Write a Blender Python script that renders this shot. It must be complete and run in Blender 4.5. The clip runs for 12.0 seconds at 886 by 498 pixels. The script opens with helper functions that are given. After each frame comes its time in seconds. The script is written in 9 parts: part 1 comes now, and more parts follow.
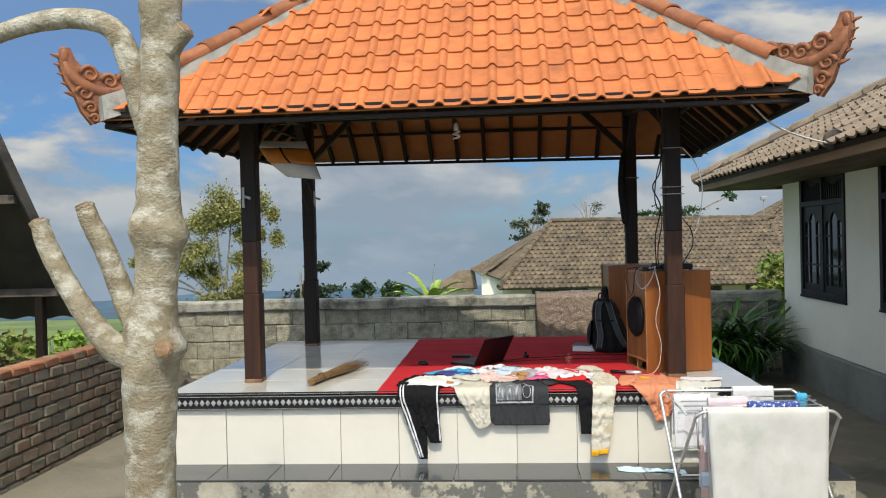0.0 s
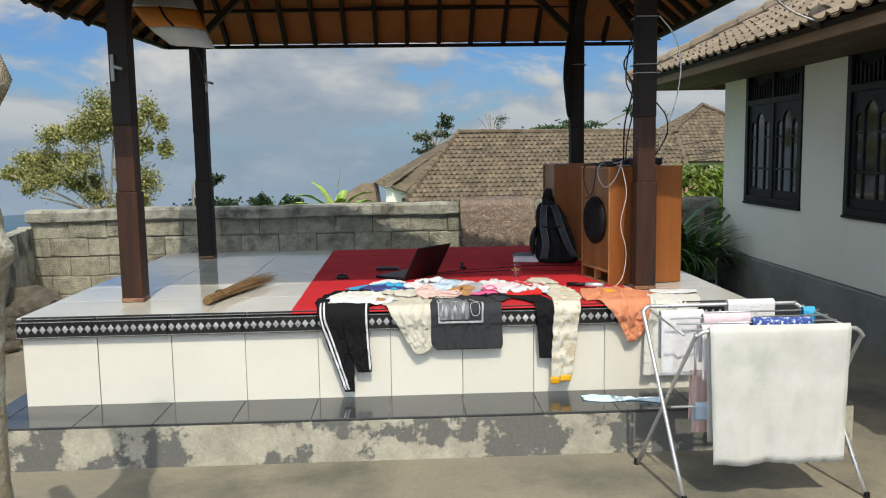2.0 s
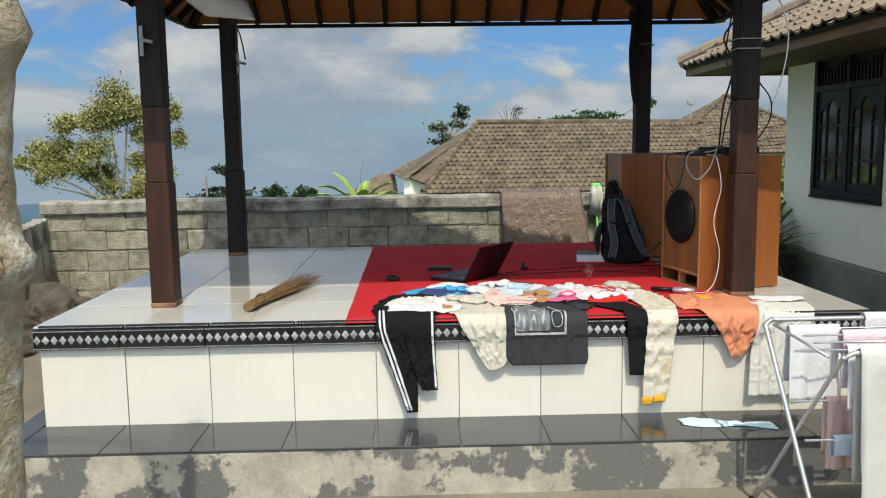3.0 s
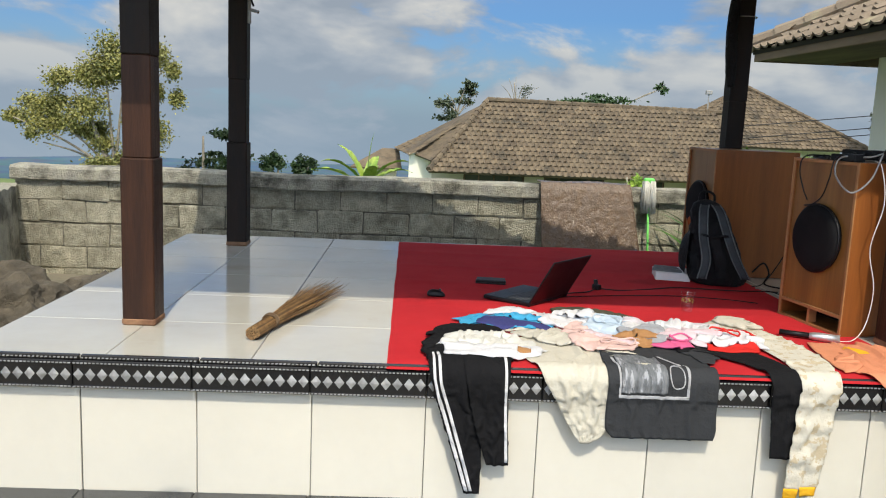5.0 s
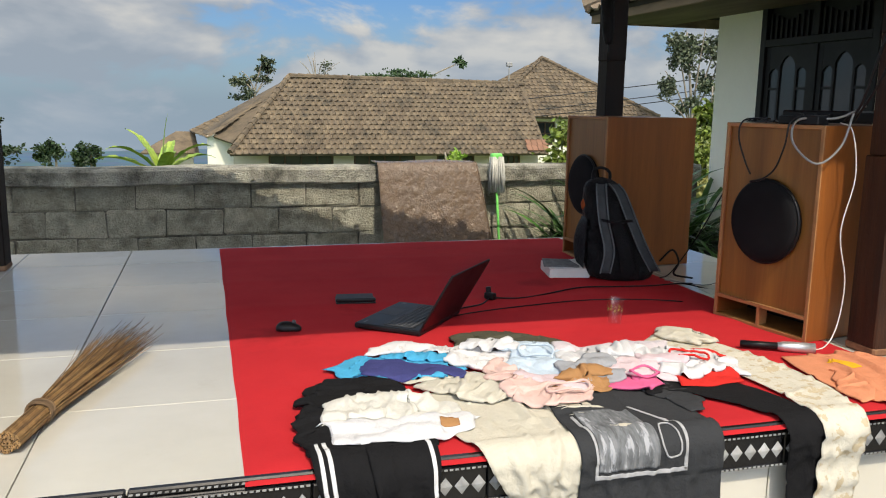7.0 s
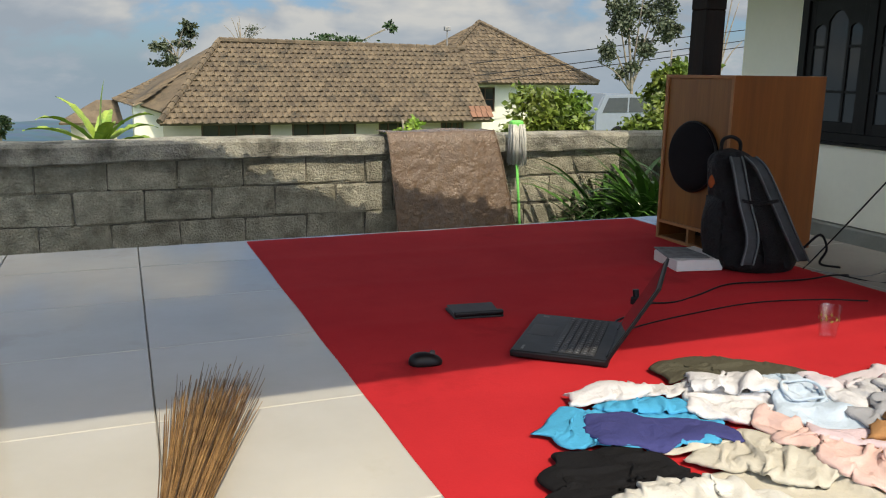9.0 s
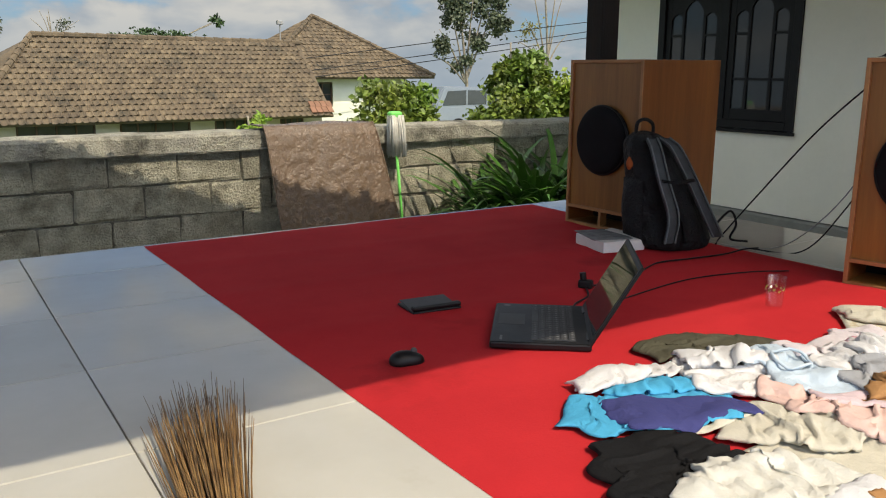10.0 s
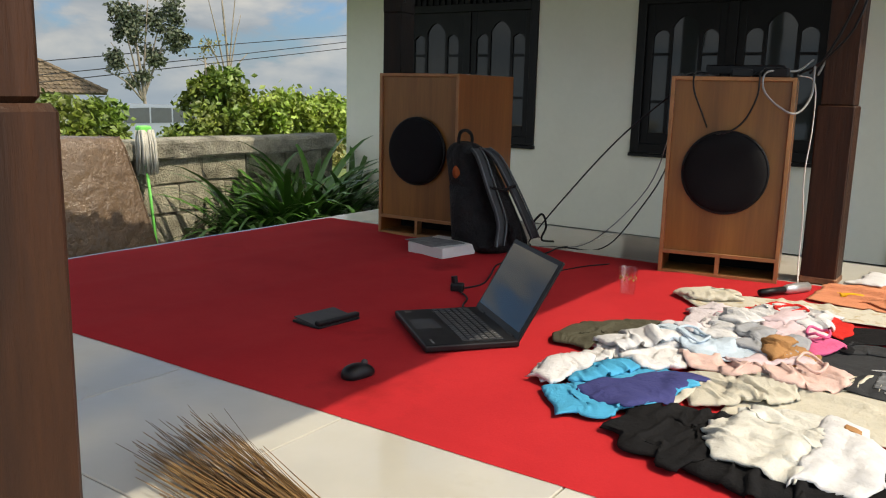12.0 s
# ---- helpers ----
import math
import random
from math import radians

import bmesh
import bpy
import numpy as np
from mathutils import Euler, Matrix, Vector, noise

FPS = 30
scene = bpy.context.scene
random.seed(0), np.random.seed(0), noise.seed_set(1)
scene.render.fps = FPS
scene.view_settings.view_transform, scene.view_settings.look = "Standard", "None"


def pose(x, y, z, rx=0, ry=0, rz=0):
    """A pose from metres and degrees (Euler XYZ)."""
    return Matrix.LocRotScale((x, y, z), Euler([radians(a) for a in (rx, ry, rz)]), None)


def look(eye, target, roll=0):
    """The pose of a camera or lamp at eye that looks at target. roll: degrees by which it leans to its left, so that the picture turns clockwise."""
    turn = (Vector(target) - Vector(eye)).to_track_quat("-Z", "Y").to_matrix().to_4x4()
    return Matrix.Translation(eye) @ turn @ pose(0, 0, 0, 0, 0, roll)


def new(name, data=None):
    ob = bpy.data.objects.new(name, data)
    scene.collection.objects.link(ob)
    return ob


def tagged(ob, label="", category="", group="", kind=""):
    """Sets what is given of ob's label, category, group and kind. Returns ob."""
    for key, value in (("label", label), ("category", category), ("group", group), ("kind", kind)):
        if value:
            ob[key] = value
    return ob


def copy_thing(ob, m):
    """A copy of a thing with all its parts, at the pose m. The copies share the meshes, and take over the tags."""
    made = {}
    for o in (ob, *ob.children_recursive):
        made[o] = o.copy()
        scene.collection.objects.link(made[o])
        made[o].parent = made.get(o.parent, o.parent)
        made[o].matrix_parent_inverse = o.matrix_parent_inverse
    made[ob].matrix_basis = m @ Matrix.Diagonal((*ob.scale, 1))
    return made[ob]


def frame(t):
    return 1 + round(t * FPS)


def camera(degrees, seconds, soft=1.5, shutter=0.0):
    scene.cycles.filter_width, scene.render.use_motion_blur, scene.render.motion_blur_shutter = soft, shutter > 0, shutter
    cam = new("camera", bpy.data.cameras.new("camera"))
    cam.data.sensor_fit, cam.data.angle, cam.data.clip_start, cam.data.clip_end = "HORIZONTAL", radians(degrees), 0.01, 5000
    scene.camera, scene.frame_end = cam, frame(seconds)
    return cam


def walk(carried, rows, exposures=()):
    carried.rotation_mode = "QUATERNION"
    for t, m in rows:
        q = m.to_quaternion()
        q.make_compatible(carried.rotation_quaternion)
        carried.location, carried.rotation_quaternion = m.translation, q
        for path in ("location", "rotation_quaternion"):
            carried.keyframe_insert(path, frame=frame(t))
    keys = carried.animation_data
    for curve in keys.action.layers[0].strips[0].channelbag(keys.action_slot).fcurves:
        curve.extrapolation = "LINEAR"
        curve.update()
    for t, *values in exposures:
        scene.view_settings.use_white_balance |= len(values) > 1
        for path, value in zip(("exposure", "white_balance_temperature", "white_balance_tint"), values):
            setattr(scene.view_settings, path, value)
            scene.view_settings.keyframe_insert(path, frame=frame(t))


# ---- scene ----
from mathutils.bvhtree import BVHTree

cam = camera(56.7, 12.0, soft=1.1)
PATH = [
    (0, (0.156, 0.371, 2.031), (-0.005, 2.364, 2.006), -1.5),
    (0.5, (0.207, 0.646, 1.891), (0.107, 2.642, 1.803), -0.8),
    (1, (0.098, 0.922, 1.865), (0.015, 2.917, 1.746), -0.2),
    (1.5, (-0.1, 1.249, 1.84), (-0.046, 3.241, 1.667), -0.8),
    (2, (-0.158, 1.618, 1.822), (-0.077, 3.603, 1.589), -1.0),
    (2.5, (-0.284, 1.994, 1.812), (-0.224, 3.978, 1.572), 0.0),
    (3, (-0.517, 2.335, 1.8), (-0.46, 4.318, 1.546), -0.8),
    (3.5, (-0.604, 2.637, 1.79), (-0.541, 4.617, 1.515), -0.8),
    (3.7, (-0.606, 2.798, 1.814), (-0.543, 4.777, 1.529), 0.4),
    (5.3, (-0.891, 3.864, 1.818), (-0.817, 5.838, 1.507), 2.5),
    (5.5, (-0.894, 4.003, 1.796), (-0.806, 5.978, 1.491), 1.9),
    (6, (-0.975, 4.315, 1.787), (-0.743, 6.276, 1.47), 1.9),
    (6.5, (-0.996, 4.586, 1.787), (-0.594, 6.517, 1.459), 1.1),
    (6.7, (-0.978, 4.726, 1.776), (-0.51, 6.641, 1.444), 1.2),
    (8.3, (-1.321, 5.721, 1.722), (-0.668, 7.56, 1.285), -0.2),
    (8.5, (-1.343, 5.836, 1.705), (-0.679, 7.673, 1.272), 0.1),
    (9, (-1.547, 6.056, 1.701), (-0.839, 7.877, 1.277), 0.7),
    (9.5, (-1.799, 6.193, 1.69), (-0.95, 7.954, 1.268), -0.3),
    (10, (-1.863, 6.363, 1.654), (-0.804, 8.004, 1.222), 0.2),
    (10.5, (-1.937, 6.557, 1.642), (-0.76, 8.113, 1.202), -0.1),
    (11, (-2.164, 6.658, 1.625), (-0.814, 8.079, 1.225), 0.9),
    (11.5, (-2.348, 6.724, 1.622), (-0.849, 7.989, 1.23), 1.2),
    (12, (-2.404, 6.889, 1.6), (-0.787, 8.005, 1.225), 1.4),
]
UNIT = 0.8333       # metres in a plan unit: the floor tiles are 50 cm, the wall tiles 40 cm
EXPOSURES = [(0.0, 0.07, 7000, 7), (3.5, 0.09, 6950, 6), (6.5, 0.18, 7300, 9), (8.5, 0.17, 7550, 9), (12.0, 0.20, 7900, 8)]
walk(cam, [(t, look(Vector(eye) * UNIT, Vector(target) * UNIT, roll)) for t, eye, target, roll in PATH], EXPOSURES)

# ---- light ----
SUN_TO = Vector((-0.075, 0.76, -1.0)).normalized()      # the way the sunlight travels
sun_elev = math.asin(-SUN_TO.z)
world = bpy.data.worlds.new("sky")
scene.world = world
world.use_nodes = True


def sky_nodes():
    """Blue sky with broken cumulus over a hazy horizon."""
    nt = world.node_tree
    N, L = nt.nodes, nt.links
    N.clear()
    out = N.new("ShaderNodeOutputWorld")
    bg = N.new("ShaderNodeBackground")
    sky = N.new("ShaderNodeTexSky")
    sky.sky_type, sky.sun_disc = "NISHITA", False
    sky.sun_elevation = sun_elev
    sky.sun_rotation = math.atan2(-SUN_TO.x, -SUN_TO.y)
    sky.air_density, sky.dust_density, sky.ozone_density = 1.0, 0.6, 2.0
    co = N.new("ShaderNodeTexCoord")
    sep = N.new("ShaderNodeSeparateXYZ")
    L.new(co.outputs["Generated"], sep.inputs[0])
    def cloud_noise(rise, scale=4.6, detail=9.0, rough=0.56):
        mp = N.new("ShaderNodeMapping")
        mp.inputs["Scale"].default_value, mp.inputs["Location"].default_value = (1.0, 1.0, 2.3), (3.35, 0.4, rise)
        L.new(co.outputs["Generated"], mp.inputs[0])
        n = N.new("ShaderNodeTexNoise")
        n.inputs["Scale"].default_value, n.inputs["Detail"].default_value, n.inputs["Roughness"].default_value = scale, detail, rough
        n.inputs["Distortion"].default_value = 0.25
        L.new(mp.outputs[0], n.inputs["Vector"])
        return n

    def calc(op, a, b):
        n = N.new("ShaderNodeMath")
        n.operation = op
        for k, v in enumerate((a, b)):
            if isinstance(v, (int, float)):
                n.inputs[k].default_value = v
            else:
                L.new(v, n.inputs[k])
        return n.outputs[0]
    here, above = cloud_noise(0.0), cloud_noise(0.075, detail=4.0)
    # the cover thickens towards the horizon
    bias = N.new("ShaderNodeMapRange")
    bias.inputs["From Min"].default_value, bias.inputs["From Max"].default_value = 0.02, 0.34
    bias.inputs["To Min"].default_value, bias.inputs["To Max"].default_value = 0.10, -0.035
    L.new(sep.outputs["Z"], bias.inputs["Value"])
    ramp = N.new("ShaderNodeValToRGB")
    ramp.color_ramp.interpolation = "EASE"
    ramp.color_ramp.elements[0].position, ramp.color_ramp.elements[1].position = 0.445, 0.56
    L.new(calc("ADD", here.outputs["Fac"], bias.outputs[0]), ramp.inputs[0])
    # sunlit tops, blue-grey bellies
    lit = calc("ADD", calc("MULTIPLY", calc("SUBTRACT", here.outputs["Fac"], above.outputs["Fac"]), 3.4), 0.42)
    shade = N.new("ShaderNodeValToRGB")
    shade.color_ramp.elements[0].position, shade.color_ramp.elements[0].color = 0.12, (1.85, 2.25, 2.9, 1)
    shade.color_ramp.elements[1].position, shade.color_ramp.elements[1].color = 0.95, (4.0, 4.1, 4.25, 1)
    mid = shade.color_ramp.elements.new(0.45)
    mid.color = (2.45, 2.8, 3.4, 1)
    L.new(lit, shade.inputs[0])
    # the open sky is deeper blue low down and brighter overhead
    up = N.new("ShaderNodeValToRGB")
    up.color_ramp.elements[0].position, up.color_ramp.elements[0].color = 0.12, (0.25, 0.41, 0.66, 1)
    up.color_ramp.elements[1].position, up.color_ramp.elements[1].color = 0.66, (1.15, 0.98, 0.75, 1)
    L.new(sep.outputs["Z"], up.inputs[0])
    deep = N.new("ShaderNodeMixRGB"); deep.blend_type = "MULTIPLY"; deep.inputs[0].default_value = 1.0
    L.new(sky.outputs[0], deep.inputs[1]); L.new(up.outputs[0], deep.inputs[2])
    high = N.new("ShaderNodeValToRGB")
    high.color_ramp.elements[0].position, high.color_ramp.elements[0].color = 0.36, (1, 1, 1, 1)
    high.color_ramp.elements[1].position, high.color_ramp.elements[1].color = 0.75, (1.05, 0.96, 0.85, 1)
    L.new(sep.outputs["Z"], high.inputs[0])
    cloud = N.new("ShaderNodeMixRGB"); cloud.blend_type = "MULTIPLY"; cloud.inputs[0].default_value = 1.0
    L.new(shade.outputs[0], cloud.inputs[1]); L.new(high.outputs[0], cloud.inputs[2])
    mix = N.new("ShaderNodeMixRGB")
    L.new(ramp.outputs[0], mix.inputs[0]); L.new(deep.outputs[0], mix.inputs[1]); L.new(cloud.outputs[0], mix.inputs[2])
    # blue-grey haze low down
    hz = N.new("ShaderNodeMapRange")
    hz.inputs["From Min"].default_value, hz.inputs["From Max"].default_value = -0.04, 0.12
    hz.inputs["To Min"].default_value, hz.inputs["To Max"].default_value = 0.9, 0.0
    L.new(sep.outputs["Z"], hz.inputs["Value"])
    haze = N.new("ShaderNodeMixRGB")
    haze.inputs[2].default_value = (1.7, 2.3, 3.15, 1)
    L.new(hz.outputs[0], haze.inputs[0]); L.new(mix.outputs[0], haze.inputs[1])
    # cloud and haze gather light towards the sun
    dot = N.new("ShaderNodeVectorMath"); dot.operation = "DOT_PRODUCT"
    dot.inputs[1].default_value = -SUN_TO
    L.new(co.outputs["Generated"], dot.inputs[0])
    glow = N.new("ShaderNodeMapRange")
    glow.inputs["From Min"].default_value, glow.inputs["From Max"].default_value = -0.36, 0.80
    glow.inputs["To Min"].default_value, glow.inputs["To Max"].default_value = 1.0, 3.2
    L.new(dot.outputs["Value"], glow.inputs["Value"])
    lift = N.new("ShaderNodeMixRGB"); lift.blend_type = "MULTIPLY"; lift.inputs[0].default_value = 1.0
    L.new(haze.outputs[0], lift.inputs[1]); L.new(glow.outputs[0], lift.inputs[2])
    L.new(lift.outputs[0], bg.inputs["Color"])
    bg.inputs["Strength"].default_value = 0.15
    L.new(bg.outputs[0], out.inputs["Surface"])


sky_nodes()
sun_data = bpy.data.lights.new("sun", "SUN")
sun_data.energy, sun_data.angle, sun_data.color = 3.05, radians(0.55), (1.0, 0.965, 0.905)
sun = new("sun", sun_data)
sun.matrix_world = look((0, 0, 20), Vector((0, 0, 20)) + SUN_TO)

# ---- materials ----


def mat(name, base, rough=0.6, metal=0.0, var=0.12, scale=8.0, fine=60.0, bump=0.15, tint=None, per=0.0, spec=0.5,
        coat=0.0, stain=None, stain_scale=2.0, stain_at=(0.52, 0.66), rvar=0.1, dist=0.004, trans=0.0, sheen=0.0, stretch=(1, 1, 1)):
    """A procedural surface: base colour broken up at two scales, a second tint, stains, per-object variation and fine relief."""
    m = bpy.data.materials.new(name)
    m.use_nodes = True
    nt = m.node_tree
    N, L = nt.nodes, nt.links
    b = N["Principled BSDF"]
    co = N.new("ShaderNodeTexCoord")
    mp = N.new("ShaderNodeMapping")
    mp.inputs["Scale"].default_value = stretch
    L.new(co.outputs["Object"], mp.inputs[0])
    oi = N.new("ShaderNodeObjectInfo")
    off = N.new("ShaderNodeVectorMath"); off.operation = "ADD"
    rnd = N.new("ShaderNodeMath"); rnd.operation = "MULTIPLY"; rnd.inputs[1].default_value = 37.0
    L.new(oi.outputs["Random"], rnd.inputs[0]); L.new(mp.outputs[0], off.inputs[0]); L.new(rnd.outputs[0], off.inputs[1])

    def noise_node(sc, det):
        n = N.new("ShaderNodeTexNoise")
        n.inputs["Scale"].default_value, n.inputs["Detail"].default_value, n.inputs["Roughness"].default_value = sc, det, 0.62
        L.new(off.outputs[0], n.inputs["Vector"])
        return n
    big, small = noise_node(scale, 5.0), noise_node(fine, 4.0)
    c1 = N.new("ShaderNodeMixRGB")
    t = tint or tuple(c * (1 - 2.2 * var) for c in base)
    c1.inputs[1].default_value, c1.inputs[2].default_value = (*base, 1), (*t, 1)
    r1 = N.new("ShaderNodeMapRange"); r1.inputs["From Min"].default_value, r1.inputs["From Max"].default_value = 0.35, 0.68
    L.new(big.outputs["Fac"], r1.inputs["Value"]); L.new(r1.outputs[0], c1.inputs[0])
    last = c1
    if stain:
        st = noise_node(stain_scale, 7.0)
        r2 = N.new("ShaderNodeMapRange")
        r2.inputs["From Min"].default_value, r2.inputs["From Max"].default_value = stain_at
        L.new(st.outputs["Fac"], r2.inputs["Value"])
        c2 = N.new("ShaderNodeMixRGB"); c2.inputs[2].default_value = (*stain, 1)
        L.new(r2.outputs[0], c2.inputs[0]); L.new(last.outputs[0], c2.inputs[1])
        last = c2
    hsv = N.new("ShaderNodeHueSaturation")
    L.new(last.outputs[0], hsv.inputs["Color"])
    val = N.new("ShaderNodeMapRange")
    val.inputs["To Min"].default_value, val.inputs["To Max"].default_value = 1 - var, 1 + var
    L.new(small.outputs["Fac"], val.inputs["Value"])
    if per:
        pr = N.new("ShaderNodeMapRange")
        pr.inputs["To Min"].default_value, pr.inputs["To Max"].default_value = 1 - per, 1 + per * 0.7
        L.new(oi.outputs["Random"], pr.inputs["Value"])
        isl = N.new("ShaderNodeNewGeometry")
        ir = N.new("ShaderNodeMapRange")
        ir.inputs["To Min"].default_value, ir.inputs["To Max"].default_value = 1 - per, 1 + per * 0.7
        L.new(isl.outputs["Random Per Island"], ir.inputs["Value"])
        m0 = N.new("ShaderNodeMath"); m0.operation = "MULTIPLY"
        L.new(pr.outputs[0], m0.inputs[0]); L.new(ir.outputs[0], m0.inputs[1])
        m1 = N.new("ShaderNodeMath"); m1.operation = "MULTIPLY"
        L.new(m0.outputs[0], m1.inputs[0]); L.new(val.outputs[0], m1.inputs[1])
        L.new(m1.outputs[0], hsv.inputs["Value"])
    else:
        L.new(val.outputs[0], hsv.inputs["Value"])
    L.new(hsv.outputs[0], b.inputs["Base Color"])
    rr = N.new("ShaderNodeMapRange")
    rr.inputs["To Min"].default_value, rr.inputs["To Max"].default_value = max(0.02, rough - rvar), min(1, rough + rvar)
    L.new(big.outputs["Fac"], rr.inputs["Value"]); L.new(rr.outputs[0], b.inputs["Roughness"])
    b.inputs["Metallic"].default_value = metal
    b.inputs["Specular IOR Level"].default_value = spec
    b.inputs["Coat Weight"].default_value = coat
    b.inputs["Sheen Weight"].default_value = sheen
    b.inputs["Transmission Weight"].default_value = trans
    if bump:
        bp = N.new("ShaderNodeBump")
        bp.inputs["Strength"].default_value, bp.inputs["Distance"].default_value = bump, dist
        ad = N.new("ShaderNodeMath"); ad.operation = "ADD"
        L.new(big.outputs["Fac"], ad.inputs[0]); L.new(small.outputs["Fac"], ad.inputs[1])
        L.new(ad.outputs[0], bp.inputs["Height"]); L.new(bp.outputs[0], b.inputs["Normal"])
    return m


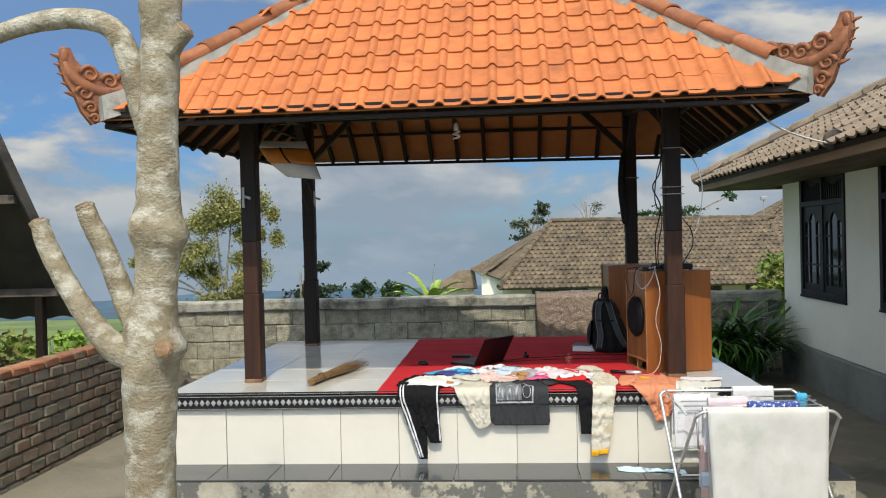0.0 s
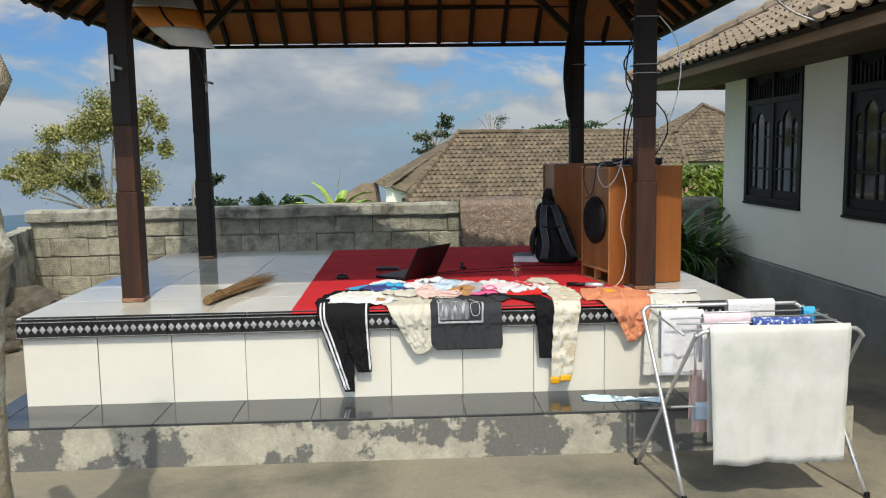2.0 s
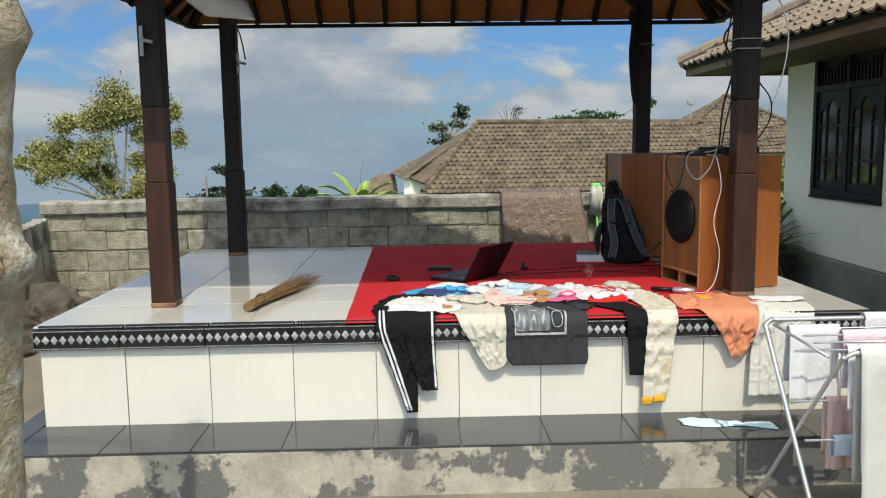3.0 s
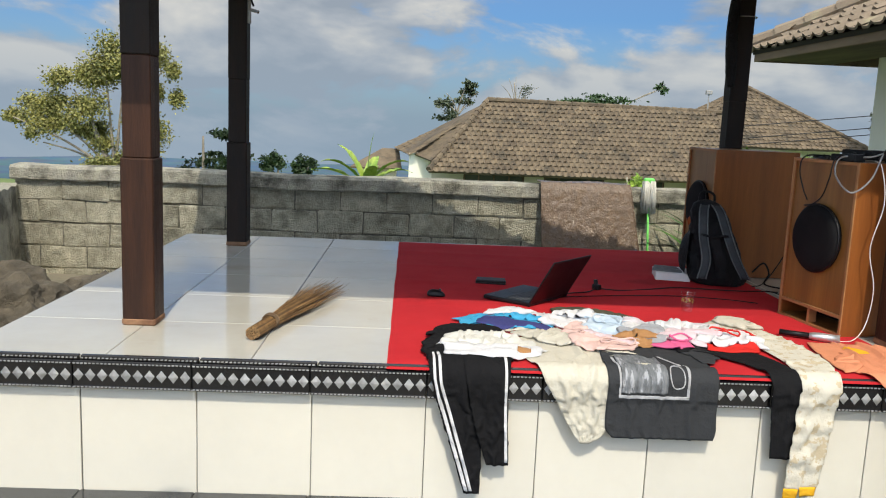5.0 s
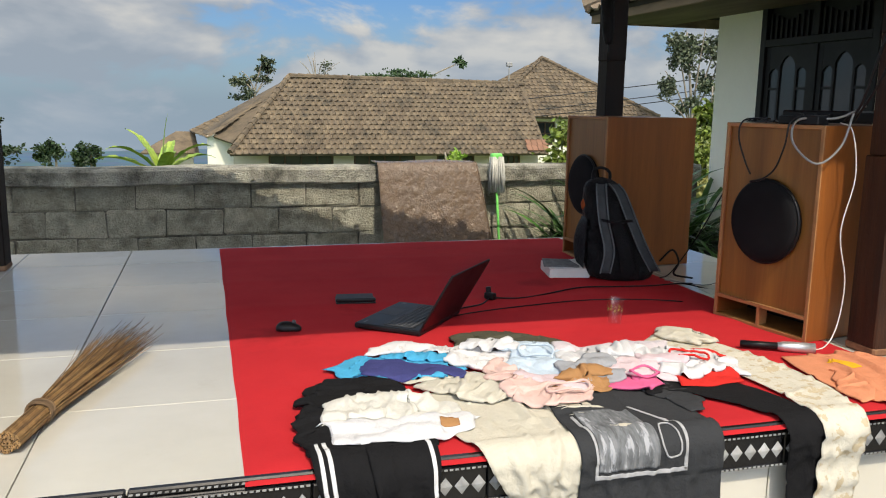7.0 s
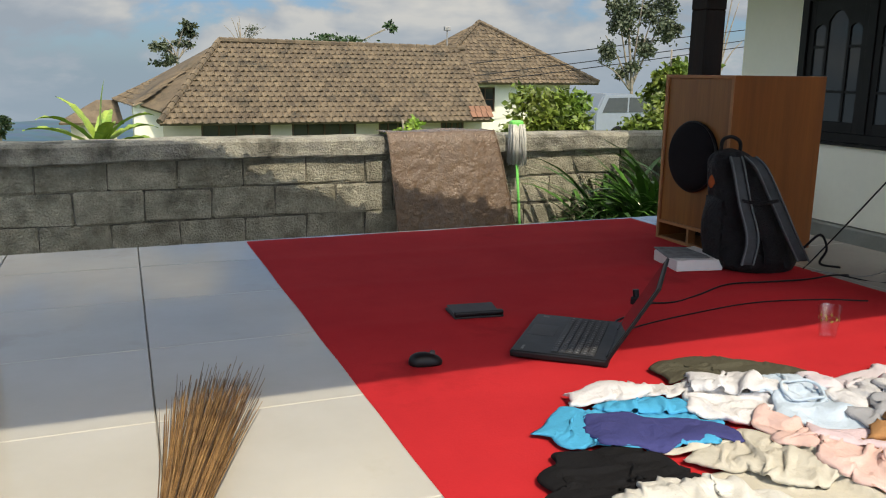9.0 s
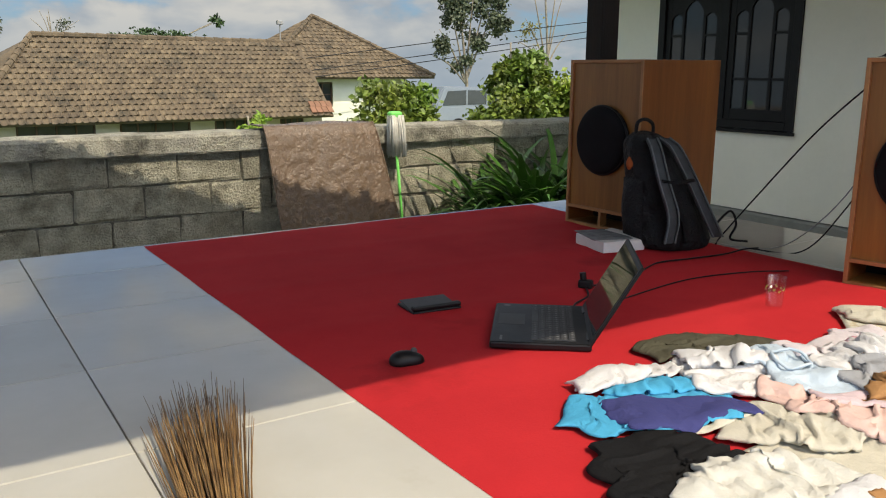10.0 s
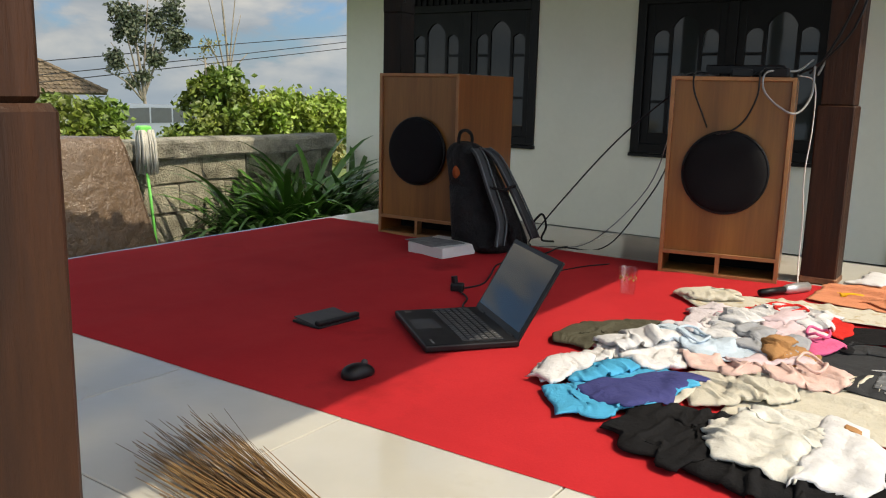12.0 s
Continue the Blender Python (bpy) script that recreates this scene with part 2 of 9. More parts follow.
M = {
    "concrete_ground": mat("yard_concrete", (0.235, 0.205, 0.148), 0.88, var=0.22, scale=1.3, fine=55, bump=0.6, tint=(0.175, 0.16, 0.12), stain=(0.095, 0.092, 0.070), stain_scale=0.9, stain_at=(0.50, 0.66)),
    "field": mat("field_green", (0.09, 0.14, 0.035), 0.9, var=0.2, scale=0.05, fine=1.2, bump=0.4, tint=(0.15, 0.20, 0.05), stain=(0.05, 0.085, 0.03), stain_scale=0.12),
    "floor_tile": mat("cream_floor_tile", (0.545, 0.53, 0.475), 0.07, var=0.03, scale=1.6, fine=14, bump=0.02, tint=(0.49, 0.47, 0.405), stain=(0.41, 0.365, 0.285), stain_scale=2.3, stain_at=(0.60, 0.80), rvar=0.05, per=0.02),
    "wall_tile": mat("cream_wall_tile", (0.70, 0.665, 0.57), 0.22, var=0.03, scale=1.2, fine=18, bump=0.02, rvar=0.06, per=0.03),
    "grout": mat("grey_grout", (0.30, 0.29, 0.26), 0.9, bump=0.2),
    "ledge_tile": mat("dark_granite_tile", (0.048, 0.051, 0.052), 0.10, var=0.08, scale=2, fine=80, bump=0.01, rvar=0.05, per=0.06, stain=(0.10, 0.097, 0.088), stain_scale=1.6, stain_at=(0.55, 0.8)),
    "border_black": mat("black_glazed_border", (0.014, 0.014, 0.015), 0.22, var=0.1, bump=0.05),
    "border_white": mat("silver_grey_diamond", (0.42, 0.42, 0.41), 0.3, var=0.25, scale=30, fine=120, bump=0.1, per=0.15),
    "step_concrete": mat("peeling_painted_concrete", (0.42, 0.39, 0.305), 0.9, var=0.28, scale=7, fine=60, bump=0.5, tint=(0.27, 0.245, 0.19), stain=(0.125, 0.123, 0.11), stain_scale=4.6, stain_at=(0.495, 0.535)),
    "dark_wood": mat("black_stained_timber", (0.013, 0.009, 0.007), 0.65, var=0.3, scale=18, fine=120, bump=0.35, stretch=(1, 1, 0.12), tint=(0.022, 0.013, 0.009), spec=0.25),
    "brown_wood": mat("brown_stained_timber", (0.052, 0.019, 0.008), 0.55, var=0.35, scale=24, fine=150, bump=0.6, stretch=(1, 1, 0.10), tint=(0.026, 0.010, 0.005), stain=(0.012, 0.010, 0.008), stain_scale=10.0, stain_at=(0.50, 0.66), spec=0.3),
    "bare_wood": mat("worn_bare_timber", (0.30, 0.16, 0.08), 0.7, var=0.3, scale=12, bump=0.4, tint=(0.14, 0.06, 0.03)),
    "roof_tile": mat("orange_clay_tile", (0.50, 0.155, 0.042), 0.7, var=0.14, scale=9, fine=70, bump=0.25, tint=(0.40, 0.115, 0.032), per=0.14, stain=(0.24, 0.075, 0.03), stain_scale=3.2, stain_at=(0.58, 0.76)),
    "ridge_clay": mat("weathered_brown_ridge_clay", (0.40, 0.140, 0.052), 0.75, var=0.2, scale=8, fine=70, bump=0.35, tint=(0.25, 0.090, 0.04), per=0.15),
    "cap_brick": mat("orange_red_capping_brick", (0.34, 0.145, 0.070), 0.9, var=0.2, scale=8, fine=60, bump=0.8, dist=0.01, tint=(0.30, 0.12, 0.06), per=0.25, stain=(0.27, 0.235, 0.17), stain_scale=5, stain_at=(0.52, 0.62)),
    "mortar": mat("grey_ridge_mortar", (0.33, 0.32, 0.28), 0.9, var=0.12, scale=7, fine=60, bump=0.5, tint=(0.21, 0.205, 0.18), stain=(0.12, 0.115, 0.095), stain_scale=4, stain_at=(0.58, 0.7)),
    "lining": mat("reddish_roof_lining", (0.37, 0.145, 0.038), 0.7, var=0.22, scale=6, fine=35, bump=0.15, tint=(0.34, 0.125, 0.035), per=0.15),
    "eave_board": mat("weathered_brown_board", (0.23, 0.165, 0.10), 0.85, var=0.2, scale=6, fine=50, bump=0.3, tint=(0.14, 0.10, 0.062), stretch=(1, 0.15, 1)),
    # darker copy of the eaves board: shade under the eaves put into the colour
    "soffit_board": mat("shade_toned_brown_board", (0.13, 0.092, 0.055), 0.8, var=0.2, scale=6, fine=50, bump=0.2, stretch=(1, 0.15, 1)),
    "clay_orn": mat("carved_terracotta", (0.33, 0.125, 0.048), 0.6, var=0.25, scale=14, fine=70, bump=0.5, tint=(0.17, 0.06, 0.03)),
    "block": mat("grey_concrete_block", (0.55, 0.52, 0.40), 0.95, var=0.45, scale=9, fine=75, bump=1.0, dist=0.035, tint=(0.30, 0.28, 0.205), per=0.14, stain=(0.13, 0.125, 0.092), stain_scale=3.6, stain_at=(0.54, 0.74)),
    "block_mortar": mat("dark_joint_mortar", (0.24, 0.225, 0.175), 0.95, var=0.3, scale=12, fine=60, bump=1.0, dist=0.02),
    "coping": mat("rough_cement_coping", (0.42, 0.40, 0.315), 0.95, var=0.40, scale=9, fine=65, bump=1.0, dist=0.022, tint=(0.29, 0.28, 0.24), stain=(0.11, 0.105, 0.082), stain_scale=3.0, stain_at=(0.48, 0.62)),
    "red_brick": mat("weathered_red_brick", (0.21, 0.115, 0.066), 0.92, var=0.2, scale=10, fine=60, bump=0.8, dist=0.01, tint=(0.24, 0.20, 0.15), per=0.2, stain=(0.20, 0.175, 0.125), stain_scale=3.4, stain_at=(0.43, 0.56)),
    "house_wall": mat("white_house_plaster", (0.88, 0.87, 0.73), 0.85, var=0.03, scale=1.5, fine=25, bump=0.12, tint=(0.83, 0.82, 0.68)),
    "plinth": mat("grey_plinth_plaster", (0.27, 0.275, 0.245), 0.85, var=0.12, scale=2, fine=25, bump=0.25, tint=(0.17, 0.175, 0.155), stain=(0.10, 0.10, 0.085), stain_scale=1.2, stain_at=(0.55, 0.7)),
    "frame_black": mat("black_painted_frame", (0.010, 0.010, 0.010), 0.5, var=0.15, bump=0.1, spec=0.25),
    "old_tile": mat("weathered_brown_tile", (0.175, 0.132, 0.082), 0.9, var=0.35, scale=2.5, fine=25, bump=0.5, tint=(0.105, 0.078, 0.052), per=0.22, stain=(0.055, 0.047, 0.033), stain_scale=1.4, stain_at=(0.54, 0.70)),
    "old_tile_near": mat("mossy_grey_brown_tile", (0.25, 0.20, 0.145), 0.9, var=0.18, scale=4, fine=40, bump=0.5, tint=(0.20, 0.155, 0.11), per=0.2, stain=(0.33, 0.31, 0.19), stain_scale=1.6, stain_at=(0.58, 0.72)),
    "bark": mat("pale_grey_bark", (0.33, 0.285, 0.19), 0.9, var=0.25, scale=6, fine=60, bump=1.0, dist=0.012, tint=(0.19, 0.15, 0.09), stain=(0.48, 0.45, 0.36), stain_scale=10, stain_at=(0.48, 0.64), stretch=(1, 1, 1.3)),
    "cut_wood": mat("weathered_cut_wood", (0.32, 0.20, 0.11), 0.9, var=0.3, scale=25, bump=0.7, tint=(0.14, 0.085, 0.05)),
    "rusty_sheet": mat("dark_corrugated_iron", (0.045, 0.042, 0.040), 0.6, var=0.25, scale=3, bump=0.2, tint=(0.08, 0.065, 0.05)),
    "red_mat": mat("red_felt_carpet", (0.52, 0.024, 0.030), 0.95, var=0.06, scale=3, fine=160, bump=0.35, dist=0.002, tint=(0.45, 0.019, 0.025), sheen=0.0, spec=0.15, stain=(0.30, 0.012, 0.014), stain_scale=2.3, stain_at=(0.64, 0.8)),
    "speaker_wood": mat("varnished_brown_plywood", (0.29, 0.130, 0.030), 0.38, var=0.18, scale=11.0, fine=120, bump=0.08, tint=(0.17, 0.070, 0.017), stretch=(1, 1, 0.07), rvar=0.08),
    "speaker_side": mat("varnished_reddish_plywood", (0.28, 0.092, 0.021), 0.36, var=0.18, scale=9.0, fine=120, bump=0.08, tint=(0.17, 0.053, 0.013), stretch=(1, 1, 0.07), rvar=0.08),
    "edge_wood": mat("pale_plywood_edge", (0.42, 0.20, 0.075), 0.5, var=0.15, scale=8, bump=0.1),
    "black_cloth": mat("black_speaker_cloth", (0.008, 0.008, 0.009), 0.9, var=0.1, bump=0.2, fine=300, spec=0.2),
    "black_plastic": mat("black_plastic", (0.008, 0.008, 0.009), 0.45, var=0.1, bump=0.05, spec=0.3),
    "tarp": mat("brown_crinkled_tarpaulin", (0.17, 0.115, 0.075), 0.27, var=0.14, scale=14, fine=45, bump=0.8, dist=0.013, tint=(0.13, 0.087, 0.058)),
    "steel": mat("brushed_white_steel_tube", (0.62, 0.62, 0.62), 0.3, metal=0.7, var=0.05, bump=0.03),
    "towel": mat("worn_white_towel", (0.58, 0.57, 0.535), 0.95, var=0.10, scale=6, fine=200, bump=0.6, dist=0.003, tint=(0.50, 0.485, 0.44), stain=(0.38, 0.42, 0.35), stain_scale=4, stain_at=(0.56, 0.80), spec=0.1),
}


def glass(name, tint=(1, 1, 1), rough=0.0, ior=1.45):
    m = bpy.data.materials.new(name)
    m.use_nodes = True
    b = m.node_tree.nodes["Principled BSDF"]
    b.inputs["Base Color"].default_value = (*tint, 1)
    b.inputs["Roughness"].default_value = rough
    b.inputs["Transmission Weight"].default_value = 1.0
    b.inputs["IOR"].default_value = ior
    return m


M["pane"] = mat("dark_reflecting_pane", (0.030, 0.035, 0.034), 0.04, var=0.05, bump=0.0, rvar=0.02, spec=0.55)


def thin_glass(name):
    """Clear thin glass: see-through with a faint gloss."""
    m = bpy.data.materials.new(name)
    m.use_nodes = True
    N, L = m.node_tree.nodes, m.node_tree.links
    N.clear()
    out, mx, tr, gl = (N.new("ShaderNode" + k) for k in ("OutputMaterial", "MixShader", "BsdfTransparent", "BsdfGlossy"))
    tr.inputs["Color"].default_value = (0.965, 0.975, 0.97, 1)
    gl.inputs["Roughness"].default_value = 0.02
    mx.inputs[0].default_value = 0.07
    L.new(tr.outputs[0], mx.inputs[1]); L.new(gl.outputs[0], mx.inputs[2])
    L.new(mx.outputs[0], out.inputs["Surface"])
    return m


M["glass"] = thin_glass("clear_glass")
M["newer_tile"] = mat("dull_newer_tile", (0.25, 0.125, 0.075), 0.85, var=0.2, scale=6, fine=40, bump=0.4, tint=(0.20, 0.10, 0.06), per=0.2)

# ---- mesh helpers ----


def thing(name, label, category, at=(0, 0, 0), rz=0.0, group="", kind=""):
    ob = new(name)
    ob.empty_display_size = 0.1
    ob.matrix_world = pose(*at, 0, 0, rz)
    return tagged(ob, label, category, group, kind)


def mesh_from(bm, name, material, smooth=False):
    me = bpy.data.meshes.new(name)
    bm.to_mesh(me)
    bm.free()
    me.materials.append(M[material] if isinstance(material, str) else material)
    if smooth:
        for p in me.polygons:
            p.use_smooth = True
    return me


def part(name, bm, material, parent=None, label="", smooth=False, kind=""):
    ob = new(name, mesh_from(bm, name, material, smooth))
    ob.parent = parent
    return tagged(ob, label=label, kind=kind)


def structure(name, bm, material, label, category="", smooth=False):
    ob = new(name, mesh_from(bm, name, material, smooth))
    return tagged(ob, label, category or name.rstrip("_0123456789").split("_")[0], kind="structure")


def piece(name, me, parent, m=None):
    ob = new(name, me)
    ob.parent = parent
    if m is not None:
        ob.matrix_basis = m
    return ob


def box(bm, lo, hi, bevel=0.0, m=None, seg=1):
    """Add a box between two corners, with softened edges if asked."""
    lo, hi = Vector(lo), Vector(hi)
    r = bmesh.ops.create_cube(bm, size=1.0, matrix=Matrix.Translation((lo + hi) / 2) @ Matrix.Diagonal((*(hi - lo), 1)))
    vs = r["verts"]
    if bevel:
        es = list({e for v in vs for e in v.link_edges})
        r2 = bmesh.ops.bevel(bm, geom=es, offset=bevel, segments=seg, affect="EDGES", profile=0.5, clamp_overlap=True)
        vs = list({v for f in r2["faces"] for v in f.verts} | {v for v in vs if v.is_valid})
    if m is not None:
        bmesh.ops.transform(bm, matrix=m, verts=vs)
    return vs


def beam(bm, a, b, w, h, up=(0, 0, 1), bevel=0.004):
    """A bar of section w by h between two points."""
    a, b = Vector(a), Vector(b)
    d = (b - a)
    y = d.normalized()
    x = y.cross(Vector(up)).normalized()
    z = x.cross(y)
    m = Matrix((x, y, z)).transposed().to_4x4()
    m.translation = (a + b) / 2
    return box(bm, (-w / 2, -d.length / 2, -h / 2), (w / 2, d.length / 2, h / 2), bevel, m)


def tube(bm, pts, r, n=8, cap=True, radii=None):
    """A round bar through points; radii may vary along it."""
    pts = [Vector(p) for p in pts]
    rings = []
    ref = Vector((0.3, 0.5, 0.8))
    for i, p in enumerate(pts):
        d = (pts[min(i + 1, len(pts) - 1)] - pts[max(i - 1, 0)]).normalized()
        if i == 0:
            u = d.cross(ref if abs(d.dot(ref.normalized())) < 0.95 else Vector((1, 0, 0))).normalized()
        else:
            u = (u - d * u.dot(d)).normalized()
        v = d.cross(u)
        rr = radii[i] if radii else r
        rings.append([bm.verts.new(p + rr * (math.cos(2 * math.pi * k / n) * u + math.sin(2 * math.pi * k / n) * v)) for k in range(n)])
    for a, b in zip(rings, rings[1:]):
        for k in range(n):
            bm.faces.new((a[k], a[(k + 1) % n], b[(k + 1) % n], b[k]))
    if cap:
        bm.faces.new(rings[0][::-1])
        bm.faces.new(rings[-1])
    return rings


def smooth_path(pts, n=6):
    """Catmull-Rom points through pts."""
    P = [Vector(p) for p in pts]
    P = [2 * P[0] - P[1], *P, 2 * P[-1] - P[-2]]
    out = []
    for i in range(1, len(P) - 2):
        for k in range(n):
            t = k / n
            a, b, c, d = P[i - 1:i + 3]
            out.append(0.5 * ((2 * b) + (c - a) * t + (2 * a - 5 * b + 4 * c - d) * t * t + (3 * b - a - 3 * c + d) * t ** 3))
    out.append(P[-2])
    return out


def thicken(bm, th):
    """A second layer under a sheet, closed round the rim."""
    bm.normal_update()
    faces, rim = bm.faces[:], [e for e in bm.edges if e.is_boundary]
    low = {v: bm.verts.new(v.co - v.normal * th) for v in bm.verts[:]}
    for f in faces:
        bm.faces.new([low[v] for v in reversed(f.verts)])
    for e in rim:
        a, b = e.verts
        bm.faces.new((a, b, low[b], low[a]))
    bmesh.ops.recalc_face_normals(bm, faces=bm.faces[:])


def quadgrid(bm, nu, nv, fn, closed=False):
    """A sheet of nu by nv cells whose points fn(u, v) gives, u and v from 0 to 1."""
    g = [[bm.verts.new(fn(i / nu, j / nv)) for j in range(nv + 1)] for i in range(nu + 1)]
    for i in range(nu):
        for j in range(nv):
            bm.faces.new((g[i][j], g[i + 1][j], g[i + 1][j + 1], g[i][j + 1]))
    return g


GROUND, FLOOR = -0.07, 0.80

# ---- ground ----


def terrain_z(x, y):
    """The yard is level; behind the walls the hillside falls away."""
    drop = max(0.0, y - 13.4, -5.4 - x)
    bumps = 0.25 * noise.noise(Vector((x * 0.11, y * 0.11, 0))) * min(1, drop / 4)
    right = max(0.0, min(1.0, (x - 4) / 8)) if x < 40 else 1.0
    grade = 0.066 * (1 - right) + 0.045 * right
    return GROUND - 0.45 * min(1.0, drop / 1.5) - grade * min(drop, 60) - 0.11 * max(0, drop - 60) + bumps


def build_ground():
    bm = bmesh.new()
    xs = [-2500, -1200, -600, -300, -160, -90, -60, -40, -28, -20, -15, -11, -8, -6.6, -5.9, -5.6, -5.2, -3, 0, 3, 6, 9, 13, 18, 25, 34, 45, 60, 90, 160, 300, 600, 1200, 2500]
    ys = [-400, -100, -30, -10, -4, 0, 3, 6, 9, 11, 12.5, 13.3, 13.6, 14.6, 16, 18, 21, 25, 30, 36, 44, 55, 70, 90, 120, 170, 250, 400, 700, 1300, 2600]
    g = [[bm.verts.new((x, y, terrain_z(x, y))) for y in ys] for x in xs]
    for i in range(len(xs) - 1):
        for j in range(len(ys) - 1):
            f = bm.faces.new((g[i][j], g[i + 1][j], g[i + 1][j + 1], g[i][j + 1]))
            cx, cy = (xs[i] + xs[i + 1]) / 2, (ys[j] + ys[j + 1]) / 2
            f.material_index = 0 if (-5.5 < cx < 12 and cy < 13.3) else 1
    ob = structure("ground", bm, "concrete_ground", "worn grey concrete yard with a green hillside beyond", "ground", smooth=True)
    ob.data.materials.append(M["field"])
    return ob


build_ground()

# ---- platform ----
PX0, PX1, PY0, PY1 = -2.72, 2.13, 6.965, 10.45
LX0, LX1, LY0, LZ = -2.86, 2.63, 6.545, 0.205


def build_platform():
    bm = bmesh.new()
    box(bm, (PX0 + 0.05, PY0 + 0.045, GROUND - 0.1), (PX1 - 0.05, PY1 - 0.03, FLOOR - 0.012))
    core = structure("platform", bm, "grout", "raised pavilion platform clad in cream tiles", "platform")
    bm = bmesh.new()
    box(bm, (LX0, LY0, GROUND - 0.1), (LX1, PY0 + 0.03, LZ - 0.012), 0.008)
    base = structure("step", bm, "step_concrete", "low concrete step with flaking grey paint", "step")
    for x0, x1 in ((LX0, PX0 + 0.04), (PX1 - 0.04, LX1)):
        bm = bmesh.new()
        box(bm, (x0, PY0 + 0.03, GROUND - 0.1), (x1, PY1, LZ - 0.012), 0.008)
        part("side_step", bm, "step_concrete", base)
    return core, base


platform, step = build_platform()

# ---- pavilion posts and roof ----
pavilion = thing("pavilion", "open timber pavilion with an orange clay tile hip roof", "pavilion", (0, 0, FLOOR))
PAV = Matrix.Translation((0, 0, -FLOOR))


def pav(name, bm, material, parent=None, label="", smooth=False, kind=""):
    bmesh.ops.translate(bm, vec=(0, 0, -FLOOR), verts=bm.verts)
    return part(name, bm, material, parent or pavilion, label, smooth, kind)


POSTS = [(-2.135, 7.545), (1.555, 7.545), (-2.205, 9.98), (1.56, 9.98)]
for (px, py) in POSTS:
    bm = bmesh.new()
    box(bm, (px - 0.075, py - 0.075, FLOOR), (px + 0.075, py + 0.075, 1.585), 0.006)
    box(bm, (px - 0.066, py - 0.066, 1.585), (px + 0.066, py + 0.066, 2.05), 0.005)
    post = pav("post", bm, "brown_wood" if py < 8 else "dark_wood")
    bm = bmesh.new()
    box(bm, (px - 0.068, py - 0.068, 2.05), (px + 0.068, py + 0.068, 3.30 if py < 8 else 3.50), 0.005)
    pav("upper_post", bm, "dark_wood")
    bm = bmesh.new()
    box(bm, (px - 0.079, py - 0.079, FLOOR), (px + 0.079, py + 0.079, FLOOR + 0.035), 0.008)
    pav("post_foot", bm, "bare_wood", label="worn bare wooden post foot")

EX0, EX1, EY0, EY1 = -3.04, 2.42, 6.60, 10.85
CX, CY, EZ, K = (EX0 + EX1) / 2, (EY0 + EY1) / 2, 3.06, 0.92
HX, HY = (EX1 - EX0) / 2, (EY1 - EY0) / 2
RZ = EZ + K * HY


def sweep(x, y):
    """The corners of the eaves rise a little."""
    u, v = min(1, abs(x - CX) / HX), min(1, abs(y - CY) / HY)
    return 0.10 * (u * v) ** 5


def roof_z(x, y):
    d = min(HX - abs(x - CX), HY - abs(y - CY))
    return EZ + K * max(d, -0.05) + sweep(x, y)


def build_timber():
    a, b, c, d = POSTS
    for p, q, zp, zq in ((a, b, 3.22, 3.22), (c, d, 3.53, 3.53), (a, c, 3.30, 3.50), (b, d, 3.30, 3.50)):
        v = (Vector((*q, 0)) - Vector((*p, 0))).normalized() * 0.35
        bm1 = bmesh.new()
        beam(bm1, Vector((*p, zp)) - v, Vector((*q, zq)) + v, 0.10, 0.18)
        pav("beam", bm1, "dark_wood")
    # knee braces
    for (px, py) in POSTS:
        sx, sy = (1 if px < CX else -1), (1 if py < CY else -1)
        for dx, dy in (((sx, 0), (0, sy)) if py > CY else ((0, sy),)):
            bm1 = bmesh.new()
            foot = 3.0 if py > CY else 2.82
            beam(bm1, (px + dx * 0.05, py + dy * 0.05, foot), (px + dx * 0.52, py + dy * 0.52, foot + 0.46), 0.06, 0.08, up=(dy, dx, 0))
            pav("brace", bm1, "dark_wood")
    # rafters and battens under the lining
    def under(x, y, o):
        return Vector((x, y, roof_z(x, y) - o))
    n = 15
    for i in range(n + 1):
        x = EX0 + 0.12 + (EX1 - EX0 - 0.24) * i / n
        run = min(HX - abs(x - CX), HY)
        for sgn in (-1, 1):
            ye = CY + sgn * HY
            bm1 = bmesh.new()
            if run > 0.2:
                beam(bm1, under(x, ye - sgn * 0.04, 0.10), under(x, ye - sgn * run, 0.10), 0.045, 0.075)
                pav("rafter", bm1, "dark_wood")
    n = 12
    for i in range(1, n):
        y = EY0 + (EY1 - EY0) * i / n
        run = HY - abs(y - CY)
        for sgn in (-1, 1):
            xe = CX + sgn * HX
            bm1 = bmesh.new()
            if run > 0.2:
                beam(bm1, under(xe - sgn * 0.04, y, 0.10), under(xe - sgn * run, y, 0.10), 0.045, 0.075)
                pav("rafter", bm1, "dark_wood")
    for sx in (-1, 1):
        for sy in (-1, 1):
            bm1 = bmesh.new()
            beam(bm1, (CX + sx * HX * 0.985, CY + sy * HY * 0.985, EZ - 0.03), (CX + sx * (HX - HY), CY, RZ - 0.13), 0.07, 0.12)
            pav("hip_rafter", bm1, "dark_wood")
    for k, o in enumerate((0.05, 0.42, 0.80, 1.18, 1.56)):
        z = EZ + K * o - 0.118
        for p, q in (((EX0 + o, EY0 + o), (EX1 - o, EY0 + o)), ((EX0 + o, EY1 - o), (EX1 - o, EY1 - o)), ((EX0 + o, EY0 + o), (EX0 + o, EY1 - o)), ((EX1 - o, EY0 + o), (EX1 - o, EY1 - o))):
            bm1 = bmesh.new()
            beam(bm1, (*p, z), (*q, z), 0.05, 0.035)
            pav("batten", bm1, "dark_wood")


build_timber()

PITCH, COURSE = 0.2015, 0.262


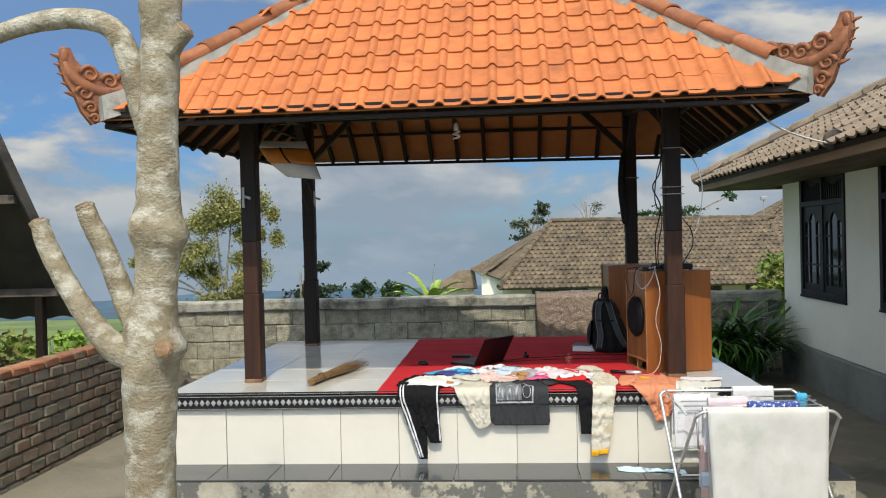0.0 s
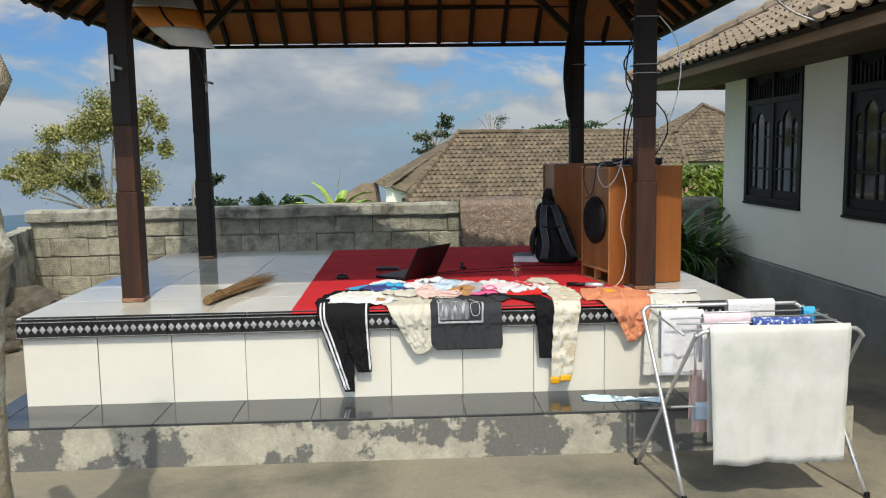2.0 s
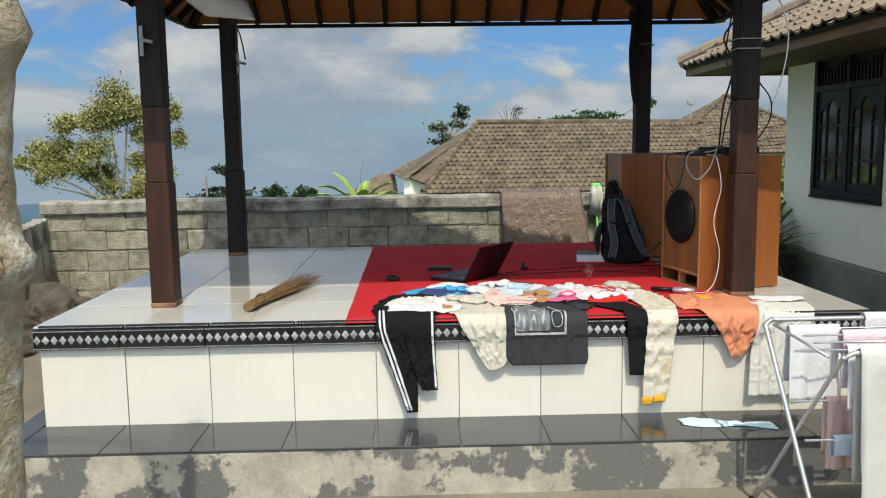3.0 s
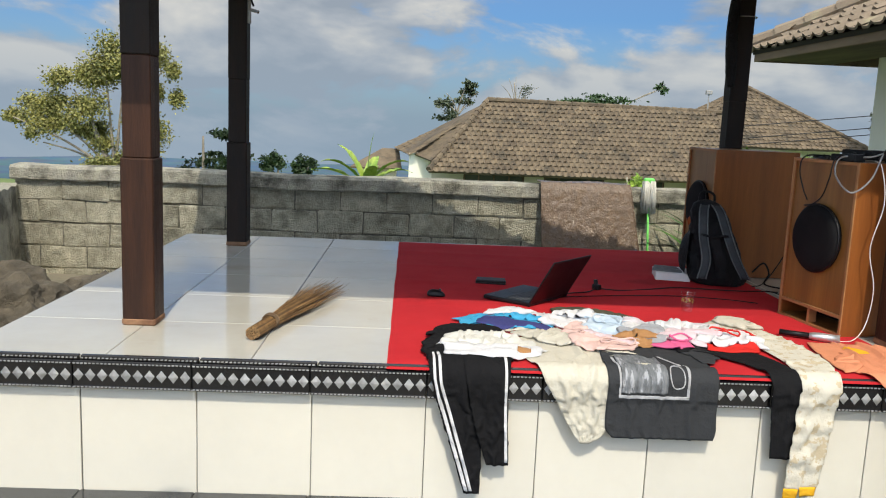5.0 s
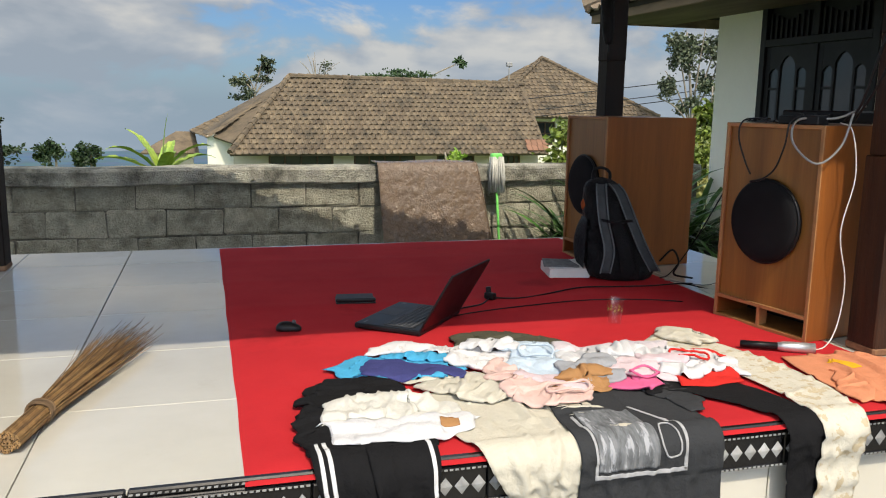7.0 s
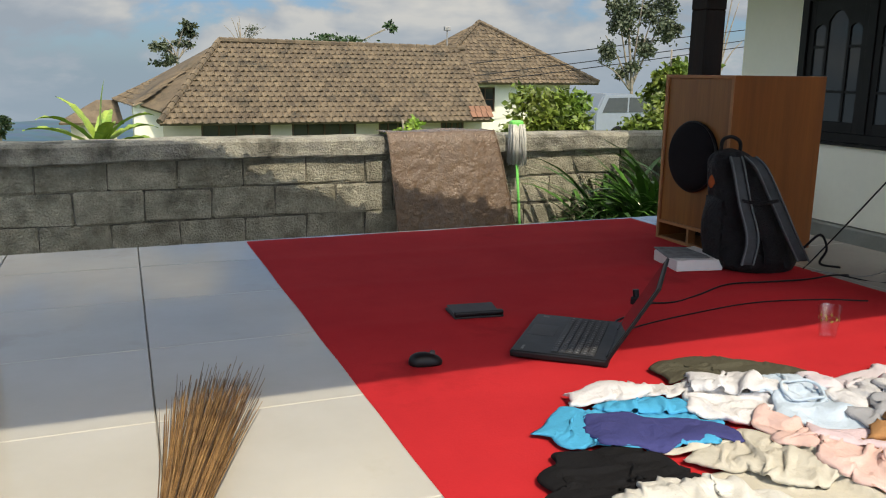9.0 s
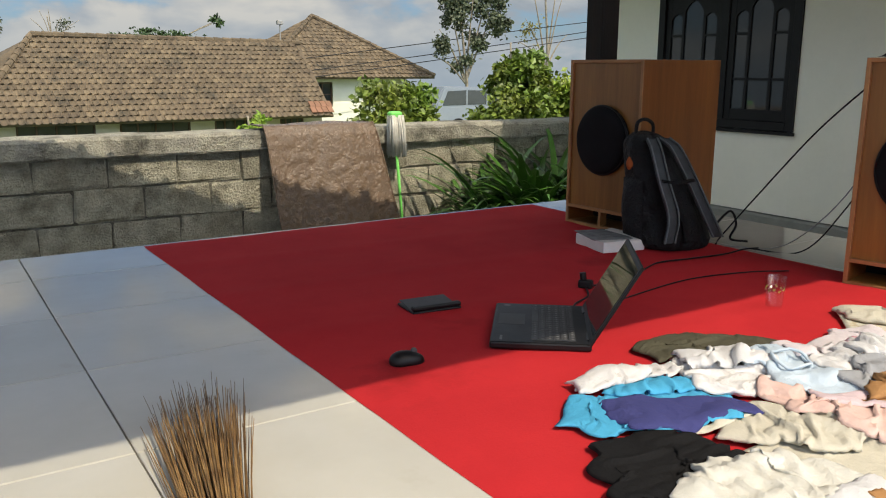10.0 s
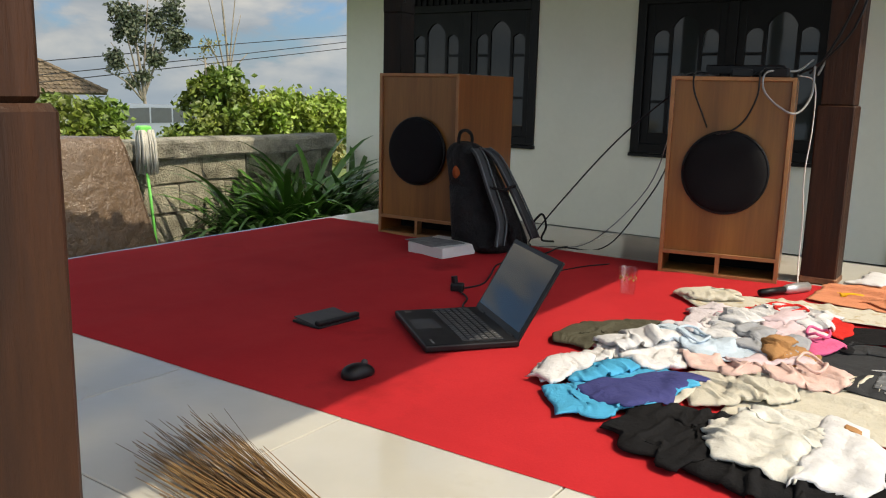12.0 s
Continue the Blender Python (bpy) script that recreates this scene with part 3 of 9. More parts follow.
def tile_mesh(name, w=PITCH, length=0.30, thick=0.013, lift=0.017):
    """One S-shaped clay tile, lying along +y up the slope, its nose at y = 0."""
    bm = bmesh.new()
    prof = []
    for u in (0.0, 0.2, 0.42, 0.62, 0.68, 0.75, 0.81, 0.87, 0.94, 1.0):
        x = (u - 0.5) * w * 1.04
        z = 0.034 * math.sin(math.pi * min(1, max(0, (u - 0.62) / 0.38))) ** 0.8 - 0.004 * math.sin(math.pi * min(1, u / 0.62))
        prof.append((x, z))
    top0 = [bm.verts.new((x, 0, z + lift)) for x, z in prof]
    top1 = [bm.verts.new((x, length, z)) for x, z in prof]
    bot0 = [bm.verts.new((x, 0, z + lift - thick)) for x, z in prof]
    nose0 = [bm.verts.new(v.co) for v in top0]
    nose1 = [bm.verts.new(v.co) for v in bot0]
    low1 = [bm.verts.new(v.co) for v in top1]
    for i in range(9):
        bm.faces.new((top0[i], top0[i + 1], top1[i + 1], top1[i]))
        bm.faces.new((bot0[i + 1], bot0[i], low1[i], low1[i + 1]))
        bm.faces.new((nose0[i + 1], nose0[i], nose1[i], nose1[i + 1]))
    return mesh_from(bm, name, "roof_tile", smooth=True)


def plane_matrix(side, along, up):
    """The pose of a tile on a roof plane: along the eave from its middle, and up the slope from the eave."""
    run = up / math.hypot(1, K)
    if side == "front":
        x, y, rz = CX + along, EY0 + run, 0
    elif side == "back":
        x, y, rz = CX - along, EY1 - run, 180
    elif side == "right":
        x, y, rz = EX1 - run, CY + along, 90
    else:
        x, y, rz = EX0 + run, CY - along, -90
    z = EZ + K * run + sweep(x, y) * max(0, 1 - run * 2.5)
    return pose(x, y, z - FLOOR, math.degrees(math.atan(K)), 0, rz) if rz == 0 else Matrix.Translation((x, y, z - FLOOR)) @ pose(0, 0, 0, 0, 0, rz) @ pose(0, 0, 0, math.degrees(math.atan(K)))


def build_roof():
    def lining(name, grow, drop):
        bm = bmesh.new()
        cs = [bm.verts.new((CX + sx * HX, CY + sy * HY, EZ + 0.05 - drop)) for sx, sy in ((-1, -1), (1, -1), (1, 1), (-1, 1))]
        r0, r1 = bm.verts.new((CX - HX + HY, CY, RZ - drop)), bm.verts.new((CX + HX - HY, CY, RZ - drop))
        for f in ((cs[0], cs[1], r1, r0), (cs[1], cs[2], r1), (cs[2], cs[3], r0, r1), (cs[3], cs[0], r0)):
            bm.faces.new(f)
        thicken(bm, 0.012)
        return bm
    roof = pav("roof", lining("roof", 0, 0.075), "lining", label="reddish brown lining under the clay tiles")
    tm = tile_mesh("roof_tile")
    slope = HY * math.hypot(1, K)
    rest = []
    for side, half in (("front", HX), ("back", HX), ("left", HY), ("right", HY)):
        r = 0
        while r * COURSE < slope - 0.1:
            up = r * COURSE - 0.05
            width = half - max(0, (r + 0.35) * COURSE) / math.hypot(1, K)
            n = int(width / PITCH)
            for i in range(-n - 1, n + 2):
                a = (i + 0.5) * PITCH
                if abs(a) > width + 0.02:
                    continue
                m = plane_matrix(side, a, up) @ pose(0, 0, 0, random.uniform(-0.6, 0.6), random.uniform(-0.8, 0.8), random.uniform(-0.7, 0.7))
                if side == "front":
                    piece("roof_tile", tm, roof, m)
                else:
                    rest.append(m)
            r += 1
    vs, fs = [], []
    src = [v.co.copy() for v in tm.vertices]
    poly = [tuple(p.vertices) for p in tm.polygons]
    for m in rest:
        o = len(vs)
        vs += [m @ v for v in src]
        fs += [tuple(i + o for i in p) for p in poly]
    me = bpy.data.meshes.new("side_tiles")
    me.from_pydata(vs, [], fs)
    me.materials.append(M["roof_tile"])
    for p in me.polygons:
        p.use_smooth = True
    piece("side_tiles", me, roof)["kind"] = "stuff"
    # hips: half-round caps bedded in mortar
    bm = bmesh.new()
    for k in range(9):
        th = -0.4 + (math.pi + 0.8) * k / 8
        bm.verts.new((0.132 * math.cos(th), 0, 0.076 * math.sin(th) + 0.018))
    for k in range(9):
        th = -0.4 + (math.pi + 0.8) * k / 8
        bm.verts.new((0.120 * math.cos(th), 0.40, 0.064 * math.sin(th)))
    for k in range(9):
        th = -0.4 + (math.pi + 0.8) * k / 8
        bm.verts.new((0.120 * math.cos(th), 0.0, 0.064 * math.sin(th) + 0.016))
    bm.verts.ensure_lookup_table()
    v = bm.verts
    for k in range(8):
        bm.faces.new((v[k], v[k + 1], v[k + 10], v[k + 9]))
        bm.faces.new((v[k + 1], v[k], v[k + 18], v[k + 19]))
    cap = mesh_from(bm, "ridge_cap", "ridge_clay", smooth=True)
    for sx in (-1, 1):
        for sy in (-1, 1):
            a = Vector((CX + sx * HX, CY + sy * HY, EZ + 0.065))
            b = Vector((CX + sx * (HX - HY), CY, RZ + 0.01))
            d = b - a
            n = int(d.length / 0.33)
            pitch = math.degrees(math.asin(d.normalized().z))
            yaw = math.degrees(math.atan2(-d.x, d.y))
            for i in range(1, n):
                p = a + d * (i / n)
                p.z += sweep(p.x, p.y) - 0.022
                piece("ridge_cap", cap, roof, Matrix.Translation(p - Vector((0, 0, FLOOR))) @ pose(0, 0, 0, 0, 0, yaw) @ pose(0, 0, 0, pitch))
            bm = bmesh.new()
            seg = 24
            side = Vector((d.y, -d.x, 0)).normalized()
            rows = []
            for i in range(seg + 1):
                c = a + d * (i / seg)
                c.z += sweep(c.x, c.y) * 0.9 + 0.012 * noise.noise(Vector((i * 1.3, sy, sx)))
                w = 0.118 + 0.024 * noise.noise(Vector((i * 0.9, sx, sy)))
                rows.append([bm.verts.new(c + side * q + Vector((0, 0, h))) for q, h in ((-w - 0.03, -0.20), (-w, -0.070 - 0.3 * (w - 0.118)), (-0.104, -0.004), (0.104, -0.004), (w, -0.070 - 0.3 * (w - 0.118)), (w + 0.03, -0.20))])
            for r0, r1 in zip(rows, rows[1:]):
                for k in range(5):
                    bm.faces.new((r0[k], r0[k + 1], r1[k + 1], r1[k]))
            bm.faces.new(rows[0])
            pav("hip_mortar", bm, "mortar", roof, "rough grey mortar bed", smooth=False)
    for i in range(4):
        piece("ridge_cap", cap, roof, Matrix.Translation((CX - HX + HY + i * 0.31, CY, RZ + 0.06 - FLOOR)) @ pose(0, 0, 0, 0, 0, -90))
    # eave fascia
    for p, q in (((EX0, EY0), (EX1, EY0)), ((EX0, EY1), (EX1, EY1)), ((EX0, EY0), (EX0, EY1)), ((EX1, EY0), (EX1, EY1))):
        bm = bmesh.new()
        beam(bm, (*p, EZ + 0.004), (*q, EZ + 0.004), 0.03, 0.05)
        pav("fascia", bm, "dark_wood", roof)
    # carved corner finials
    for sx in (-1, 1):
        for sy in (-1, 1):
            out = Vector((sx, sy, 0)).normalized()
            c = Vector((CX + sx * HX, CY + sy * HY, EZ + 0.17))
            spine = [c - out * 0.62 + Vector((0, 0, 0.27)), c - out * 0.34 + Vector((0, 0, 0.12)), c - out * 0.05 + Vector((0, 0, 0.03)), c + out * 0.12 + Vector((0, 0, 0.07)), c + out * 0.20 + Vector((0, 0, 0.14)), c + out * 0.24 + Vector((0, 0, 0.23))]
            sp = smooth_path(spine, 6)
            bm = bmesh.new()
            tube(bm, sp, 0.04, 10, radii=[0.026 + 0.026 * math.sin(math.pi * (i / len(sp)) ** 1.4) + 0.004 * (i % 2) for i in range(len(sp))])
            fin = pav("finial", bm, "clay_orn", roof, "carved terracotta corner finial", smooth=True)
            bm = bmesh.new()
            bmesh.ops.create_uvsphere(bm, u_segments=12, v_segments=10, radius=0.042, matrix=Matrix.Translation(spine[-1] + Vector((0, 0, 0.05))) @ Matrix.Diagonal((0.95, 0.95, 1.7, 1)))
            pav("bud", bm, "clay_orn", fin, smooth=True)
            side = Vector((-out.y, out.x, 0))
            edge = [(-0.66, 0.20), (-0.60, 0.29), (-0.47, 0.28), (-0.36, 0.22), (-0.24, 0.21), (-0.10, 0.16), (0.02, 0.18), (0.10, 0.19), (0.16, 0.25), (0.20, 0.34),
                    (0.27, 0.33), (0.28, 0.20), (0.24, 0.08), (0.17, -0.03), (0.13, -0.14), (0.05, -0.24), (0.01, -0.16), (-0.02, -0.03), (-0.22, 0.04), (-0.46, 0.11)]
            bm = bmesh.new()
            flanks = [[bm.verts.new(c + out * o3 + Vector((0, 0, h3)) + side * q3) for o3, h3 in edge] for q3 in (-0.028, 0.028)]
            bm.faces.new(flanks[0])
            bm.faces.new(flanks[1][::-1])
            for k3 in range(len(edge)):
                k4 = (k3 + 1) % len(edge)
                bm.faces.new((flanks[0][k4], flanks[0][k3], flanks[1][k3], flanks[1][k4]))
            bmesh.ops.recalc_face_normals(bm, faces=bm.faces[:])
            pav("carved_plate", bm, "clay_orn", fin)
            for o2, h, r in ((-0.56, 0.26, 0.050), (-0.45, 0.22, 0.055), (-0.33, 0.17, 0.058), (-0.21, 0.13, 0.062), (-0.09, 0.11, 0.064), (0.06, 0.15, 0.072), (0.10, 0.00, 0.065), (0.06, -0.11, 0.052), (0.03, -0.19, 0.036)):
                bm = bmesh.new()
                for sgn in (-0.03, 0.03):
                    q = c + out * o2 + Vector((0, 0, h)) + side * sgn
                    ring = [q + (out * math.cos(th) + Vector((0, 0, 1)) * math.sin(th)) * r * (1 - th / 11) for th in [j2 * 0.55 for j2 in range(17)]]
                    tube(bm, ring, 0.016, 6, radii=[0.019 - 0.0006 * j2 for j2 in range(17)])
                tube(bm, [c + out * (o2 - r * 0.7) + Vector((0, 0, h - 0.02)), c + out * o2 + Vector((0, 0, h)), c + out * (o2 + r * 0.7) + Vector((0, 0, h - 0.02))], 0.03, 8)
                pav("scroll", bm, "clay_orn", fin, smooth=True)
            for k2 in range(5):
                q = c + out * (0.13 + 0.022 * k2) + Vector((0, 0, -0.02 + 0.07 * k2))
                bm = bmesh.new()
                tube(bm, [q, q + out * 0.12 + Vector((0, 0, 0.02))], 0.02, 6, radii=[0.034, 0.005])
                pav("spur", bm, "clay_orn", fin)


build_roof()


def skew(x, y):
    """Pulls the rear eave out of square: further back and a little higher towards the west."""
    # slant added to shape the shadow that the eave casts on the north wall
    f = max(0.0, (y - CY) / HY)
    q = (EX1 - x) / (EX1 - EX0)
    return f * (-0.44 + 1.38 * q), f * (-0.06 + 0.19 * q)


def skew_roof():
    for ob in [pavilion] + list(pavilion.children_recursive):
        kind = ob.name.split(".")[0]
        if ob.type != "MESH" or kind in ("post", "upper_post", "post_foot", "beam", "brace", "roof_tile"):
            continue
        if kind == "ridge_cap":
            dy, dz = skew(ob.location.x, ob.location.y)
            ob.location.y += dy
            ob.location.z += dz
        else:
            for v in ob.data.vertices:
                dy, dz = skew(v.co.x, v.co.y)
                v.co.y += dy
                v.co.z += dz


skew_roof()

# ---- walls ----
WX0, WX1, WY = -5.25, 4.13, 12.85


def build_back_wall():
    bm = bmesh.new()
    box(bm, (WX0, WY + 0.012, GROUND - 0.8), (WX1, WY + 0.19, 0.98))
    w = structure("wall_north", bm, "block_mortar", "grey concrete block garden wall with a cement coping", "wall")
    bm = bmesh.new()
    n = 60
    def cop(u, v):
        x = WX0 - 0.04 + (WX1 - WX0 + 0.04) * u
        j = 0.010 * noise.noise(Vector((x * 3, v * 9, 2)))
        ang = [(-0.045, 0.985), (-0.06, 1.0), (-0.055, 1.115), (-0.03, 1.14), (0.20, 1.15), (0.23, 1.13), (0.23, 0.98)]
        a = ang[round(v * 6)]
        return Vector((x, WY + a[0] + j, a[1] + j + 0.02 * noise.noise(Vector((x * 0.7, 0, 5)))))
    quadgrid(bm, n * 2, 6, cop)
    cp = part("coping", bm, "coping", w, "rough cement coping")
    return w


wall_north = build_back_wall()


def build_left_wall():
    bm = bmesh.new()
    box(bm, (-4.43, -4.0, GROUND - 0.3), (-4.285, 9.45, 0.90))
    return structure("wall_west", bm, "block_mortar", "weathered red brick garden wall with grey patches", "wall")


wall_west = build_left_wall()


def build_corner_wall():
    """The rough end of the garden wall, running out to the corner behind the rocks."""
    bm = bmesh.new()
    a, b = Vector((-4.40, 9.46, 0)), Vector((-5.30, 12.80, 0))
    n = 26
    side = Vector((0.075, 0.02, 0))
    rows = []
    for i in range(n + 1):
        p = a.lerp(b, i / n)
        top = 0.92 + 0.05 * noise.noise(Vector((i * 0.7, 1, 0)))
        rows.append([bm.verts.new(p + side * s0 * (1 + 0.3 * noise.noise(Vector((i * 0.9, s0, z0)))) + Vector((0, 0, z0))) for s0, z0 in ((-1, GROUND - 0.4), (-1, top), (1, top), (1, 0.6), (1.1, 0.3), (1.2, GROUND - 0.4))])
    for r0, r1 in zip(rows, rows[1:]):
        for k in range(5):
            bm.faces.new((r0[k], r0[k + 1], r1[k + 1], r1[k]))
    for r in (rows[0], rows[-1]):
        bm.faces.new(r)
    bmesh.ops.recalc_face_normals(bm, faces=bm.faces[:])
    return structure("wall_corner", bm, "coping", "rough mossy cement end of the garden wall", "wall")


build_corner_wall()

# ---- house on the right ----
HXW, HY1, HY0 = 4.13, 12.66, 2.0
WINS = [(10.44, 11.93), (8.02, 9.53), (4.2, 5.7)]
WZ0, WZ1 = 1.15, 2.90
house = thing("house", "white plastered house with black window frames and a brown tile roof", "house", (HXW, 8, GROUND))
HM = Matrix.Translation((-HXW, -8, -GROUND))


def hp(name, bm, material, parent=None, label="", smooth=False, kind="", rel=None):
    bmesh.ops.transform(bm, matrix=HM, verts=bm.verts)
    return part(name, bm, material, parent or house, label, smooth, kind)


def build_house():
    t = 0.16
    bm = bmesh.new()
    x0, x1 = HXW, HXW + t
    ys = [HY0]
    for a, b in sorted(WINS):
        ys += [a, b]
    ys.append(HY1)
    door = (6.0, 7.55)
    def solid(a, b, z0, z1, xa=None, xb=None):
        bm = bmesh.new()
        box(bm, (x0 if xa is None else xa, a, z0), (x1 if xb is None else xb, b, z1))
        hp("wall", bm, "house_wall")
    spans = sorted([(a, b, WZ0, WZ1) for a, b in WINS] + [(door[0], door[1], GROUND + 0.5, 2.85)])
    cur = HY0
    for a, b, z0, z1 in spans:
        solid(cur, a, 0.46, 3.15)
        solid(a, b, 0.46 if z0 > 0.46 else 0.40, max(z0, 0.41))
        solid(a, b, z1, 3.15)
        cur = b
    solid(cur, HY1, 0.46, 3.15)
    solid(HY1 - t, HY1, 0.46, 3.15, x0 + t, x0 + 7)
    solid(HY0, HY1 - t, 0.46, 3.15, x0 + 7 - t, x0 + 7)
    solid(HY0, HY0 + t, 0.46, 3.15, x0 + t, x0 + 7 - t)
    bm = bmesh.new()
    box(bm, (x0 - 0.045, HY0 - 0.03, GROUND - 0.2), (x0 + 7.03, HY1 + 0.045, 0.45), 0.015)
    hp("plinth", bm, "plinth", label="grey cement plinth")
    for a, b in WINS:
        win = new("window")
        win.parent = house
        win.matrix_basis = Matrix.Identity(4)
        bm = bmesh.new()
        f = 0.075
        xf0, xf1 = x0 - 0.02, x0 + 0.06
        box(bm, (xf0, a, WZ0), (xf1, a + f, WZ1), 0.004)
        box(bm, (xf0, b - f, WZ0), (xf1, b, WZ1), 0.004)
        box(bm, (xf0, a + f, WZ0), (xf1, b - f, WZ0 + f), 0.004)
        box(bm, (xf0, a + f, WZ1 - f), (xf1, b - f, WZ1), 0.004)
        box(bm, (xf0, a + f, 2.33), (xf1, b - f, 2.40), 0.004)
        mid = (a + b) / 2
        box(bm, (xf0 + 0.01, mid - 0.04, WZ0 + f), (xf1 - 0.002, mid + 0.04, 2.33), 0.004)
        box(bm, (xf0 + 0.01, mid - 0.03, 2.40), (xf1 - 0.002, mid + 0.03, WZ1 - f), 0.004)
        fr = hp("window_frame", bm, "frame_black", win)
        for s0, s1 in ((a + f, mid - 0.04), (mid + 0.04, b - f)):
            bm = bmesh.new()
            z0, z1 = WZ0 + f, 2.33
            w = s1 - s0
            # sash with arched head and two upright bars
            e = 0.06
            box(bm, (x0 + 0.005, s0, z0), (x0 + 0.045, s0 + e, z1), 0.003)
            box(bm, (x0 + 0.005, s1 - e, z0), (x0 + 0.045, s1, z1), 0.003)
            box(bm, (x0 + 0.005, s0 + e, z0), (x0 + 0.045, s1 - e, z0 + 0.09), 0.003)
            c = (s0 + s1) / 2
            g0, g1 = s0 + e, s1 - e
            b0, b1 = g0 + (g1 - g0) * 0.27, g0 + (g1 - g0) * 0.73
            for q in (b0, b1):
                box(bm, (x0 + 0.008, q - 0.014, z0 + 0.09), (x0 + 0.04, q + 0.014, z1 - 0.13), 0.002)
            for zz in (z0 + 0.33, z1 - 0.40):
                box(bm, (x0 + 0.009, g0, zz), (x0 + 0.039, b0 - 0.014, zz + 0.022))
                box(bm, (x0 + 0.009, b1 + 0.014, zz), (x0 + 0.039, g1, zz + 0.022))
            box(bm, (x0 + 0.010, b0 + 0.014, z0 + 0.33), (x0 + 0.038, b1 - 0.014, z0 + 0.352))
            # solid head above three arches
            def head(ya, yb, spring, rise, n=10):
                lo = [(ya + (yb - ya) * k / n, spring + rise * math.sin(math.pi * k / n) ** 0.75) for k in range(n + 1)]
                for (p, zp), (q, zq) in zip(lo, lo[1:]):
                    vv = [bm.verts.new((xx, yy, zz)) for xx in (x0 + 0.007, x0 + 0.043) for yy, zz in ((p, zp), (q, zq), (q, z1), (p, z1))]
                    for fidx in ((0, 1, 2, 3), (7, 6, 5, 4), (0, 4, 5, 1)):
                        bm.faces.new([vv[i] for i in fidx])
            head(g0, b0, z1 - 0.25, 0.05)
            head(b0, b1, z1 - 0.21, 0.12)
            head(b1, g1, z1 - 0.25, 0.05)
            hp("sash", bm, "frame_black", win)
            bm = bmesh.new()
            box(bm, (x0 + 0.022, s0 + 0.02, z0 + 0.02), (x0 + 0.026, s1 - 0.02, z1 - 0.02))
            hp("pane", bm, "pane", win)
        # vent panel of slats over the sashes
        for s0, s1 in ((a + f, mid - 0.03), (mid + 0.03, b - f)):
            n = 9
            for k in range(n):
                y = s0 + (s1 - s0) * (k + 0.5) / n
                bm = bmesh.new()
                box(bm, (x0 + 0.01, y - 0.013, 2.40), (x0 + 0.03, y + 0.013, 2.60 + 0.03 * math.sin(k)), 0.002)
                hp("vent_slat", bm, "frame_black", win)
            bm = bmesh.new()
            box(bm, (x0 + 0.035, s0, 2.40), (x0 + 0.05, s1, WZ1 - f))
            hp("vent_board", bm, "frame_black", win)
        bm = bmesh.new()
        box(bm, (x0 - 0.03, a - 0.01, WZ0 - 0.03), (x0 + 0.02, b + 0.01, WZ0 - 0.002), 0.004)
        hp("window_sill", bm, "frame_black", win)
    # door, dark and closed
    bm = bmesh.new()
    box(bm, (x0 - 0.02, door[0], 0.405), (x0 + 0.08, door[0] + 0.09, 2.85), 0.004)
    box(bm, (x0 - 0.02, door[1] - 0.09, 0.405), (x0 + 0.08, door[1], 2.85), 0.004)
    box(bm, (x0 - 0.02, door[0] + 0.09, 2.76), (x0 + 0.08, door[1] - 0.09, 2.85), 0.004)
    dr = hp("door", bm, "frame_black")
    bm = bmesh.new()
    box(bm, (x0 + 0.01, door[0] + 0.09, 0.405), (x0 + 0.05, door[1] - 0.09, 2.76), 0.004)
    for k in range(4):
        ya = door[0] + 0.15 + k * 0.335
        box(bm, (x0 - 0.004, ya, 0.6), (x0 + 0.008, ya + 0.26, 1.4), 0.005)
        box(bm, (x0 - 0.004, ya, 1.55), (x0 + 0.008, ya + 0.26, 2.6), 0.005)
    hp("door_leaf", bm, "frame_black", dr)
    # hip roof with deep eaves
    rx0, rx1, ry0, ry1, ez, k = 3.16, HXW + 7.9, HY0 - 1.0, 13.75, 2.80, 0.52
    half = (rx1 - rx0) / 2
    rz = ez + k * half
    bm = bmesh.new()
    c = [bm.verts.new(p) for p in ((rx0, ry0, ez), (rx1, ry0, ez), (rx1, ry1, ez), (rx0, ry1, ez))]
    r0, r1 = bm.verts.new(((rx0 + rx1) / 2, ry0 + half, rz)), bm.verts.new(((rx0 + rx1) / 2, ry1 - half, rz))
    for f in ((c[0], c[1], r0), (c[1], c[2], r1, r0), (c[2], c[3], r1), (c[3], c[0], r0, r1)):
        bm.faces.new(f)
    thicken(bm, 0.05)
    rf = hp("roof", bm, "dark_wood")
    bm = bmesh.new()
    box(bm, (rx0 + 0.02, ry0, ez - 0.13), (rx0 + 0.05, ry1 - 0.03, ez - 0.01), 0.004)
    box(bm, (rx0 + 0.05, ry1 - 0.05, ez - 0.13), (rx1, ry1 - 0.02, ez - 0.01), 0.004)
    hp("fascia", bm, "eave_board", rf, "weathered brown eaves board")
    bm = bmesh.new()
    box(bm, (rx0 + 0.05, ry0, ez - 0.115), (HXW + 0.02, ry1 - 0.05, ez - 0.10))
    hp("soffit", bm, "soffit_board", rf, "timber soffit with the eaves shade put into its colour")
    tile_field("house_tiles", rf, [((rx0, ry1, ez), (rx0, ry0, ez), Vector((1, 0, k)), half)], 0.215, 0.26, "old_tile_near", HM, limit=lambda p: p.y > 4.5 and p.x < rx0 + 3.6)
    tile_field("house_tiles", rf, [((rx1, ry1, ez), (rx0, ry1, ez), Vector((0, -1, k)), half)], 0.215, 0.26, "old_tile_near", HM, limit=lambda p: p.x < rx0 + 5)
    bm = bmesh.new()
    a, b = Vector((rx0 - 0.03, ry1 + 0.03, ez + 0.07)), Vector(((rx0 + rx1) / 2, ry1 - half, rz + 0.07))
    d = b - a
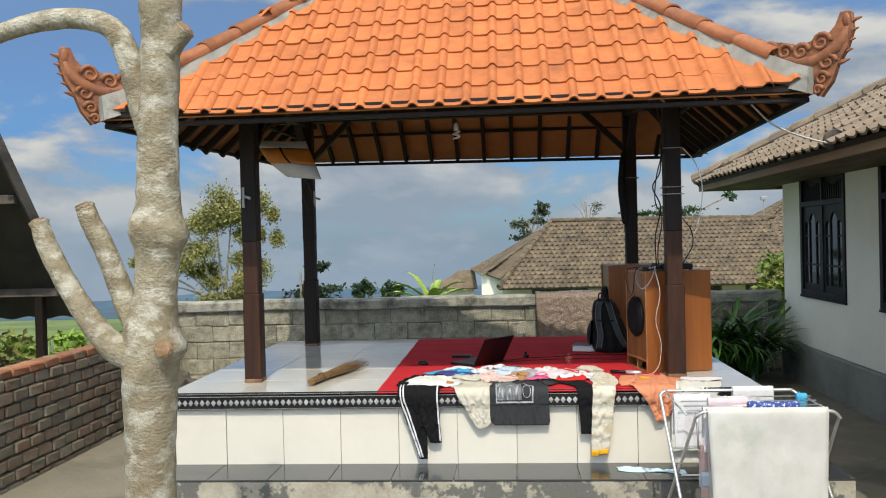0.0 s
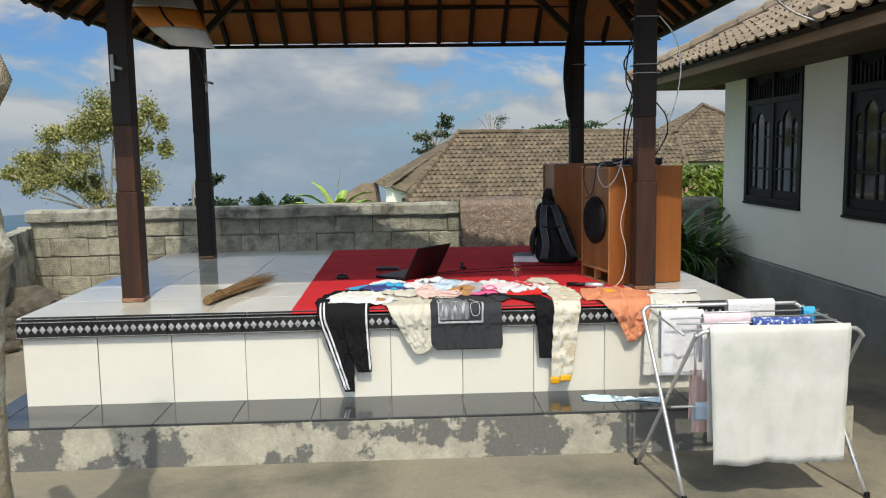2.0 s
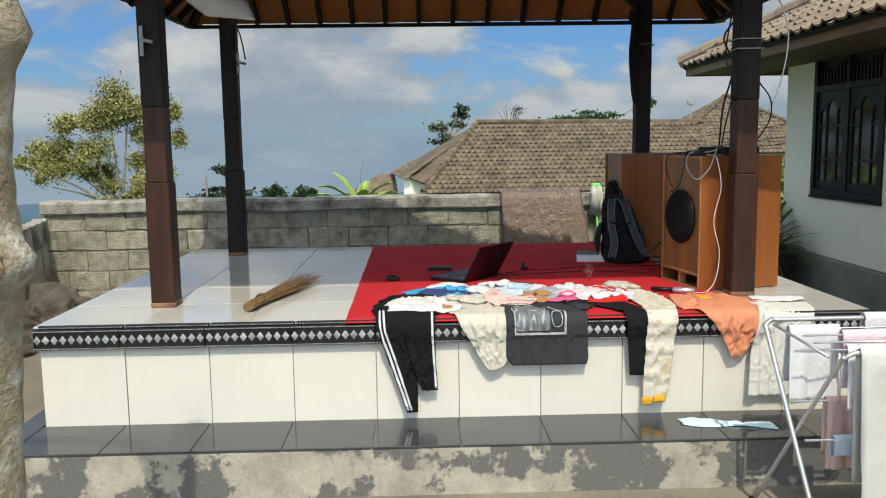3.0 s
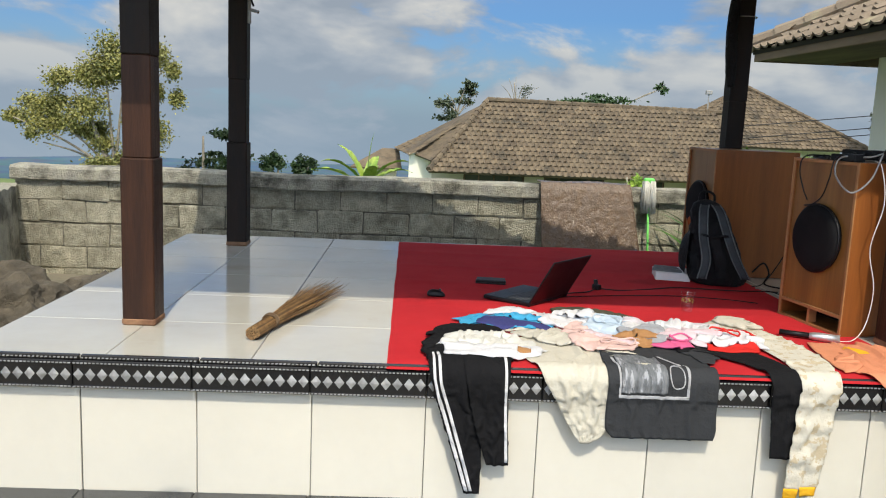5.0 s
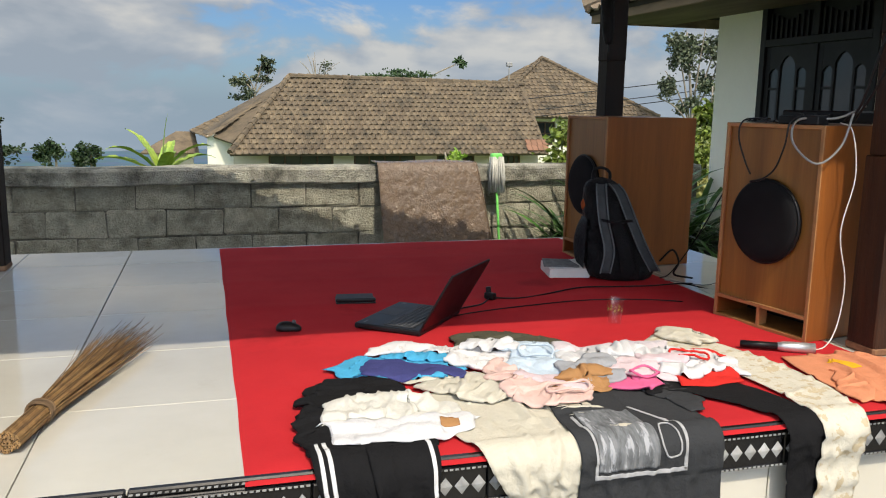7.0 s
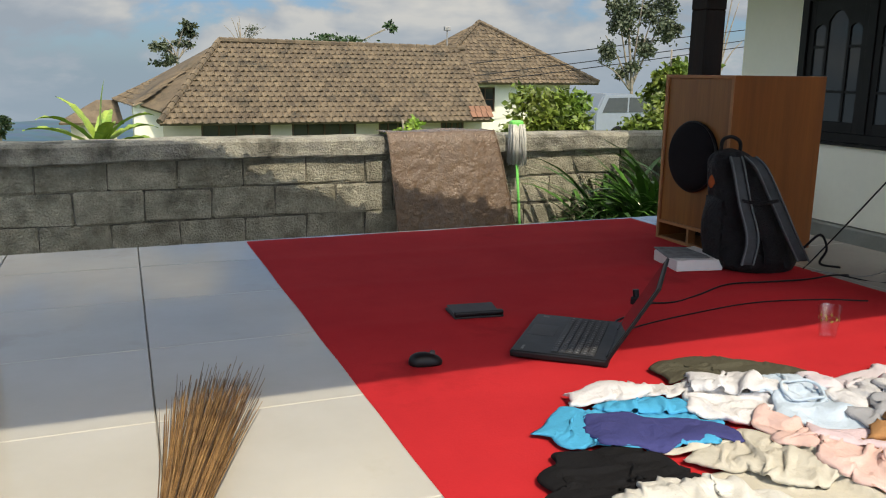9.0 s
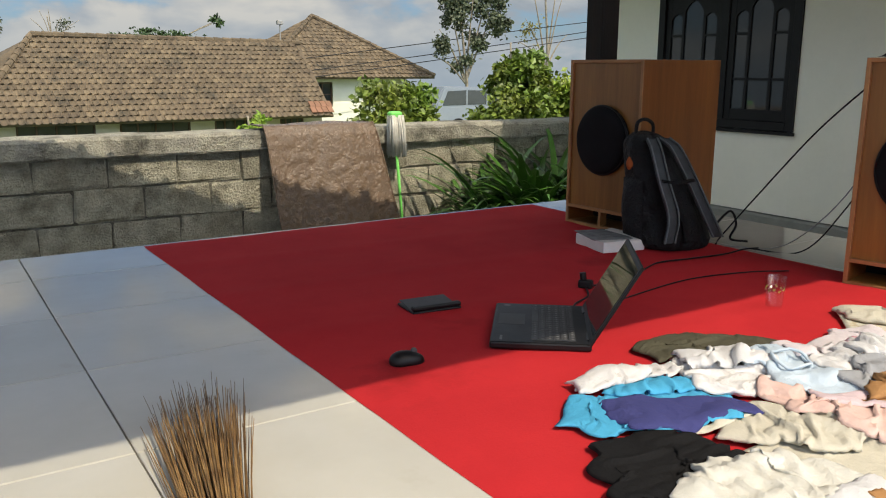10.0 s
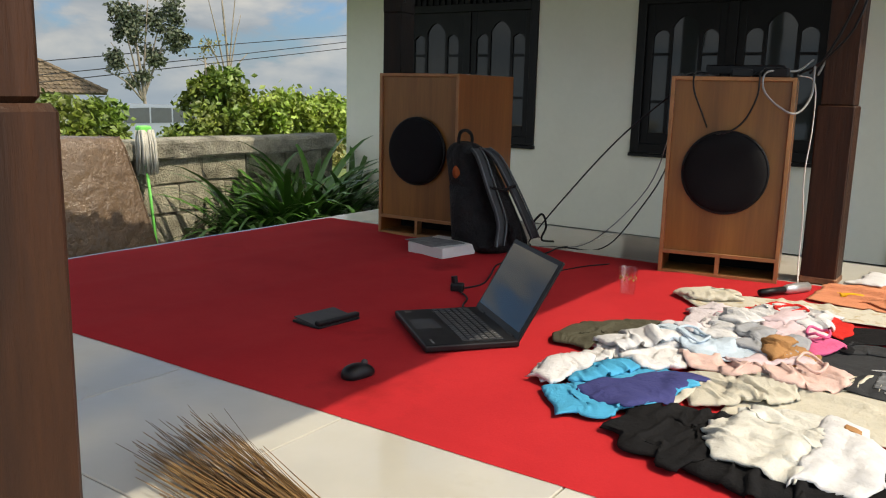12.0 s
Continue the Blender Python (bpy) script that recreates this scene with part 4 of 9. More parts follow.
    n = int(d.length / 0.34)
    for i in range(n):
        p, q = a + d * (i / n), a + d * ((i + 1.12) / n)
        tube(bm, [p, q], 0.09, 8, radii=[0.10, 0.075])
    hp("hip_cap", bm, "old_tile_near", rf, smooth=False, kind="stuff")
    return rf


def tile_field(name, parent, planes, pitch, course, material, m, limit=None, seed=3):
    """Rows of wavy old tiles over sloping planes, all in one mesh: eave from a to b, rise per metre of run, half depth."""
    rng = random.Random(seed)
    vs, fs = [], []
    for a, b, rise, half in planes:
        a, b = Vector(a), Vector(b)
        e = (b - a).normalized()
        length = (b - a).length
        slope = rise.length
        upv = rise.normalized()
        nrm = e.cross(upv).normalized()
        if nrm.z < 0:
            nrm = -nrm
        rows = int(half * slope / course)
        for r in range(rows):
            run = r * course / slope
            s0, s1 = run, length - run
            n = int((s1 - s0) / pitch)
            for i in range(n):
                base = a + e * (s0 + (i + 0.5) * pitch) + upv * (r * course - 0.04)
                if limit and not limit(base):
                    continue
                o = len(vs)
                lift = 0.030 + rng.uniform(-0.008, 0.014)
                dx = rng.uniform(-0.008, 0.008)
                for y, l in ((0, lift), (course * 1.12, 0.006)):
                    for u, z in ((-0.5, 0.008), (-0.12, 0.0), (0.08, 0.012), (0.29, 0.046), (0.5, 0.012)):
                        vs.append(base + e * (u * pitch * 1.02 + dx) + upv * y + nrm * (z + l))
                for u, z in ((-0.5, 0.008), (-0.12, 0.0), (0.08, 0.012), (0.29, 0.046), (0.5, 0.012)):
                    vs.append(base + e * (u * pitch * 1.02 + dx) + nrm * (z + lift - 0.024))
                for k in range(4):
                    fs.append((o + k, o + k + 1, o + k + 6, o + k + 5))
                    fs.append((o + 10 + k, o + 11 + k, o + k + 1, o + k))
    me = bpy.data.meshes.new(name)
    me.from_pydata([m @ v for v in vs], [], fs)
    me.materials.append(M[material])
    ob = piece(name, me, parent)
    ob["kind"] = "stuff"
    return ob


build_house()

# ---- platform cladding ----


def clad_platform():
    def tile(name, sx, sy, sz, material, bev=0.0025):
        bm = bmesh.new()
        box(bm, (-sx / 2, -sy / 2, -sz / 2), (sx / 2, sy / 2, sz / 2), bev)
        return mesh_from(bm, name, material)
    xs = [PX0, -2.115, -1.515, -0.915, -0.315, 0.285, 0.885, 1.485, PX1]
    ys = [PY0 + 0.004, 7.572, 8.178, 8.784, 9.390, 9.996, PY1]
    g = 0.0035
    for i in range(len(xs) - 1):
        for j in range(len(ys) - 1):
            w, d = xs[i + 1] - xs[i] - g, ys[j + 1] - ys[j] - g
            piece("floor_tile", tile("floor_tile", w, d, 0.012, "floor_tile"), platform,
                  pose((xs[i] + xs[i + 1]) / 2, (ys[j] + ys[j + 1]) / 2, FLOOR - 0.006, random.uniform(-0.05, 0.05), random.uniform(-0.05, 0.05)))
    n = 10
    p = (PX1 - 0.03 - (PX0 + 0.02)) / n
    wt = tile("wall_tile", p - 0.004, 0.012, 0.464, "wall_tile", 0.002)
    lt = tile("ledge_tile", p - 0.004, PY0 + 0.03 - LY0, 0.014, "ledge_tile", 0.003)
    for i in range(n):
        x = PX0 + 0.02 + (i + 0.5) * p
        piece("wall_tile", wt, platform, pose(x, PY0 + 0.036 - (0.004 if i == 0 else 0), 0.432))
        piece("ledge_tile", lt, step, pose(x - 0.01, (LY0 + PY0 + 0.03) / 2 - 0.004, LZ - 0.005, 0, 0, 0))
    for x0, x1 in ((LX0, PX0 + 0.006), (PX1 - 0.036, LX1)):
        w = x1 - x0
        t1 = tile("ledge_tile", w - 0.004, PY0 + 0.03 - LY0, 0.014, "ledge_tile", 0.003)
        piece("ledge_tile", t1, step, pose((x0 + x1) / 2, (LY0 + PY0 + 0.03) / 2 - 0.004, LZ - 0.005))
        t2 = tile("ledge_tile", w - 0.004, 0.486, 0.014, "ledge_tile", 0.003)
        for k in range(7):
            piece("ledge_tile", t2, step, pose((x0 + x1) / 2, PY0 + 0.03 + (k + 0.5) * 0.49, LZ - 0.005))
    st = tile("wall_tile", 0.012, 0.486, 0.464, "wall_tile", 0.002)
    for k in range(7):
        y = PY0 + 0.045 + (k + 0.5) * 0.49
        piece("wall_tile", st, platform, pose(PX0 + 0.044, y, 0.432))
        piece("wall_tile", st, platform, pose(PX1 - 0.044, y, 0.432))
    # black border with a row of grey diamonds between beaded edges
    def border(length, count):
        bm = bmesh.new()
        h = 0.118
        box(bm, (-length / 2, -0.010, -h / 2), (length / 2, 0.030, h / 2), 0.003)
        for s in (-1, 1):
            beam(bm, (-length / 2, -0.010, s * 0.050), (length / 2, -0.010, s * 0.050), 0.010, 0.008, bevel=0.002)
        nb = len(bm.faces)
        q = length / count
        for k in range(count):
            x = -length / 2 + (k + 0.5) * q
            vs = [bm.verts.new((x + a * q * 0.44, -0.0125, b * 0.027)) for a, b in ((-1, 0), (0, -1), (1, 0), (0, 1))]
            c = bm.verts.new((x, -0.018, 0))
            for i in range(4):
                bm.faces.new((vs[i], vs[(i + 1) % 4], c)).material_index = 1
        for s in (-1, 1):
            for k in range(count * 3):
                x = -length / 2 + (k + 0.5) * q / 3
                z = s * 0.050
                vs = [bm.verts.new((x + a * 0.005, -0.0165, z + b * 0.003)) for a, b in ((-1, -1), (1, -1), (1, 1), (-1, 1))]
                bm.faces.new(vs).material_index = 1
        me = mesh_from(bm, "border_tile", "border_black")
        me.materials.append(M["border_white"])
        return me
    def rope(length):
        bm = bmesh.new()
        box(bm, (-length / 2, -0.012, -0.011), (length / 2, 0.012, 0.011), 0.005)
        k = 0
        x = -length / 2 + 0.008
        while x < length / 2 - 0.008:
            vs = [bm.verts.new((x + a, -0.0135, b)) for a, b in ((-0.006, -0.003), (0.004, -0.003), (0.006, 0.003), (-0.004, 0.003))]
            bm.faces.new(vs).material_index = 1
            x += 0.017
        me = mesh_from(bm, "rope_trim", "border_black")
        me.materials.append(M["border_white"])
        return me
    pb = (PX1 - PX0) / n
    bt, rt = border(pb - 0.004, 10), rope(pb - 0.004)
    for i in range(n):
        x = PX0 + (i + 0.5) * pb
        piece("border_tile", bt, platform, pose(x, PY0, 0.724))
        piece("rope_trim", rt, platform, pose(x + 0.03 * (i < n - 1), PY0 + 0.006, 0.7945))
    bs = border(0.49, 10)
    for k in range(7):
        y = PY0 + 0.04 + (k + 0.5) * 0.492
        piece("border_tile", bs, platform, pose(PX0, y, 0.724, 0, 0, -90))
        piece("border_tile", bs, platform, pose(PX1, y, 0.724, 0, 0, 90))


clad_platform()


def wall_blocks():
    rng = random.Random(5)
    def block(name, w, h, d, material, rough):
        bm = bmesh.new()
        box(bm, (-w / 2, 0, -h / 2), (w / 2, d, h / 2), 0.012)
        for v in bm.verts:
            v.co += Vector((rng.uniform(-1, 1), rng.uniform(-0.6, 0.6), rng.uniform(-1, 1))) * rough
        return mesh_from(bm, name, material)
    kinds = [block("block", 0.500, 0.245, 0.05, "block", 0.011) for _ in range(6)]
    for r in range(5):
        z = 0.885 - r * 0.255
        x = WX0 + 0.24 - (0.24 if r % 2 else 0)
        while x < WX1:
            sx = 1.0
            if x - 0.23 < WX0:
                x += 0.12
                sx = 0.45
            piece("block", rng.choice(kinds), wall_north, Matrix.Translation((x, WY - 0.006 + rng.uniform(-0.006, 0.006), z + rng.uniform(-0.006, 0.006))) @ pose(0, 0, 0, 0, rng.uniform(-0.8, 0.8), 0) @ Matrix.Diagonal((sx, 1, 1, 1)))
            x += 0.512 if sx == 1 else 0.375
    bricks = [block("brick", 0.05, 0.098, 0.215, "red_brick", 0.004) for _ in range(6)]
    for r in range(9):
        z = 0.845 - r * 0.116
        y = 4.6 + (0.115 if r % 2 else 0)
        while y < 9.25:
            piece("brick", rng.choice(bricks), wall_west, pose(-4.272 + rng.uniform(-0.006, 0.006), y, z + rng.uniform(-0.004, 0.004)))
            y += 0.235
    tops = [block("capping_brick", 0.20, 0.075, 0.24, "cap_brick", 0.006) for _ in range(4)]
    y = 4.5
    while y < 9.25:
        piece("capping_brick", rng.choice(tops), wall_west, pose(-4.355 + rng.uniform(-0.01, 0.01), y, 0.938, 0, 0, rng.uniform(-2, 2)))
        y += 0.255


# ---- rocks beside the platform ----


def rock(cx, cy, cz, r, seed, squash=0.8):
    bm = bmesh.new()
    bmesh.ops.create_icosphere(bm, subdivisions=4, radius=1)
    for v in bm.verts:
        p = v.co.copy()
        f = 1 + 0.35 * noise.noise(p * 1.3 + Vector((seed, 0, 0))) + 0.18 * noise.noise(p * 3.1 + Vector((0, seed, 0))) + 0.08 * noise.noise(p * 8)
        v.co = p * f * r
        v.co.z *= squash
        v.co.z = max(v.co.z, -0.3 * r)
    lo = min(v.co.z for v in bm.verts)
    bmesh.ops.translate(bm, vec=(0, 0, -lo - 0.02), verts=bm.verts)
    ob = new("rock", mesh_from(bm, "rock", M["rock"], smooth=False))
    ob.matrix_world = pose(cx, cy, cz, 0, 0, seed * 40)
    return tagged(ob, "rough brown boulder beside the garden wall", "rock", "boulders by the wall")


M["rock"] = mat("dark_brown_rock", (0.13, 0.11, 0.08), 0.95, var=0.25, scale=6, fine=35, bump=1.0, dist=0.02, tint=(0.06, 0.052, 0.04))
for cx, cy, r, s in ((-4.15, 10.5, 0.42, 1), (-3.75, 11.35, 0.34, 2), (-4.55, 11.2, 0.40, 3), (-4.45, 9.75, 0.34, 4), (-3.45, 11.9, 0.26, 5)):
    rock(cx, cy, GROUND, r, s)

# ---- carpet ----


def build_mat():
    bm = bmesh.new()
    def fn(u, v):
        x = -0.975 + 2.40 * u + (0.025 * (1 - v)) + 0.004 * noise.noise(Vector((u * 3, v * 9, 0)))
        y = 6.955 + 3.46 * v + 0.006 * math.sin(u * 23) * (1 if v in (0, 1) else 0)
        z = FLOOR + 0.006 + 0.006 * max(0, noise.noise(Vector((x * 1.5, y * 2.4, 0)))) + 0.004 * max(0, math.sin(y * 11 + x * 0.6)) ** 6
        if v < 0.001:
            y, z = 6.938, FLOOR - 0.006
        elif u in (0, 1) or v == 1:
            z = FLOOR + 0.0015
        return Vector((x, y, z))
    quadgrid(bm, 60, 86, fn)
    ob = new("carpet", mesh_from(bm, "carpet", "red_mat", smooth=True))
    return tagged(ob, "red felt carpet spread over the tiled platform", "carpet")


build_mat()

# ---- loudspeakers ----


def build_speaker():
    """Front faces -x; the origin is the foot of the front face's middle. Width along y."""
    W, D, H, t = 0.515, 0.60, 0.89, 0.018
    sp = thing("loudspeaker", "tall varnished plywood loudspeaker cabinet with a round black grille", "loudspeaker", group="loudspeakers on the carpet")
    bm = bmesh.new()
    box(bm, (0.006, -W / 2, 0), (D, -W / 2 + t, H), 0.002)
    part("side_panel", bm, "speaker_side", sp)
    bm = bmesh.new()
    box(bm, (0.006, W / 2 - t, 0), (D, W / 2, H), 0.002)
    part("side_panel", bm, "speaker_side", sp)
    bm = bmesh.new()
    box(bm, (0.006, -W / 2 + t, H - t), (D, W / 2 - t, H - 0.001), 0.002)
    part("top_panel", bm, "speaker_wood", sp)
    bm = bmesh.new()
    box(bm, (0.006, -W / 2 + t, 0.0), (D, W / 2 - t, t), 0.002)
    part("bottom_panel", bm, "speaker_wood", sp)
    bm = bmesh.new()
    box(bm, (D - t, -W / 2 + t, t), (D - 0.002, W / 2 - t, H - t))
    part("back_panel", bm, "speaker_wood", sp)
    bm = bmesh.new()
    box(bm, (0.014, -W / 2 + t, 0.105), (0.014 + t, W / 2 - t, H - t), 0.001)
    part("baffle", bm, "speaker_wood", sp)
    bm = bmesh.new()
    box(bm, (0.20, -W / 2 + t, t), (0.21, W / 2 - t, 0.105))
    part("port_back", bm, "black_cloth", sp)
    bm = bmesh.new()
    box(bm, (0.0, -W / 2, 0), (0.007, -W / 2 + 0.016, H), 0.001)
    box(bm, (0.0, W / 2 - 0.016, 0), (0.007, W / 2, H), 0.001)
    box(bm, (0.0, -W / 2 + 0.016, H - 0.016), (0.007, W / 2 - 0.016, H), 0.001)
    box(bm, (0.0, -W / 2 + 0.016, 0.0), (0.007, W / 2 - 0.016, 0.014), 0.001)
    box(bm, (0.0, -W / 2 + 0.016, 0.092), (0.016, W / 2 - 0.016, 0.108), 0.001)
    box(bm, (0.002, -0.009, 0.014), (0.05, 0.009, 0.092), 0.001)
    part("edge_trim", bm, "edge_wood", sp, "pale plywood edging")
    bm = bmesh.new()
    r, n = 0.178, 40
    prof = [(0.0, -0.030), (0.12, -0.031), (0.160, -0.028), (0.174, -0.018), (r, 0.0), (r, 0.016)]
    rings = []
    for rr, xx in prof[1:]:
        rings.append([bm.verts.new((xx, rr * math.cos(2 * math.pi * k / n), 0.475 + rr * math.sin(2 * math.pi * k / n))) for k in range(n)])
    c = bm.verts.new((prof[0][1], 0, 0.475))
    for k in range(n):
        bm.faces.new((c, rings[0][k], rings[0][(k + 1) % n]))
        for a, b in zip(rings, rings[1:]):
            bm.faces.new((a[k], b[k], b[(k + 1) % n], a[(k + 1) % n]))
    bmesh.ops.recalc_face_normals(bm, faces=bm.faces[:])
    gr = part("grille", bm, "black_cloth", sp, "round black grille", smooth=True)
    bm = bmesh.new()
    tube(bm, [(-0.005, (r + 0.002) * math.cos(2 * math.pi * k / 40), 0.475 + (r + 0.002) * math.sin(2 * math.pi * k / 40)) for k in range(41)], 0.006, 6)
    part("rim", bm, "black_plastic", gr, smooth=True)
    return sp


spk = build_speaker()
spk.matrix_world = pose(1.200, 9.565, FLOOR + 0.006, 0, 0, 2)
spk2 = copy_thing(spk, pose(1.285, 7.935, FLOOR + 0.006, 0, 0, 11))

# ---- amplifier, bag and adapters on the front loudspeaker ----
TOP = FLOOR + 0.006 + 0.89


def build_amplifier():
    amp = thing("amplifier", "flat black audio amplifier on top of the loudspeaker", "amplifier", (1.62, 7.97, TOP), 12)
    bm = bmesh.new()
    box(bm, (-0.13, -0.17, 0.008), (0.13, 0.17, 0.058), 0.006)
    part("case", bm, "black_plastic", amp)
    for sx in (-1, 1):
        for sy in (-1, 1):
            bm = bmesh.new()
            tube(bm, [(sx * 0.11, sy * 0.15, 0), (sx * 0.11, sy * 0.15, 0.009)], 0.012, 8)
            part("foot", bm, "black_plastic", amp)
    for k in range(3):
        bm = bmesh.new()
        tube(bm, [(-0.13, -0.08 + k * 0.07, 0.033), (-0.148, -0.08 + k * 0.07, 0.033)], 0.012, 10)
        part("knob", bm, "black_plastic", amp)
    bag = thing("plastic_bag", "small crumpled dark plastic bag lying on the loudspeaker", "bag", (1.40, 8.10, TOP))
    bm = bmesh.new()
    quadgrid(bm, 16, 12, lambda u, v: Vector(((u - 0.5) * 0.16, (v - 0.5) * 0.20, 0.004 + 0.035 * abs(noise.noise(Vector((u * 5, v * 5, 3)))) * (1 - abs(2 * u - 1) ** 4))))
    part("film", bm, "black_plastic", bag, smooth=False)
    for x, y, w, d, h, rz in ((1.36, 7.92, 0.05, 0.09, 0.035, 20), (1.35, 7.77, 0.06, 0.10, 0.04, 5)):
        ad = thing("power_adapter", "small black power adapter on the loudspeaker", "adapter", (x, y, TOP), rz, group="adapters on the loudspeaker")
        bm = bmesh.new()
        box(bm, (-w / 2, -d / 2, 0), (w / 2, d / 2, h), 0.006, seg=2)
        part("body", bm, "black_plastic", ad)
        bm = bmesh.new()
        tube(bm, smooth_path([(0, d / 2, h / 2), (0.0, d / 2 + 0.03, h / 2), (0.02, d / 2 + 0.05, 0.006)], 4), 0.003, 6)
        part("lead", bm, "black_plastic", ad)


build_amplifier()


def cable(name, label, pts, r, material, n=7, group=""):
    bm = bmesh.new()
    tube(bm, smooth_path(pts, n), r, 6)
    ob = new(name, mesh_from(bm, name, material, smooth=True))
    return tagged(ob, label, "cable", group)


M["white_plastic"] = mat("white_plastic", (0.72, 0.70, 0.66), 0.4, var=0.05, bump=0.03)
M["grey_cable"] = mat("grey_cable_sheath", (0.30, 0.30, 0.29), 0.5, var=0.08, bump=0.05)
F = FLOOR + 0.012
cable("cable", "thin black cable down the loudspeaker front", [(1.38, 8.08, TOP + 0.02), (1.255, 8.09, TOP + 0.012), (1.225, 8.08, TOP - 0.06), (1.235, 8.04, TOP - 0.16), (1.255, 8.02, TOP - 0.22)], 0.004, "black_plastic", group="cables on the loudspeakers")
cable("cable", "thin black cable down the loudspeaker front", [(1.35, 7.82, TOP + 0.03), (1.28, 7.82, TOP + 0.012), (1.262, 7.82, TOP - 0.08), (1.255, 7.86, TOP - 0.18), (1.235, 7.91, TOP - 0.23), (1.215, 7.965, TOP - 0.245)], 0.004, "black_plastic", group="cables on the loudspeakers")
cable("cable", "looped grey cable hanging from the loudspeaker top", [(1.50, 7.66, TOP + 0.08), (1.40, 7.70, TOP + 0.03), (1.30, 7.80, TOP + 0.02), (1.275, 7.79, TOP - 0.07), (1.305, 7.68, TOP - 0.15), (1.37, 7.63, TOP - 0.08), (1.42, 7.635, TOP + 0.05)], 0.0048, "grey_cable", group="cables on the loudspeakers")
cable("cable", "thin white cable down the loudspeaker side", [(1.42, 7.70, TOP + 0.012), (1.42, 7.63, TOP - 0.02), (1.45, 7.625, TOP - 0.20), (1.41, 7.63, TOP - 0.42), (1.45, 7.625, TOP - 0.62), (1.43, 7.62, TOP - 0.80), (1.36, 7.60, F), (1.25, 7.58, F)], 0.0028, "white_plastic", group="cables on the loudspeakers")
cable("cable", "black cable slung between the loudspeakers", [(1.40, 8.12, TOP + 0.02), (1.45, 8.26, TOP - 0.08), (1.52, 8.55, 1.38), (1.55, 8.85, 1.05), (1.5, 9.0, F + 0.02), (1.40, 8.95, F)], 0.0038, "black_plastic", group="cables on the loudspeakers")
cable("cable", "black cable slung between the loudspeakers", [(1.50, 8.18, TOP + 0.02), (1.56, 8.27, TOP - 0.10), (1.58, 8.30, 1.28), (1.62, 8.45, 1.02), (1.60, 8.62, F), (1.45, 8.8, F)], 0.0034, "black_plastic", group="cables on the loudspeakers")
cable("cable", "thin grey cable between the loudspeakers", [(1.47, 8.16, TOP + 0.01), (1.55, 8.27, 1.5), (1.60, 8.4, 1.15), (1.60, 8.7, F + 0.02), (1.40, 8.9, F)], 0.003, "grey_cable", group="cables on the loudspeakers")
cable("cable", "black laptop charging cable across the carpet", [(0.31, 8.68, F + 0.004), (0.45, 8.66, F), (0.62, 8.72, F), (0.85, 8.82, F), (1.05, 8.80, F), (1.25, 8.78, F), (1.42, 8.80, F), (1.50, 8.78, F)], 0.004, "black_plastic")
cable("cable", "black laptop charging cable across the carpet", [(0.02, 8.42, F + 0.004), (0.10, 8.52, F), (0.22, 8.58, F), (0.30, 8.68, F + 0.004)], 0.004, "black_plastic")
cable("cable", "black laptop charging cable across the carpet", [(-0.02, 8.36, F + 0.004), (0.15, 8.44, F), (0.40, 8.50, F), (0.75, 8.55, F), (1.05, 8.50, F), (1.22, 8.42, F)], 0.003, "black_plastic")


def build_plug():
    pl = thing("power_plug", "black power plug standing on the carpet", "plug", (0.30, 8.68, FLOOR + 0.008), 30)
    bm = bmesh.new()
    box(bm, (-0.018, -0.028, 0), (0.018, 0.028, 0.035), 0.008, seg=2)
    part("body", bm, "black_plastic", pl)
    bm = bmesh.new()
    tube(bm, [(0, 0.01, 0.034), (0, 0.014, 0.062)], 0.013, 8)
    part("neck", bm, "black_plastic", pl)


build_plug()

# ---- laptop, mouse, case, glass, book ----


